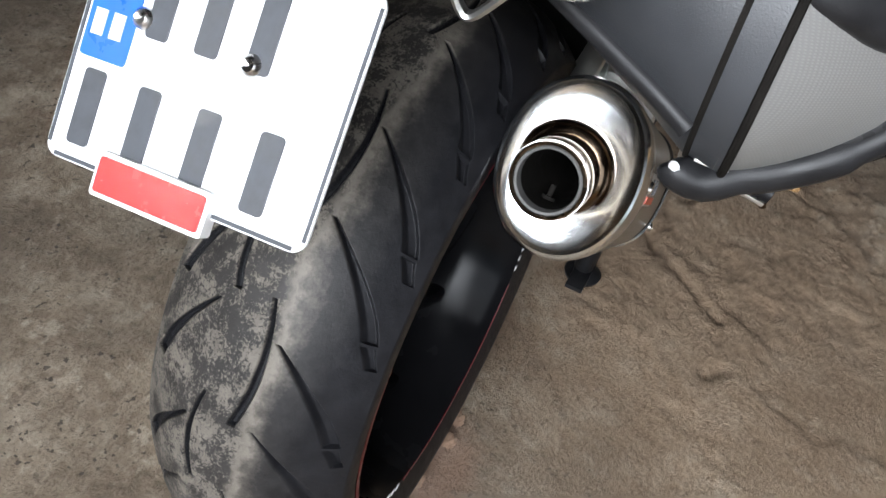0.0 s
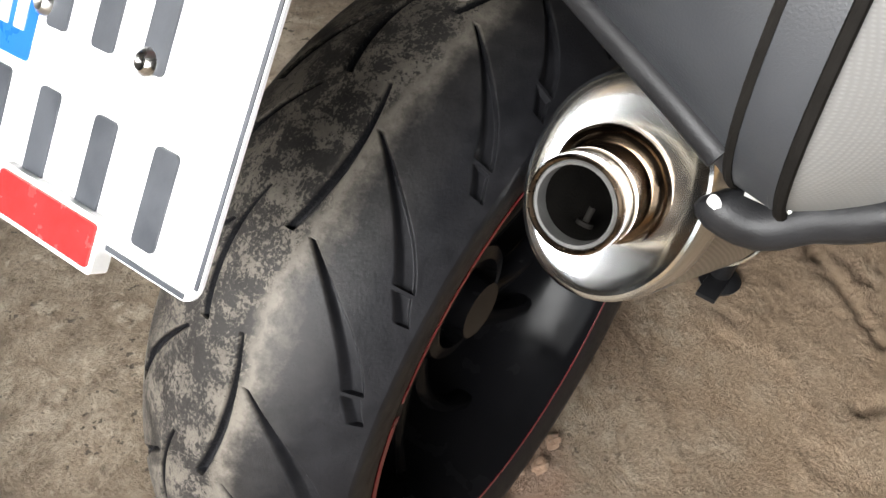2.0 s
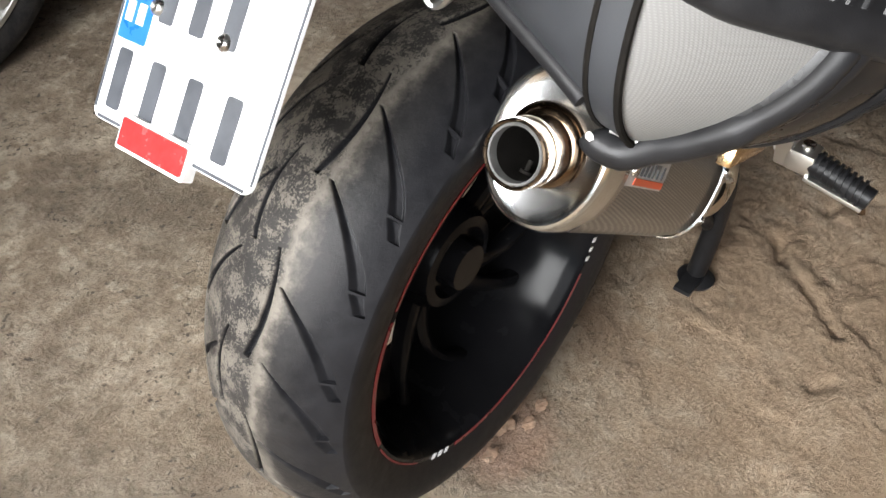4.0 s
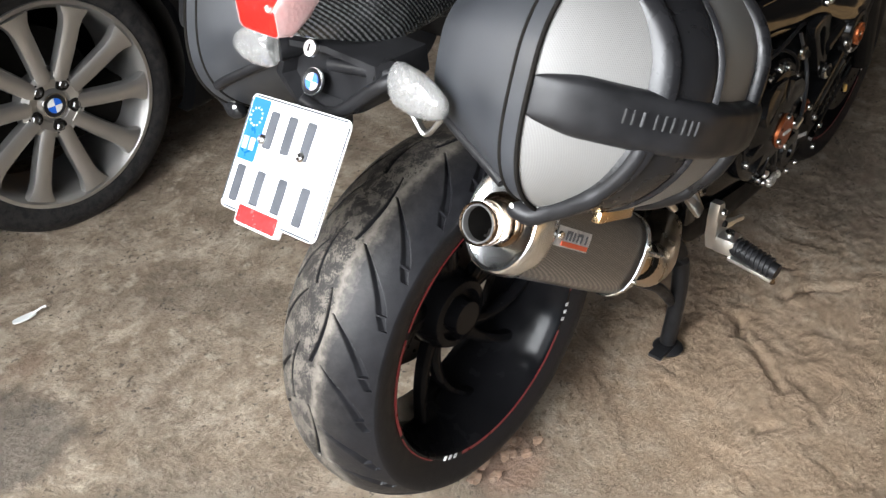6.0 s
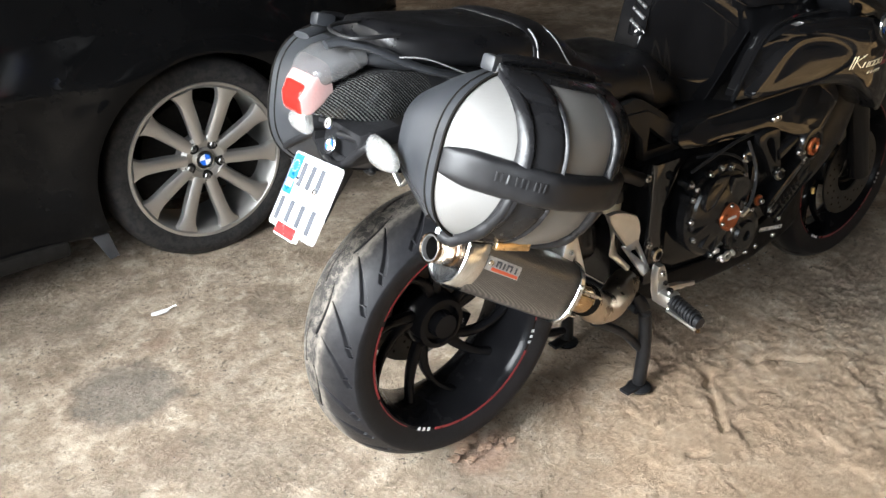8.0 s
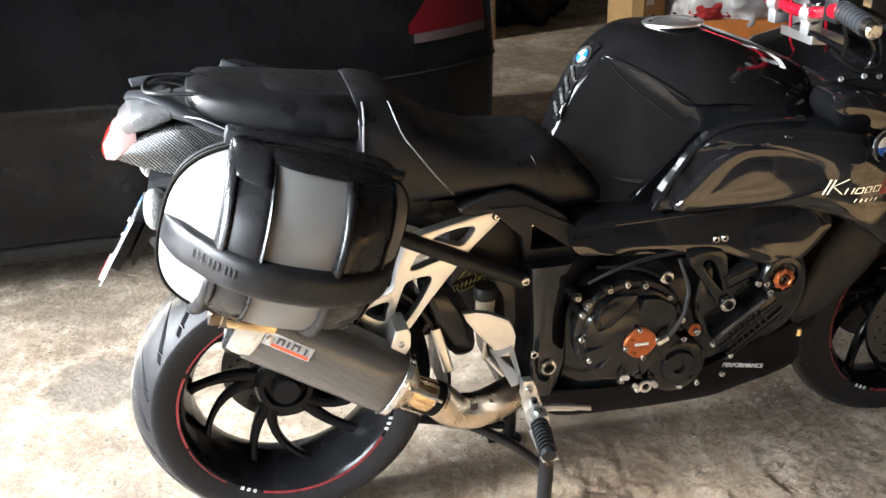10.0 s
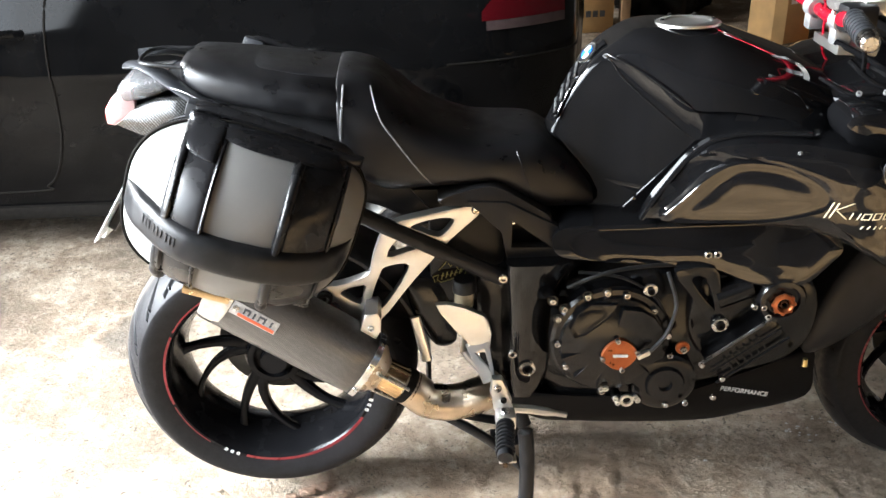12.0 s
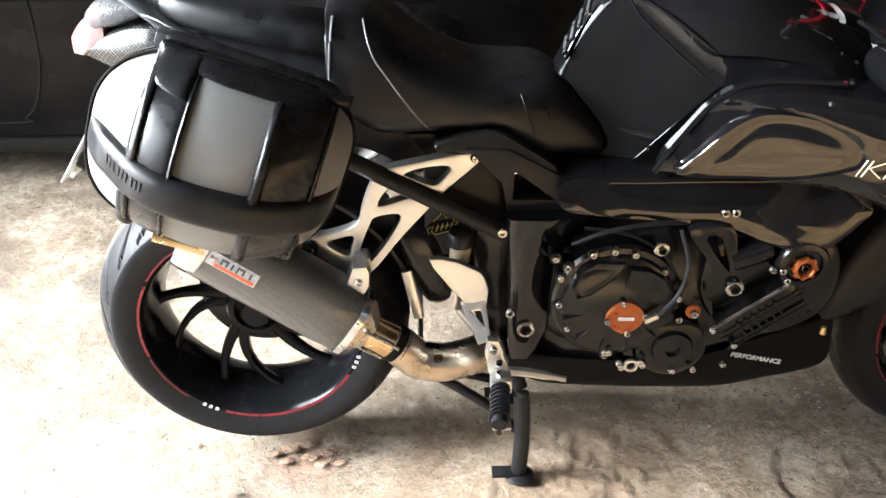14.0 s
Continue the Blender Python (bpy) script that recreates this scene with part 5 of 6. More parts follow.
beam = part("frame_beam", bulged([(0.585, 0.708), (0.59, 0.655), (0.72, 0.645), (0.86, 0.640), (0.95, 0.610), (1.03, 0.606), (1.09, 0.652), (1.107, 0.686), (1.045, 0.738), (0.90, 0.734), (0.72, 0.722)], -0.05, lambda x, z: -0.150 - 0.06 * max(0, min(1, (x - 0.6) / 0.4)) + 0.17 * (z - 0.65), -0.008, sharp=0.90), M_GLOSS, bike, "black painted frame beam")
for x in (0.858, 0.876):
    part("bolt", bolt((x, -0.193, 0.672), 0.0075), M_STEEL, beam)
gusset = part("frame_gusset", pierced([(0.410, 0.768), (0.487, 0.764), (0.600, 0.700), (0.612, 0.622), (0.488, 0.632), (0.475, 0.70)], [[(0.497, 0.722), (0.573, 0.664), (0.495, 0.668)]], -0.100, -0.124), M_BLACK, bike, "black triangular frame gusset")
part("undertail", bulged([(0.03, 0.875), (0.18, 0.845), (0.30, 0.80), (0.46, 0.775), (0.43, 0.690), (0.33, 0.690), (0.24, 0.735), (0.10, 0.780), (0.03, 0.800)], 0.16, -0.048, -0.006, smooth=False), M_BLACK, bike, "black undertail panel")
part("under_tank_shield", bulged([(0.50, 0.78), (0.60, 0.80), (0.78, 0.79), (0.80, 0.70), (0.62, 0.68), (0.54, 0.71)], 0.08, -0.012, -0.006, smooth=False), M_BLACK, bike, "black shield under the tank")
part("inner_shield", bulged([(0.30, 0.775), (0.48, 0.77), (0.60, 0.70), (0.60, 0.62), (0.45, 0.62), (0.36, 0.70)], 0.05, -0.060, -0.006, smooth=False), M_BLACK, bike, "black inner shield")
part("rear_strut", tube([(0.195, -0.108, 0.748), (0.48, -0.128, 0.602)], 0.013, 10, flat=1.3), M_BLACK, bike, "black subframe strut")
for x, y, z in ((0.498, -0.104, 0.719), (0.476, -0.146, 0.613), (0.465, -0.105, 0.765), (0.495, -0.15, 0.44)):
    part("bolt", bolt((x, y, z), 0.009), M_STEEL, bike)
rings = []
for p in spline([(0.484, 0.640, 0.645), (0.484, 0.612, 0.622), (0.486, 0.588, 0.585), (0.490, 0.567, 0.510), (0.490, 0.570, 0.403), (0.497, 0.558, 0.328)], 5):
    mid, half, y = (p.x + p.y) / 2, (p.y - p.x) / 2, -0.132 - 0.05 * (p.z - 0.47)
    ring = [(mid + half * k, y - d, p.z) for k, d in ((-1.0, 0.004), (-0.96, 0.016), (-0.88, 0.021), (-0.5, 0.0225), (-0.1, 0.0235), (0.02, 0.0235), (0.10, 0.0225), (0.5, 0.0170), (0.86, 0.0115), (0.95, 0.0085), (1.0, 0.0))]
    rings.append(ring + [(mid + half, -0.04, p.z), (mid - half, -0.04, p.z)])
part("frame_pillar", skin(rings), M_GLOSS, bike, "black painted frame pillar", 60)
part("pivot", lathe([(0.0, 0.0), (0.017, 0.0), (0.017, 0.006), (0.011, 0.008), (0.009, 0.003), (0.0, 0.003)], (0.525, -0.152, 0.405), 24, (0, -1, 0)), M_STEEL, bike)
part("pivot_core", bolt((0.525, -0.155, 0.405), 0.009), M_DEADBLACK, bike)
part("pivot_housing", bulged([(0.425, 0.62), (0.50, 0.62), (0.50, 0.33), (0.44, 0.32), (0.43, 0.42)], 0.10, -0.085, -0.012, smooth=False), M_ENGINE, bike, "black swingarm pivot housing")
part("battery_box", box((0.41, -0.02, 0.63), (0.15, 0.14, 0.20), 0.015), M_BLACK, bike)
pot = part("reservoir", tube([(0.400, -0.115, 0.540), (0.402, -0.115, 0.572)], 0.020, 20), surface("amber brake fluid", (0.34, 0.29, 0.20), 0.25), bike, "small amber brake fluid reservoir")
part("cap", lathe([(0.0, 0.026), (0.021, 0.026), (0.024, 0.022), (0.024, 0.0), (0.0, 0.0)], (0.402, -0.115, 0.572), 24, (0, 0, 1)), M_BLACK, pot, "black screw cap")
part("rear_master_cylinder", tube([(0.395, -0.125, 0.53), (0.398, -0.130, 0.44), (0.430, -0.150, 0.40)], [0.011, 0.010, 0.007], 12), M_ALU, bike)
part("drive_tray", bulged([(0.285, 0.590), (0.345, 0.585), (0.372, 0.535), (0.385, 0.44), (0.345, 0.425), (0.312, 0.475), (0.290, 0.53)], -0.02, -0.085, -0.014), M_ENGINE, bike, "black drive housing")
part("brace", tube([(0.300, -0.10, 0.505), (0.322, -0.11, 0.405)], 0.011, 8, flat=0.5), M_ALU, bike)
foil = surface("olive foil", (0.40, 0.36, 0.12), 0.4)
sticker = part("sticker", plate([(0.342, 0.5795), (0.338, 0.5935), (0.348, 0.6035), (0.358, 0.6075), (0.408, 0.6115), (0.406, 0.5935), (0.352, 0.5775)], -0.0925, -0.0890), M_DEADBLACK, bike, "small dark sticker with yellow strokes")
strokes = [[(0.348, 0.572), (0.344, 0.584), (0.356, 0.588), (0.352, 0.577), (0.360, 0.571)], [(0.356, 0.598), (0.373, 0.618), (0.380, 0.606), (0.388, 0.613), (0.396, 0.598)], [(0.360, 0.571), (0.380, 0.577), (0.409, 0.588), (0.412, 0.600), (0.398, 0.597)]]
strokes += [[(0.361 + 0.009 * k, 0.577 + 0.003 * k), (0.365 + 0.009 * k, 0.592 + 0.002 * k)] for k in range(5)] + [[(0.361 + 0.009 * k, 0.586 + 0.002 * k), (0.367 + 0.009 * k, 0.586 + 0.002 * k)] for k in range(5)]
for line in strokes:
    part("stroke", tube([(x - 0.004, -0.0935, z + 0.0095) for x, z in line], 0.0011, 6), foil, sticker)


# pillion footrest hanger: an open bright triangle
casting = [(0.427, 0.758), (0.435, 0.749), (0.431, 0.734), (0.386, 0.693), (0.366, 0.672), (0.346, 0.648), (0.293, 0.586), (0.25, 0.529), (0.228, 0.503), (0.227, 0.471), (0.212, 0.457), (0.198, 0.456), (0.185, 0.476), (0.178, 0.5), (0.154, 0.541), (0.141, 0.555), (0.116, 0.549), (0.102, 0.565), (0.108, 0.585), (0.126, 0.592), (0.158, 0.595), (0.21, 0.614), (0.22, 0.642), (0.23, 0.673), (0.247, 0.711), (0.261, 0.723), (0.305, 0.735)]
windows = [[(0.301, 0.716), (0.337, 0.728), (0.374, 0.731), (0.383, 0.722), (0.36, 0.695), (0.341, 0.696), (0.315, 0.708)], [(0.252, 0.653), (0.27, 0.686), (0.294, 0.69), (0.32, 0.674), (0.291, 0.663)], [(0.211, 0.536), (0.219, 0.572), (0.235, 0.613), (0.247, 0.63), (0.285, 0.636), (0.291, 0.623), (0.264, 0.575), (0.235, 0.537), (0.221, 0.53)], [(0.156, 0.578), (0.203, 0.591), (0.199, 0.571), (0.193, 0.55), (0.169, 0.562)]]
hanger = part("footrest_hanger", pierced(rounded(casting, 3), [rounded(w, 3) for w in windows], -0.090, -0.114), M_ALU, bike, "satin aluminium footrest hanger", 30)
part("hanger_bolt", bolt((0.123, -0.116, 0.569), 0.0165, None, (0, -1, 0), 0.012), M_DEADBLACK, hanger)
part("hanger_bolt", bolt((0.123, -0.123, 0.569), 0.0085), M_STEEL, hanger)
part("hanger_bolt", bolt((0.427, -0.1135, 0.747), 0.0088, None, (0, -1, 0), 0.003), M_DEADBLACK, hanger)
part("hanger_bolt", bolt((0.427, -0.1155, 0.747), 0.0062, None, (0, -1, 0), 0.004), M_STEEL, hanger)
clevis = part("pillion_peg_clevis", plate([(0.205, 0.56), (0.229, 0.562), (0.235, 0.549), (0.233, 0.52), (0.224, 0.505), (0.205, 0.495), (0.188, 0.512), (0.197, 0.535)], -0.176, -0.105, 0.003), M_ALU, hanger)
part("clevis_pin", bolt((0.215, -0.177, 0.530), 0.0065, None, (0, -1, 0), 0.004), M_CHROME, clevis)

# rider's footrest, heel guard and brake lever
heel = part("heel_guard", bulged([(0.342, 0.568), (0.365, 0.568), (0.395, 0.560), (0.438, 0.537), (0.447, 0.520), (0.453, 0.495), (0.449, 0.462), (0.440, 0.450), (0.416, 0.452), (0.402, 0.478), (0.378, 0.508), (0.350, 0.548)], -0.150, -0.157, -0.004, smooth=False), M_ALU, bike, "satin aluminium heel guard")
arm = pierced([(0.400, 0.468), (0.446, 0.478), (0.457, 0.407), (0.432, 0.400)], [[(0.417, 0.456), (0.437, 0.461), (0.447, 0.424)]], -0.150, -0.160)
for v in arm.verts:
    v.co.y -= 0.55 * max(0.0, 0.470 - v.co.z)
part("heel_bracket", arm, M_ALU, heel)
rest = part("footrest_mount", plate([(0.448, 0.430), (0.468, 0.428), (0.480, 0.400), (0.484, 0.365), (0.492, 0.345), (0.482, 0.328), (0.458, 0.330), (0.455, 0.362), (0.444, 0.395)], -0.205, -0.226, 0.005), M_ALU, bike, "aluminium footrest mount")
part("mount_joint", box((0.473, -0.240, 0.346), (0.040, 0.040, 0.034), 0.008), M_ALU, rest)
part("joint_pin", tube([(0.473, -0.242, 0.322), (0.473, -0.242, 0.370)], 0.009, 14), M_STEEL, rest)
part("mount_bolt", bolt((0.458, -0.228, 0.412), 0.008), M_STEEL, rest)
part("mount_bolt", bolt((0.470, -0.228, 0.383), 0.006), M_DEADBLACK, rest)
peg = part("footpeg", tube([(0.470, -0.255, 0.345), (0.463, -0.342, 0.331)], [0.017, 0.015], 12), M_BLACK, rest, "ribbed black rubber footpeg")
for k in range(8):
    t = k / 7
    part("rib", tube([Vector((0.470, -0.262, 0.346)).lerp(Vector((0.464, -0.326, 0.335)), t), Vector((0.470, -0.266, 0.346)).lerp(Vector((0.464, -0.330, 0.335)), t)], 0.019, 12), M_BLACK, peg)
part("peg_plate", box((0.468, -0.295, 0.322), (0.034, 0.085, 0.007), 0.002, Matrix.Rotation(radians(8), 4, "X")), M_ALU, peg)
part("peg_tip", tube([(0.463, -0.332, 0.325), (0.463, -0.338, 0.306)], 0.005, 8), M_GOLD, peg)
part("brake_lever", tube(spline([(0.475, -0.205, 0.345), (0.53, -0.20, 0.335), (0.60, -0.21, 0.325)], 5), [0.009] * 8 + [0.006] * 3, 8), M_ALU, bike)

# centre stand
stand = part("centre_stand", tube(spline([(0.505, -0.115, 0.285), (0.525, -0.135, 0.23), (0.530, -0.138, 0.12), (0.528, -0.133, 0.02)], 5), 0.017, 12), M_BLACK, bike, "black steel centre stand")
part("stand_leg", tube(spline([(0.505, 0.115, 0.285), (0.525, 0.132, 0.23), (0.530, 0.135, 0.12), (0.526, 0.128, 0.02)], 5), 0.017, 12), M_BLACK, stand)
for y in (-0.135, 0.13):
    part("stand_foot", lathe([(0.0, 0.0), (0.030, 0.0), (0.032, 0.006), (0.024, 0.012), (0.0, 0.016)], (0.528, y, 0.002), 20, (0, 0, 1)), M_BLACK, stand)
    part("foot_tab", box((0.500, y, 0.016), (0.06, 0.03, 0.008), 0.002), M_BLACK, stand)
part("stand_arm", tube(spline([(0.352, -0.125, 0.275), (0.45, -0.132, 0.205), (0.532, -0.130, 0.115)], 5), 0.011, 10), M_BLACK, stand)
part("stand_cross", tube([(0.515, -0.12, 0.24), (0.515, 0.12, 0.24)], 0.014, 10), M_BLACK, stand)
part("stand_lever", tube(spline([(0.530, 0.130, 0.046), (0.44, 0.134, 0.067), (0.36, 0.137, 0.090), (0.28, 0.140, 0.112)], 4), 0.011, 12), M_BLACK, stand, "black foot lever of the stand")

# ---- engine ----
engine = part("engine", body_loft([(0.54, 0.44, 0.12, 0.12), (0.60, 0.46, 0.15, 0.17), (0.75, 0.47, 0.165, 0.19), (0.90, 0.48, 0.16, 0.18), (1.02, 0.50, 0.17, 0.15), (1.10, 0.50, 0.15, 0.12), (1.14, 0.48, 0.10, 0.08)], 32, 4.0), M_ENGINE, bike, "black four-cylinder engine")
cover = part("clutch_cover", lathe([(0.120, 0.0), (0.120, 0.022), (0.114, 0.028), (0.104, 0.029), (0.100, 0.036), (0.062, 0.046), (0.040, 0.050), (0.0, 0.050)], (0.685, -0.168, 0.490), 56, (0, -1, 0)), M_ENGINE, engine, "black clutch cover")
for x, z in ((0.634, 0.594), (0.671, 0.600), (0.709, 0.593), (0.764, 0.557), (0.590, 0.569), (0.578, 0.546), (0.567, 0.587), (0.578, 0.490), (0.596, 0.437), (0.671, 0.372), (0.704, 0.350), (0.743, 0.350)):
    part("cover_boss", tube([(x, -0.165, z), (x, -0.197, z)], 0.0105, 12), M_ENGINE, cover)
    part("cover_bolt", bolt((x, -0.198, z), 0.0062), M_STEEL, cover)
part("cover_facet", bulged([(0.598, 0.534), (0.612, 0.566), (0.640, 0.585), (0.690, 0.582), (0.676, 0.555), (0.630, 0.520), (0.607, 0.514)], -0.18, lambda x, z: -0.212 + 0.12 * (z - 0.55), -0.006, smooth=False), M_ENGINE, cover)
part("cover_facet", bulged([(0.698, 0.576), (0.735, 0.570), (0.762, 0.552), (0.778, 0.526), (0.752, 0.478), (0.676, 0.497), (0.690, 0.532)], -0.18, lambda x, z: -0.214 - 0.10 * (z - 0.53), -0.004, smooth=False), M_ENGINE, cover)
for k in range(5):
    a = radians(196 + 30 * k)
    part("cover_rib", box((0.685 + 0.078 * math.cos(a), -0.206, 0.490 + 0.078 * math.sin(a)), (0.050, 0.016, 0.007), 0.002, Matrix.Rotation(-a, 4, "Y")), M_ENGINE, cover)
part("oil_cap_plate", bulged([(0.697 + 0.034 * math.cos(k * math.pi / 4) * (1.05 if k % 2 == 0 else 0.97), 0.474 + 0.034 * math.sin(k * math.pi / 4) * (1.05 if k % 2 == 0 else 0.97)) for k in range(8)], -0.20, -0.222, -0.003, 4), M_COPPER, cover, "orange anodised cover plate")
for k in range(4):
    a = radians(90 * k + 10)
    part("cover_bolt", bolt((0.697 + 0.034 * math.cos(a), -0.224, 0.474 + 0.034 * math.sin(a)), 0.0055), M_STEEL, cover)
part("cover_mark", plate([(0.683, 0.472), (0.712, 0.471), (0.712, 0.476), (0.683, 0.477)], -0.2285, -0.224), M_PAINTWHITE, cover)
part("lower_cover", lathe([(0.066, 0.0), (0.066, 0.028), (0.058, 0.034), (0.040, 0.034), (0.036, 0.042), (0.014, 0.043), (0.012, 0.036), (0.0, 0.036)], (0.798, -0.163, 0.384), 40, (0, -1, 0)), M_ENGINE, engine, "round black water-pump cover")
part("alternator_cover", bulged([(0.86, 0.60), (0.96, 0.62), (1.06, 0.61), (1.10, 0.53), (1.08, 0.44), (1.0, 0.395), (0.92, 0.40), (0.85, 0.47)], -0.12, -0.165, -0.012), M_ENGINE, engine, "black cylinder block side")
# ribbed cooler housing under a slanting rail
slant = math.atan2(0.103, 0.136)
for h, r in ((0.0, 0.0045), (-0.032, 0.003), (-0.062, 0.0045)):
    dx, dz = -h * math.sin(slant) * 0.9, h * math.cos(slant)
    part("housing_rail", tube([(0.864 + dx, -0.214, 0.441 + dz), (0.998 + dx, -0.214, 0.542 + dz)], r * 0.7, 8), M_DISC if h == 0 else M_ENGINE, engine)
part("housing", box((0.950, -0.190, 0.466), (0.155, 0.035, 0.066), 0.006, Matrix.Rotation(-slant, 4, "Y")), M_ENGINE, engine, "ribbed black housing")
for k in range(6):
    t = 0.22 + 0.09 * k
    part("fin", box((0.868 + 0.134 * t + 0.022, -0.209, 0.441 + 0.101 * t - 0.029), (0.0045, 0.012, 0.040), 0.001, Matrix.Rotation(-slant, 4, "Y")), M_ENGINE, engine)
part("starter", tube([(0.885, -0.185, 0.575), (0.950, -0.185, 0.600)], 0.026, 20), M_ENGINE, engine, "black starter motor")
part("radiator_cap_boss", lathe([(0.047, 0.0), (0.047, 0.030), (0.043, 0.036), (0.034, 0.037), (0.030, 0.030), (0.0, 0.030)], (1.004, -0.185, 0.577), 36, (0, -1, 0)), M_ENGINE, engine)
bkt = part("engine_bracket", pierced(rounded([(0.798, 0.642), (0.872, 0.648), (0.890, 0.590), (0.908, 0.532), (0.893, 0.510), (0.873, 0.524), (0.838, 0.580)], 3), [rounded([(0.830, 0.622), (0.856, 0.625), (0.880, 0.556)], 3)], -0.186, -0.204), M_ENGINE, engine, "black triangular engine bracket")
part("bracket_bolt", bolt((0.891, -0.208, 0.527), 0.016, None, (0, -1, 0), 0.008), M_STEEL, bkt)
part("bracket_bolt", bolt((0.891, -0.215, 0.527), 0.009, None, (0, -1, 0), 0.006), M_DEADBLACK, bkt)
part("front_bracket", pierced(rounded([(0.918, 0.632), (1.062, 0.645), (1.040, 0.610), (0.985, 0.588)], 3), [rounded([(0.955, 0.623), (1.025, 0.630), (0.985, 0.606)], 3)], -0.178, -0.192), M_ENGINE, engine, "black triangular engine bracket")
for x, y, z, r, mt in ((0.751, -0.205, 0.609, 0.014, M_STEEL), (0.751, -0.213, 0.609, 0.007, M_DEADBLACK), (0.824, -0.205, 0.475, 0.014, M_COPPER), (0.824, -0.214, 0.475, 0.007, M_STEEL)):
    part("engine_bolt", bolt((x, y, z), r), mt, engine)
for x, z in ((0.862, 0.439), (0.906, 0.404), (0.794, 0.503), (0.800, 0.457), (0.893, 0.360), (0.980, 0.545), (0.969, 0.565), (0.951, 0.568), (0.801, 0.338), (0.841, 0.340)):
    part("engine_bolt", bolt((x, -0.205 if x < 0.85 else -0.216, z), 0.0062), M_STEEL, engine)
part("cable", tube(spline([(0.735, -0.226, 0.470), (0.757, -0.226, 0.484), (0.786, -0.216, 0.512), (0.801, -0.206, 0.545), (0.806, -0.195, 0.575), (0.79, -0.18, 0.63)], 6), 0.0038, 8), M_SHELL, engine, "grey sensor cable")
part("cable", tube(spline([(0.60, -0.17, 0.60), (0.66, -0.195, 0.640), (0.74, -0.19, 0.650), (0.86, -0.17, 0.64)], 6), 0.004, 8), M_BLACK, engine)
part("cable", tube(spline([(0.62, -0.165, 0.63), (0.70, -0.185, 0.625), (0.76, -0.195, 0.590), (0.79, -0.19, 0.54)], 6), 0.0032, 8), M_BLACK, engine)
part("sensor", box((0.742, -0.228, 0.476), (0.026, 0.011, 0.009), 0.002, Matrix.Rotation(radians(-28), 4, "Y")), M_ALU, engine)
clip = part("drain_clip", lathe([(0.0085, -0.003), (0.0135, -0.003), (0.0145, 0.0), (0.0135, 0.003), (0.0085, 0.003)], (0.720, -0.212, 0.357), 28, (0, -1, 0), True), M_ALU, engine, "bright ring clip")
for x, z in ((0.697, 0.362), (0.702, 0.352), (0.737, 0.363), (0.742, 0.356), (0.667, 0.388), (0.676, 0.388)):
    part("clip_bolt", bolt((x, -0.210, z), 0.0058), M_ALU, clip)
ring = part("adjuster_ring", lathe([(0.0115, 0.0), (0.0200, 0.0), (0.0215, 0.004), (0.0200, 0.009), (0.0150, 0.011), (0.0115, 0.006)], (1.006, -0.216, 0.572), 40, (0, -1, 0), True), M_COPPER, engine, "orange anodised adjuster ring")
for k in range(8):
    a = k * math.pi / 4
    part("notch", box((1.006 + 0.0205 * math.cos(a), -0.222, 0.572 + 0.0205 * math.sin(a)), (0.006, 0.006, 0.006), 0.0012, Matrix.Rotation(-a, 4, "Y")), M_COPPER, ring)
part("ring_core", lathe([(0.0045, 0.0), (0.0075, 0.0), (0.0080, 0.006), (0.0060, 0.009), (0.0045, 0.006)], (1.006, -0.216, 0.572), 24, (0, -1, 0), True), M_GOLD, ring)
part("hose_fitting", tube([(1.077, -0.200, 0.414), (1.077, -0.200, 0.430)], [0.0062, 0.0048], 10), surface("brass", (0.60, 0.46, 0.20), 0.3, 1.0), engine, "small brass hose fitting")

belly = part("belly_pan", bulged([(0.487, 0.318), (0.520, 0.338), (0.605, 0.325), (0.76, 0.318), (0.90, 0.345), (1.02, 0.38), (1.112, 0.415), (1.128, 0.36), (1.120, 0.294), (1.005, 0.262), (0.886, 0.243), (0.607, 0.256), (0.530, 0.276)], 0.12, -0.138, -0.020, 4), M_BELLY, bike, "satin black belly pan")


def letters(text, size, m, material, parent, label=""):
    """Raised letters in the built-in font."""
    data = bpy.data.curves.new("letters", "FONT")
    data.body, data.size, data.extrude = text, size, 0.0006
    tmp = new("letters", data)
    me = bpy.data.meshes.new_from_object(tmp.evaluated_get(bpy.context.evaluated_depsgraph_get()))
    bpy.data.objects.remove(tmp)
    me.transform(m)
    return under(finish("letters", me, material), parent, label)


letters("PERFORMANCE", 0.0150, pose(0.928, -0.1575, 0.332, 90, 12, 0), M_PAINTWHITE, belly, "white word on the belly pan")

# ---- front end ----
for s in (-1, 1):
    part("fork_leg", tube([(1.49, s * 0.10, 0.32), (1.40, s * 0.105, 0.55), (1.30, s * 0.10, 0.80)], [0.03, 0.032, 0.028], 14), M_ENGINE, bike, "black front fork leg")
part("front_mudguard", skin([[arc_point(FC, r, a, y) for y, r in ((-0.07, 0.312), (-0.045, 0.322), (0, 0.328), (0.045, 0.322), (0.07, 0.312), (0.07, 0.306), (0, 0.32), (-0.07, 0.306))] for a in range(-60, 66, 9)]), M_GLOSS, bike, "gloss black front mudguard")
part("radiator_shroud", bulged([(1.09, 0.42), (1.13, 0.58), (1.21, 0.68), (1.29, 0.66), (1.27, 0.54), (1.17, 0.44)], 0.10, -0.150, -0.02), M_BLACK, bike, "black radiator shroud")
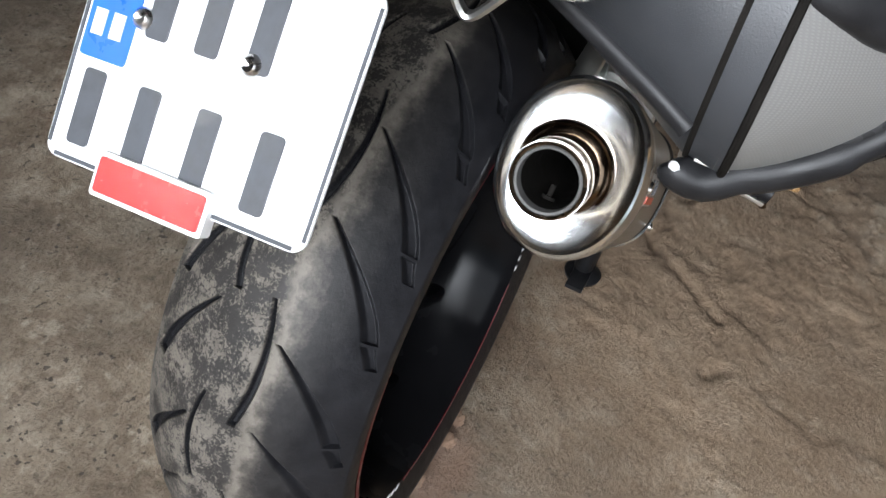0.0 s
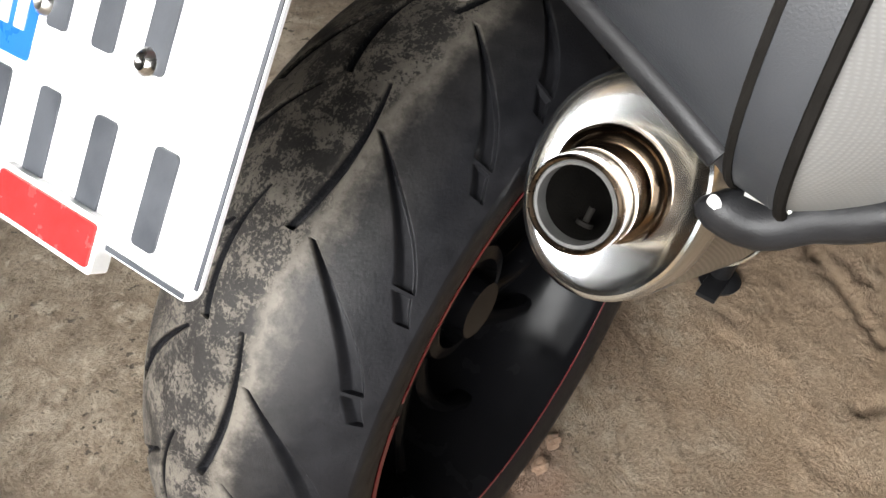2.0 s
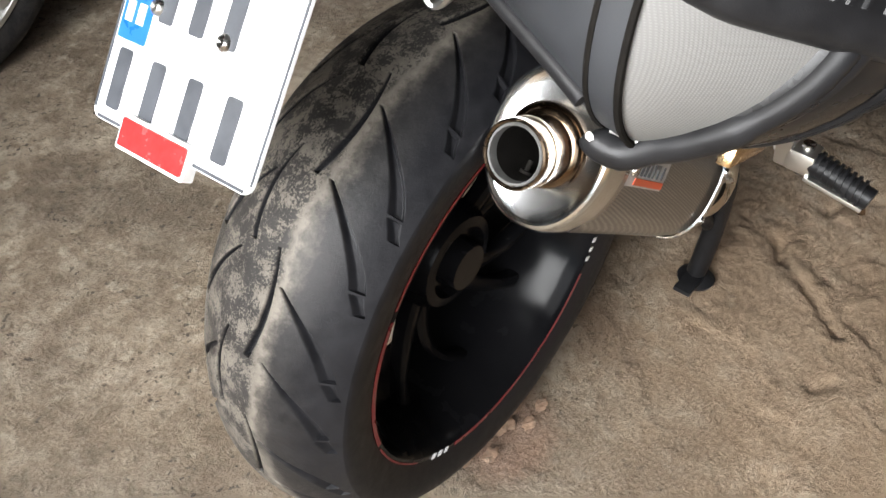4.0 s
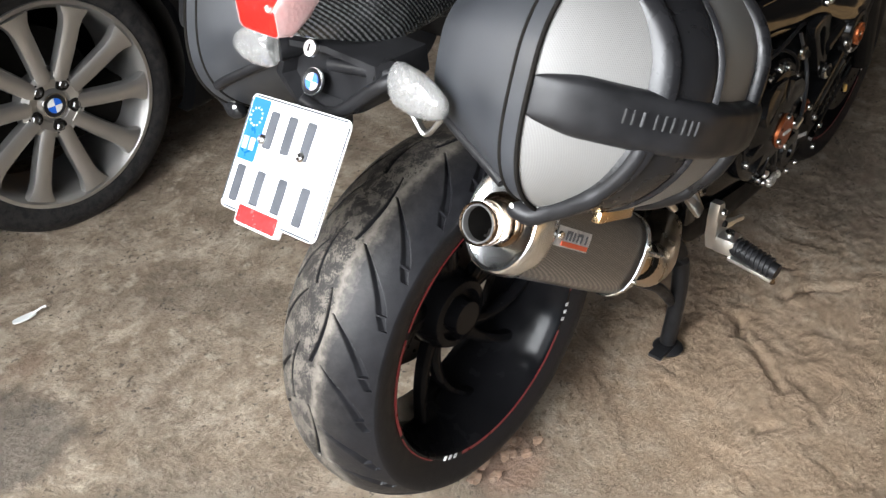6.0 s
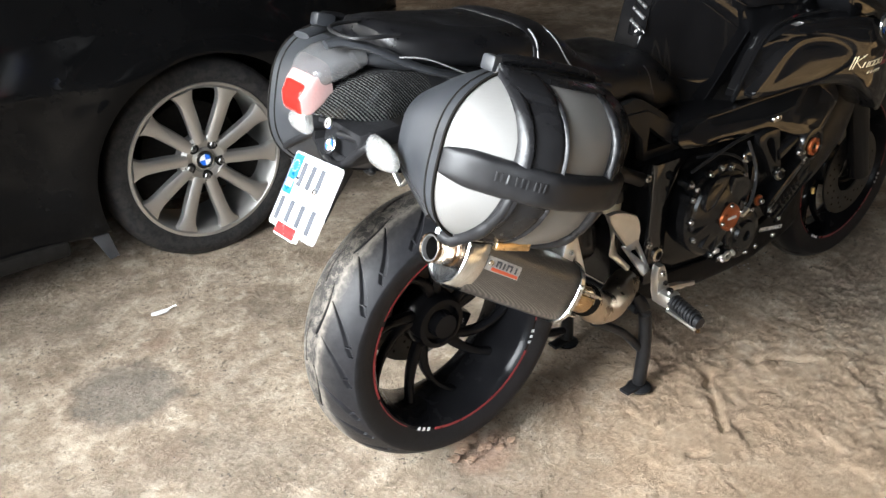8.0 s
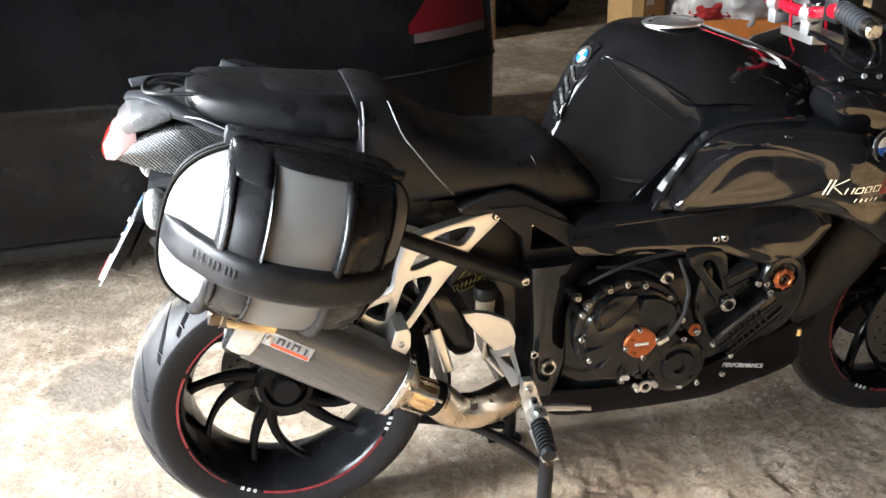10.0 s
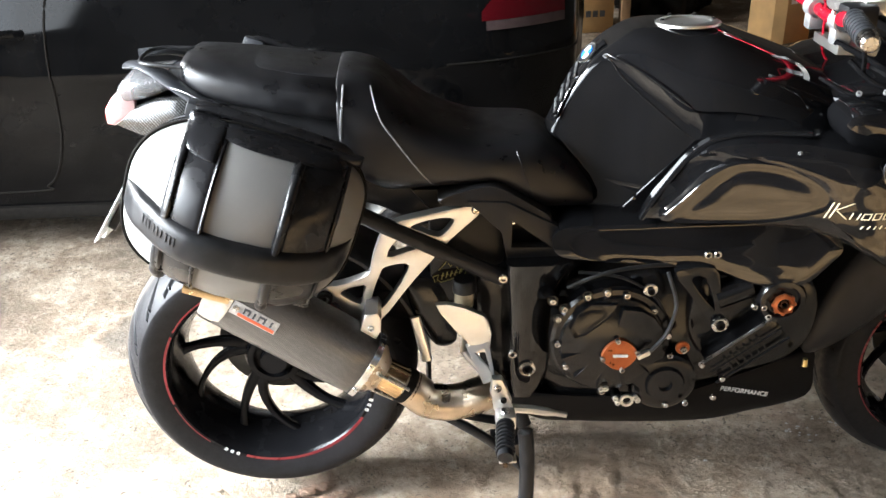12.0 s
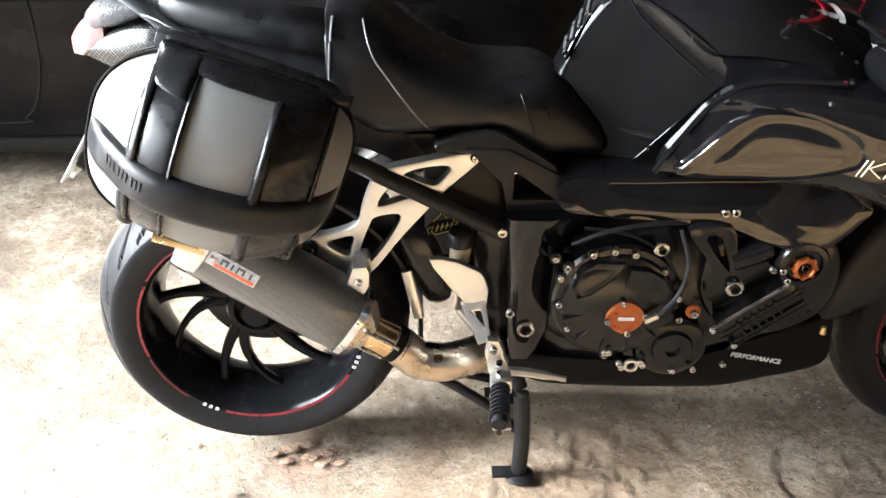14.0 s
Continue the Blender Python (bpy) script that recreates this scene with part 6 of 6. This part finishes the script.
part("headlight_fairing", body_loft([(1.09, 0.925, 0.14, 0.045), (1.14, 0.925, 0.19, 0.055), (1.20, 0.925, 0.205, 0.065), (1.28, 0.925, 0.21, 0.085), (1.42, 0.90, 0.18, 0.10), (1.52, 0.87, 0.11, 0.08)], 28, 2.6), M_GLOSS, bike, "gloss black headlight fairing")
bar = part("handlebar", tube(spline([(1.03, -0.215, 1.112), (1.06, -0.17, 1.105), (1.10, -0.08, 1.076), (1.11, 0.02, 1.062), (1.11, 0.10, 1.068), (1.06, 0.20, 1.094), (1.02, 0.28, 1.085), (0.99, 0.33, 1.070)], 6), 0.0125, 12), M_REDBAR, bike, "red anodised handlebar")
for a, b in ((Vector((1.048, -0.215, 1.112)), Vector((1.024, -0.322, 1.107))), (Vector((0.995, 0.315, 1.072)), Vector((0.965, 0.430, 1.055)))):
    d = (b - a).normalized()
    grip = part("grip", tube([a, b], 0.0175, 18), M_SHELL, bar, "ribbed grey rubber grip")
    for k in range(7):
        part("grip_rib", tube([a.lerp(b, 0.08 + 0.13 * k), a.lerp(b, 0.12 + 0.13 * k)], 0.0188, 18), M_SHELL, grip)
    part("bar_end", tube([b, b + d * 0.026, b + d * 0.030], [0.0165, 0.0150, 0.011], 20), M_STEEL, bar, "steel bar-end weight")
    part("switch_block", box(a - d * 0.022 + Vector((0.012, 0, -0.004)), (0.055, 0.042, 0.046), 0.008), M_BLACK, bar)
    part("lever", tube(spline([a + Vector((0.05, 0, -0.005)) - d * 0.02, a + Vector((0.075, 0, -0.012)) + d * 0.04, a + Vector((0.055, 0, -0.016)) + d * 0.13], 5), 0.007, 8, flat=0.7), M_BLACK, bar)
    part("master_cylinder", box(a - d * 0.05 + Vector((0.04, 0, 0.005)), (0.05, 0.06, 0.032), 0.006), M_ALU, bar)
    part("fluid_pot", tube([a - d * 0.065 + Vector((0.05, 0, 0.01)), a - d * 0.065 + Vector((0.05, 0, 0.045))], 0.021, 16), M_PAINTWHITE, bar, "white fluid pot")
M_CLAMP = surface("grey cast metal", (0.36, 0.36, 0.36), 0.42, 0.6, 0.2, 40, 500, 0.2)
for y in (-0.035, 0.085):
    clamp = part("bar_clamp", tube([(1.110, y - 0.015, 1.064), (1.110, y + 0.015, 1.064)], 0.0185, 20), M_CLAMP, bar, "grey cast bar clamp")
    part("clamp_foot", box((1.114, y, 1.040), (0.034, 0.030, 0.036), 0.006), M_CLAMP, clamp)
    for dx in (-0.014, 0.014):
        part("clamp_bolt", bolt((1.110 + dx, y, 1.078), 0.005, None, (0, 0, 1)), M_STEEL, bar)
part("brake_hose", tube(spline([(1.100, 0.050, 1.110), (1.112, 0.042, 1.077), (1.110, 0.030, 1.030), (1.112, 0.022, 0.990), (1.140, 0.020, 0.955)], 6), 0.0026, 8), M_REDBAR, bike, "red brake hose")
part("brake_hose", tube(spline([(1.10, -0.10, 1.11), (1.15, -0.02, 1.16), (1.20, 0.05, 1.10), (1.22, 0.06, 0.98)], 6), 0.0035, 8), M_REDBAR, bike, "red brake hose")
part("top_yoke", plate([(1.10, 1.008), (1.175, 1.002), (1.18, 1.018), (1.10, 1.026)], -0.065, 0.050, 0.005), M_ALU, bike, "aluminium top yoke")
part("instrument_panel", box((1.25, 0.05, 1.06), (0.06, 0.20, 0.08), 0.015, Matrix.Rotation(radians(-35), 4, "Y")), M_BLACK, bike)
cheek = part("front_cheek", bulged([(1.075, 0.925), (1.10, 0.945), (1.16, 0.942), (1.24, 0.905), (1.30, 0.865), (1.31, 0.80), (1.26, 0.80), (1.21, 0.855), (1.12, 0.862), (1.085, 0.89)], -0.12, lambda x, z: -0.200 - 0.10 * (z - 0.87), -0.014), M_GLOSS, bike, "gloss black front cheek panel")
for line, r in (([(1.07, -0.19, 1.10), (1.10, -0.17, 1.04), (1.12, -0.15, 0.99), (1.20, -0.13, 0.95)], 0.0042), ([(1.08, -0.17, 1.09), (1.15, -0.15, 1.05), (1.19, -0.14, 1.00), (1.17, -0.13, 0.95)], 0.0036), ([(1.09, -0.14, 1.02), (1.13, -0.17, 0.985), (1.20, -0.17, 0.975), (1.28, -0.12, 0.99)], 0.005), ([(1.05, -0.12, 0.985), (1.09, -0.15, 0.965), (1.14, -0.16, 0.962), (1.20, -0.15, 0.985), (1.24, -0.08, 1.03)], 0.004), ([(1.10, -0.05, 1.03), (1.16, -0.10, 1.00), (1.21, -0.12, 0.97)], 0.006)):
    part("cable", tube(spline(line, 6), r, 8), M_ENGINE, bike, "black control cable")
# Bright bolts added for the sparkle among the cables.
for x, y, z in ((1.105, -0.165, 0.965), (1.150, -0.172, 0.968), (1.190, -0.165, 0.962)):
    part("cable_clip", bolt((x, y, z), 0.005, None, (-0.2, -0.7, 0.6), 0.006), M_CLAMP, bike, "small bright bolt added as a glint")


# ---- the black car behind the motorcycle ----
car = thing("car", (-1.3, 2.1, 0.0), "dusty black saloon car with silver ten-spoke wheels", "car")
WC = Vector((0.02, 1.265, 0.322))
SIDE_Z = [0.17, 0.20, 0.30, 0.45, 0.62, 0.66, 0.80, 0.92, 1.00, 1.06]
SIDE_Y = [1.30, 1.262, 1.245, 1.232, 1.215, 1.205, 1.225, 1.255, 1.28, 1.31]


def car_y(x, z):
    y = float(np.interp(z, SIDE_Z, SIDE_Y))
    d = math.hypot(x - WC.x, z - WC.z)
    y -= 0.030 * math.exp(-(((d - 0.40) / 0.09) ** 2))
    if x > 0.35:
        y += 0.20 * ((x - 0.35) / 0.54) ** 2.2 + 0.36 * (max(0.0, x - 0.85) / 0.08) ** 2
    return y


def car_side():
    xa, xb, za, zb, r0 = -3.6, 0.93, 0.185, 1.05, 0.366
    lo = math.degrees(math.asin((za - WC.z) / r0))
    corners = [math.degrees(math.atan2(zz - WC.z, xx - WC.x)) % 360 for xx, zz in ((xb, za), (xb, zb), (xa, zb), (xa, za))]
    angles = sorted(set([lo, 180 - lo] + [c if c < 270 else c - 360 for c in corners] + [lo + (180 - 2 * lo) * k / 120 for k in range(121)] + [0.5 * k for k in range(-14, 14)] + [180 - 0.5 * k for k in range(-8, 14)]))
    rows = []
    for a in angles:
        c, s = math.cos(radians(a)), math.sin(radians(a))
        far = min((xb - WC.x) / c if c > 1e-6 else 99, (xa - WC.x) / c if c < -1e-6 else 99, (zb - WC.z) / s if s > 1e-6 else 99, (za - WC.z) / s if s < -1e-6 else 99)
        far = max(far, r0 + 1e-4)
        row = []
        for k in range(49):
            r = r0 + (far - r0) * (k / 48) ** 1.3
            x, z = WC.x + r * c, WC.z + r * s
            row.append((x, car_y(x, z), z))
        p = row[0]
        row.insert(0, (p[0], p[1] + 0.05, p[2]))
        rows.append(row)
    return skin(rows, cap=False, closed=False)


body = part("body", car_side(), M_CARPAINT, car, "dusty black painted car side")
prof = [(0.93, 0.0), (0.97, 0.10), (0.97, 0.30), (0.96, 0.42)]
rear = []
for z in (0.22, 0.3, 0.45, 0.62, 0.66, 0.80, 0.92, 1.05):
    y0 = car_y(0.93, z)
    rear.append([(0.93, y0, z), (0.985, y0 + 0.12, z), (1.01, 2.1, z), (0.985, 4.2 - y0 - 0.12, z), (0.93, 4.2 - y0, z)])
part("tail_panel", skin(rear, cap=False, closed=False), M_CARPAINT, car)
lid = []
for x, z in ((0.93, 1.05), (0.80, 1.07), (0.55, 1.08), (0.35, 1.09)):
    y0 = car_y(min(x, 0.93), 1.05)
    lid.append([(x, y0, 1.05), (x, y0 + 0.10, z), (x, 2.1, z + 0.03), (x, 4.2 - y0 - 0.10, z), (x, 4.2 - y0, 1.05)])
part("boot_lid", skin(lid, cap=False, closed=False), M_CARPAINT, car)
cabin = []
for x, top, inset in ((0.42, 1.08, 0.06), (0.05, 1.22, 0.14), (-0.35, 1.36, 0.20), (-0.9, 1.42, 0.22), (-1.6, 1.41, 0.22), (-2.2, 1.22, 0.16), (-2.7, 1.06, 0.06)):
    cabin.append([(x, 1.312, 1.045), (x, 1.33 + inset * 0.4, 1.045 + (top - 1.045) * 0.55), (x, 1.32 + inset, top), (x, 2.1, top + 0.04), (x, 2.88 - inset, top), (x, 2.9, 1.045)])
part("cabin", skin(cabin, cap=False, closed=False), M_GLASS, car, "dark tinted car windows and roof")
part("bonnet", box((-3.0, 2.1, 0.92), (1.3, 1.5, 0.14), 0.04), M_CARPAINT, car)
part("far_side", box((-1.35, 2.95, 0.6), (4.4, 0.06, 0.8), 0.02), M_CARPAINT, car)
part("underbody", box((-1.4, 2.1, 0.24), (4.3, 1.5, 0.12), 0.02), M_DEADBLACK, car)
part("sill", box((-1.9, 1.27, 0.175), (2.9, 0.05, 0.05), 0.015), M_DEADBLACK, car, "black lower sill")
part("wheel_well", lathe([(0.385, 0.02), (0.385, 0.40), (0.0, 0.40)], WC, 48, a0=-14, a1=194), M_DEADBLACK, car)
part("mud_flap", plate([(-0.385, 0.19), (-0.335, 0.19), (-0.315, 0.105), (-0.345, 0.10)], 1.245, 1.262, 0.003), M_SHELL, car, "small grey mud flap")
seam = spline([(-0.80, 0.99, 0), (-0.835, 0.88, 0), (-0.85, 0.75, 0), (-0.852, 0.60, 0), (-0.868, 0.45, 0), (-0.905, 0.335, 0), (-0.955, 0.278, 0), (-1.05, 0.255, 0), (-2.1, 0.255, 0)], 8)
part("door_gap", tube([(p.x, car_y(p.x, p.y) - 0.0005, p.y) for p in seam], 0.004, 6), M_DEADBLACK, car, "dark door gap")
part("door_handle", tube(spline([(-1.10, 1.195, 0.80), (-1.06, 1.18, 0.805), (-0.98, 1.18, 0.81), (-0.93, 1.195, 0.81)], 5), 0.013, 10), M_CARPAINT, car)
part("belt_trim", tube([(-3.2, 1.304, 1.048), (0.30, 1.304, 1.048)], 0.007, 8), M_SATIN, car)
# tail light wraps round the corner
grid = []
for k in range(15):
    x = 0.535 + 0.285 * k / 14
    top = min(0.955, 0.815 + 1.05 * (x - 0.535))
    grid.append([(x, car_y(x, z) - 0.008, z) for z in (0.787 + (top - 0.787) * j / 5 for j in range(6))])
lights = part("tail_light", skin(grid, cap=False, closed=False), M_CARLENS, car, "red wrap-round tail light")
grid = []
for k in range(15):
    x = 0.55 + 0.27 * k / 14
    grid.append([(x, car_y(x, z) - 0.010, z) for z in (0.757, 0.772, 0.787)])
part("reverse_lens", skin(grid, cap=False, closed=False), surface("milky lens", (0.05, 0.035, 0.034), 0.4, spec=0.08), lights, "pale lower lens")
part("bumper_gap", tube([(x, car_y(x, 0.66) - 0.0005, 0.66) for x in (0.42 + 0.03 * k for k in range(17))], 0.0035, 6), M_DEADBLACK, car, "dark bumper joint")


def car_wheel():
    R, half = 0.332, 0.12
    tprof = [(0.245, -0.105), (0.256, -0.112), (0.285, -0.122), (0.310, -0.116), (0.324, -0.104), (0.331, -0.085), (0.332, 0.0), (0.331, 0.085), (0.322, 0.11), (0.285, 0.12), (0.25, 0.11)]
    c = WC + Vector((0, 0.115, 0))
    tyre = part("tyre", lathe(tprof, c, 96), M_CAR_TYRE, car, "black road tyre")
    bm = bmesh.new()
    for y in (-0.065, -0.022, 0.022, 0.065):
        lathe([(0.3335, y - 0.004), (0.3335, y + 0.004)], c, 96, bm=bm)
    part("tread_groove", bm, M_DEADBLACK, tyre)
    rprof = [(0.250, -0.108), (0.258, -0.112), (0.257, -0.118), (0.248, -0.118), (0.242, -0.108), (0.232, -0.085), (0.226, 0.0), (0.236, 0.09), (0.24, 0.09), (0.236, 0.0), (0.243, -0.085)]
    rim = part("rim", lathe(rprof, c, 96, (0, 1, 0), True), M_WHEEL, car, "silver ten-spoke alloy wheel")
    for k in range(10):
        a = 36 * k + 8
        part("spoke", spoke_bm(c, a, a + 3, 0.060, 0.240, -0.084, -0.100, 0.042, 0.050, 0.038, 0.034, 0.72), M_WHEEL, rim)
    part("wheel_centre", lathe([(0.0, -0.092), (0.034, -0.092), (0.040, -0.088), (0.044, -0.094), (0.066, -0.100), (0.082, -0.092), (0.086, -0.06), (0.07, -0.03)], c, 48), M_WHEEL, rim)
    roundel(c + Vector((0, -0.094, 0)), 0.030, (0, -1, 0), rim.parent)
    for k in range(5):
        p = arc_point(c, 0.056, 72 * k + 36, -0.0975)
        part("bolt_recess", lathe([(0.0, 0.0015), (0.0165, 0.0015), (0.0180, 0.0), (0.0180, -0.01)], p, 24, (0, -1, 0)), M_DEADBLACK, rim)
        part("wheel_bolt", lathe([(0.0115, -0.004), (0.0115, 0.004), (0.009, 0.0065), (0.007, 0.0065), (0.006, 0.003), (0.0, 0.003)], p, 6, (0, -1, 0)), M_DISC, rim)
    part("brake_disc", lathe([(0.05, 0.02), (0.165, 0.02), (0.165, 0.04), (0.05, 0.04)], c, 48, (0, 1, 0), True), M_DEADBLACK, car)
    part("valve", tube([arc_point(c, 0.236, -96, -0.09), arc_point(c, 0.215, -96, -0.105)], 0.005, 8), M_DEADBLACK, rim)


car_wheel()

# ---- clutter at the back of the garage ----
def crate(name, c, size, material, label, category, turn=0.0):
    m = Matrix.Rotation(radians(turn), 4, "Z")
    t = thing(name, (c[0], c[1], 0), label, category)
    part("carton", box(c, size, 0.008, m), material, t)
    for s in (-1, 1):
        off = m @ Vector((0, s * size[1] * 0.25, size[2] / 2 + 0.002))
        part("flap", box(Vector(c) + off, (size[0] * 0.99, size[1] * 0.48, 0.004), 0.001, m), material, t)
    return t


# a tall carton with cut corners
tall = thing("cardboard_box", (2.54, 3.88, 0), "tall brown cardboard box with cut corners and a paper label", "box")
m = Matrix.Rotation(radians(24), 3, "Z")
outline = [m @ Vector((sx * x, sy * y, 0)) for sx, sy, order in ((1, 1, 0), (-1, 1, 1), (-1, -1, 0), (1, -1, 1)) for x, y in (((0.15, 0.10), (0.10, 0.15)) if not order else ((0.10, 0.15), (0.15, 0.10)))]
part("carton", skin([[(2.54 + k * p.x, 3.88 + k * p.y, z) for p in outline] for k, z in ((0.98, 0.0), (1.0, 0.01), (1.0, 0.55), (0.98, 0.56))]), M_CARD, tall)
patch = m @ Vector((-0.04, -0.1515, 0))
part("paper_label", box((2.54 + patch.x, 3.88 + patch.y, 0.31), (0.07, 0.002, 0.15), 0, m.to_4x4()), M_PAPER, tall)
b = crate("cardboard_box", (1.44, 4.30, 0.20), (0.26, 0.30, 0.40), M_CARD, "brown cardboard box with dark printing", "box", 4)
for k in range(4):
    part("print_mark", box((1.37 + 0.045 * k, 4.144 + 0.003 * k, 0.12), (0.032, 0.003, 0.040), 0, Matrix.Rotation(radians(4), 4, "Z")), M_INK, b)
post = thing("timber_post", (1.655, 4.19, 0), "raw timber post on the garage floor", "post")
part("post", box((1.655, 4.19, 0.55), (0.06, 0.07, 1.10), 0.006), M_WOOD, post)
board = thing("orange_board", (3.0, 3.55, 0), "orange painted board lying on the floor", "board")
part("board", box((3.05, 3.55, 0.08), (0.62, 0.20, 0.16), 0.012, Matrix.Rotation(radians(-25), 4, "Z")), M_ORANGE, board)


def heap(name, c, size, material, label, category, seed, bumps=0.25, freq=2.2):
    """A crumpled heap."""
    bm = bmesh.new()
    bmesh.ops.create_icosphere(bm, subdivisions=5, radius=1.0)
    for v in bm.verts:
        k = 1 + bumps * noise.fractal(v.co * freq + Vector((seed, 0, 0)), 0.8, 2.1, 5) + 0.06 * abs(noise.noise(v.co * 9))
        v.co = Vector((v.co.x * size[0], v.co.y * size[1], max(v.co.z, -0.55) * size[2])) * k + Vector(c)
    return tagged(part(name, bm, material, angle=75), label, category)


wrap = thing("plastic_wrap", (3.35, 3.75, 0.0), "heap of crumpled grey plastic film on the floor", "plastic film")
for k, (x, y, z, sx, sy, sz) in enumerate(((3.15, 3.78, 0.26, 0.40, 0.34, 0.36), (3.55, 3.72, 0.30, 0.42, 0.38, 0.40), (3.36, 3.66, 0.44, 0.36, 0.28, 0.26))):
    bm = bmesh.new()
    bmesh.ops.create_icosphere(bm, subdivisions=5, radius=1.0)
    for v in bm.verts:
        n = 1 + 0.22 * noise.fractal(v.co * 2.2 + Vector((3.0 + 9 * k, 0, 0)), 0.8, 2.1, 5) + 0.10 * abs(noise.noise(v.co * 7))
        v.co = Vector((v.co.x * sx, v.co.y * sy, max(v.co.z, -0.55) * sz)) * n + Vector((x, y, z))
    part("film_fold", bm, M_FILM, wrap, angle=75)
heap("red_cloth", (2.98, 3.60, 0.20), (0.18, 0.10, 0.08), M_CLOTH, "crumpled red cloth on the orange board", "cloth", 7.0)
heap("dark_bag", (2.0, 4.7, 0.22), (0.34, 0.28, 0.40), M_BLACK, "black plastic bag on the floor", "bag", 5.0)
heap("dark_bag", (3.9, 4.1, 0.30), (0.45, 0.40, 0.50), M_BLACK, "black plastic bag on the floor", "bag", 9.0)

# ---- small things on the floor ----
scrap = spline([(-0.325, 1.002, 0), (-0.30, 0.996, 0), (-0.277, 1.000, 0), (-0.277, 1.010, 0), (-0.30, 1.014, 0), (-0.324, 1.014, 0)], 4, True)
t = thing("paper_scrap", (-0.3, 1.0, 0), "small white paper scrap on the concrete", "paper")
part("paper", skin([[(p.x, p.y, 0.006 + h) for p in scrap] for h in (0.0, 0.004)]), M_PAPER, t)
part("twisted_end", tube([(-0.278, 1.006, 0.009), (-0.262, 0.995, 0.02), (-0.254, 0.990, 0.022)], [0.003, 0.002, 0.003], 8), M_PAPER, t)


def stone(c, r, seed, material=M_BRICK, name="brick_chip", label="broken reddish brick chip on the floor"):
    bm = bmesh.new()
    bmesh.ops.create_icosphere(bm, subdivisions=3, radius=r)
    for v in bm.verts:
        k = 1 + 0.75 * noise.noise(v.co * (1.6 / r) + Vector((seed, 0, 0))) + 0.3 * noise.noise(v.co * (4.0 / r) + Vector((0, seed, 0)))
        v.co = Vector((v.co.x * 1.5 * k, v.co.y * k, v.co.z * 0.26 * k)) + Vector(c)
    return tagged(part(name, bm, material, angle=25), label, "stone", "brick chips")


rng = random.Random(4)
for x, y, r in ((0.03, -0.035, 0.013), (0.075, -0.060, 0.011), (-0.01, -0.05, 0.010), (0.06, -0.02, 0.012), (0.11, -0.05, 0.010), (0.02, -0.075, 0.009), (0.10, -0.085, 0.008), (0.14, -0.08, 0.007)):
    stone((x, y, r * 0.25), r, rng.random() * 50)
M_SALT = surface("white mineral crumbs", (0.52, 0.50, 0.46), 0.8, 0, 0.3, 80, 300, 0.4)
for x0, y0, n, spread in ((1.235, 0.105, 13, 0.024), (1.335, 0.125, 12, 0.020), (0.975, 0.04, 4, 0.03)):
    for k in range(n):
        ob = stone((x0 + rng.gauss(0, spread), y0 + rng.gauss(0, spread), 0.003), rng.uniform(0.0012, 0.0030), rng.random() * 50, M_SALT, "mineral_crumb", "white mineral crumb on the concrete")
for k in range(26):
    x, y = rng.uniform(-0.2, 0.9), rng.uniform(-0.6, 0.1)
    stone((x, y, 0.002), rng.uniform(0.003, 0.007), rng.random() * 50, M_FLOOR, "pebble", "small pebble on the concrete")
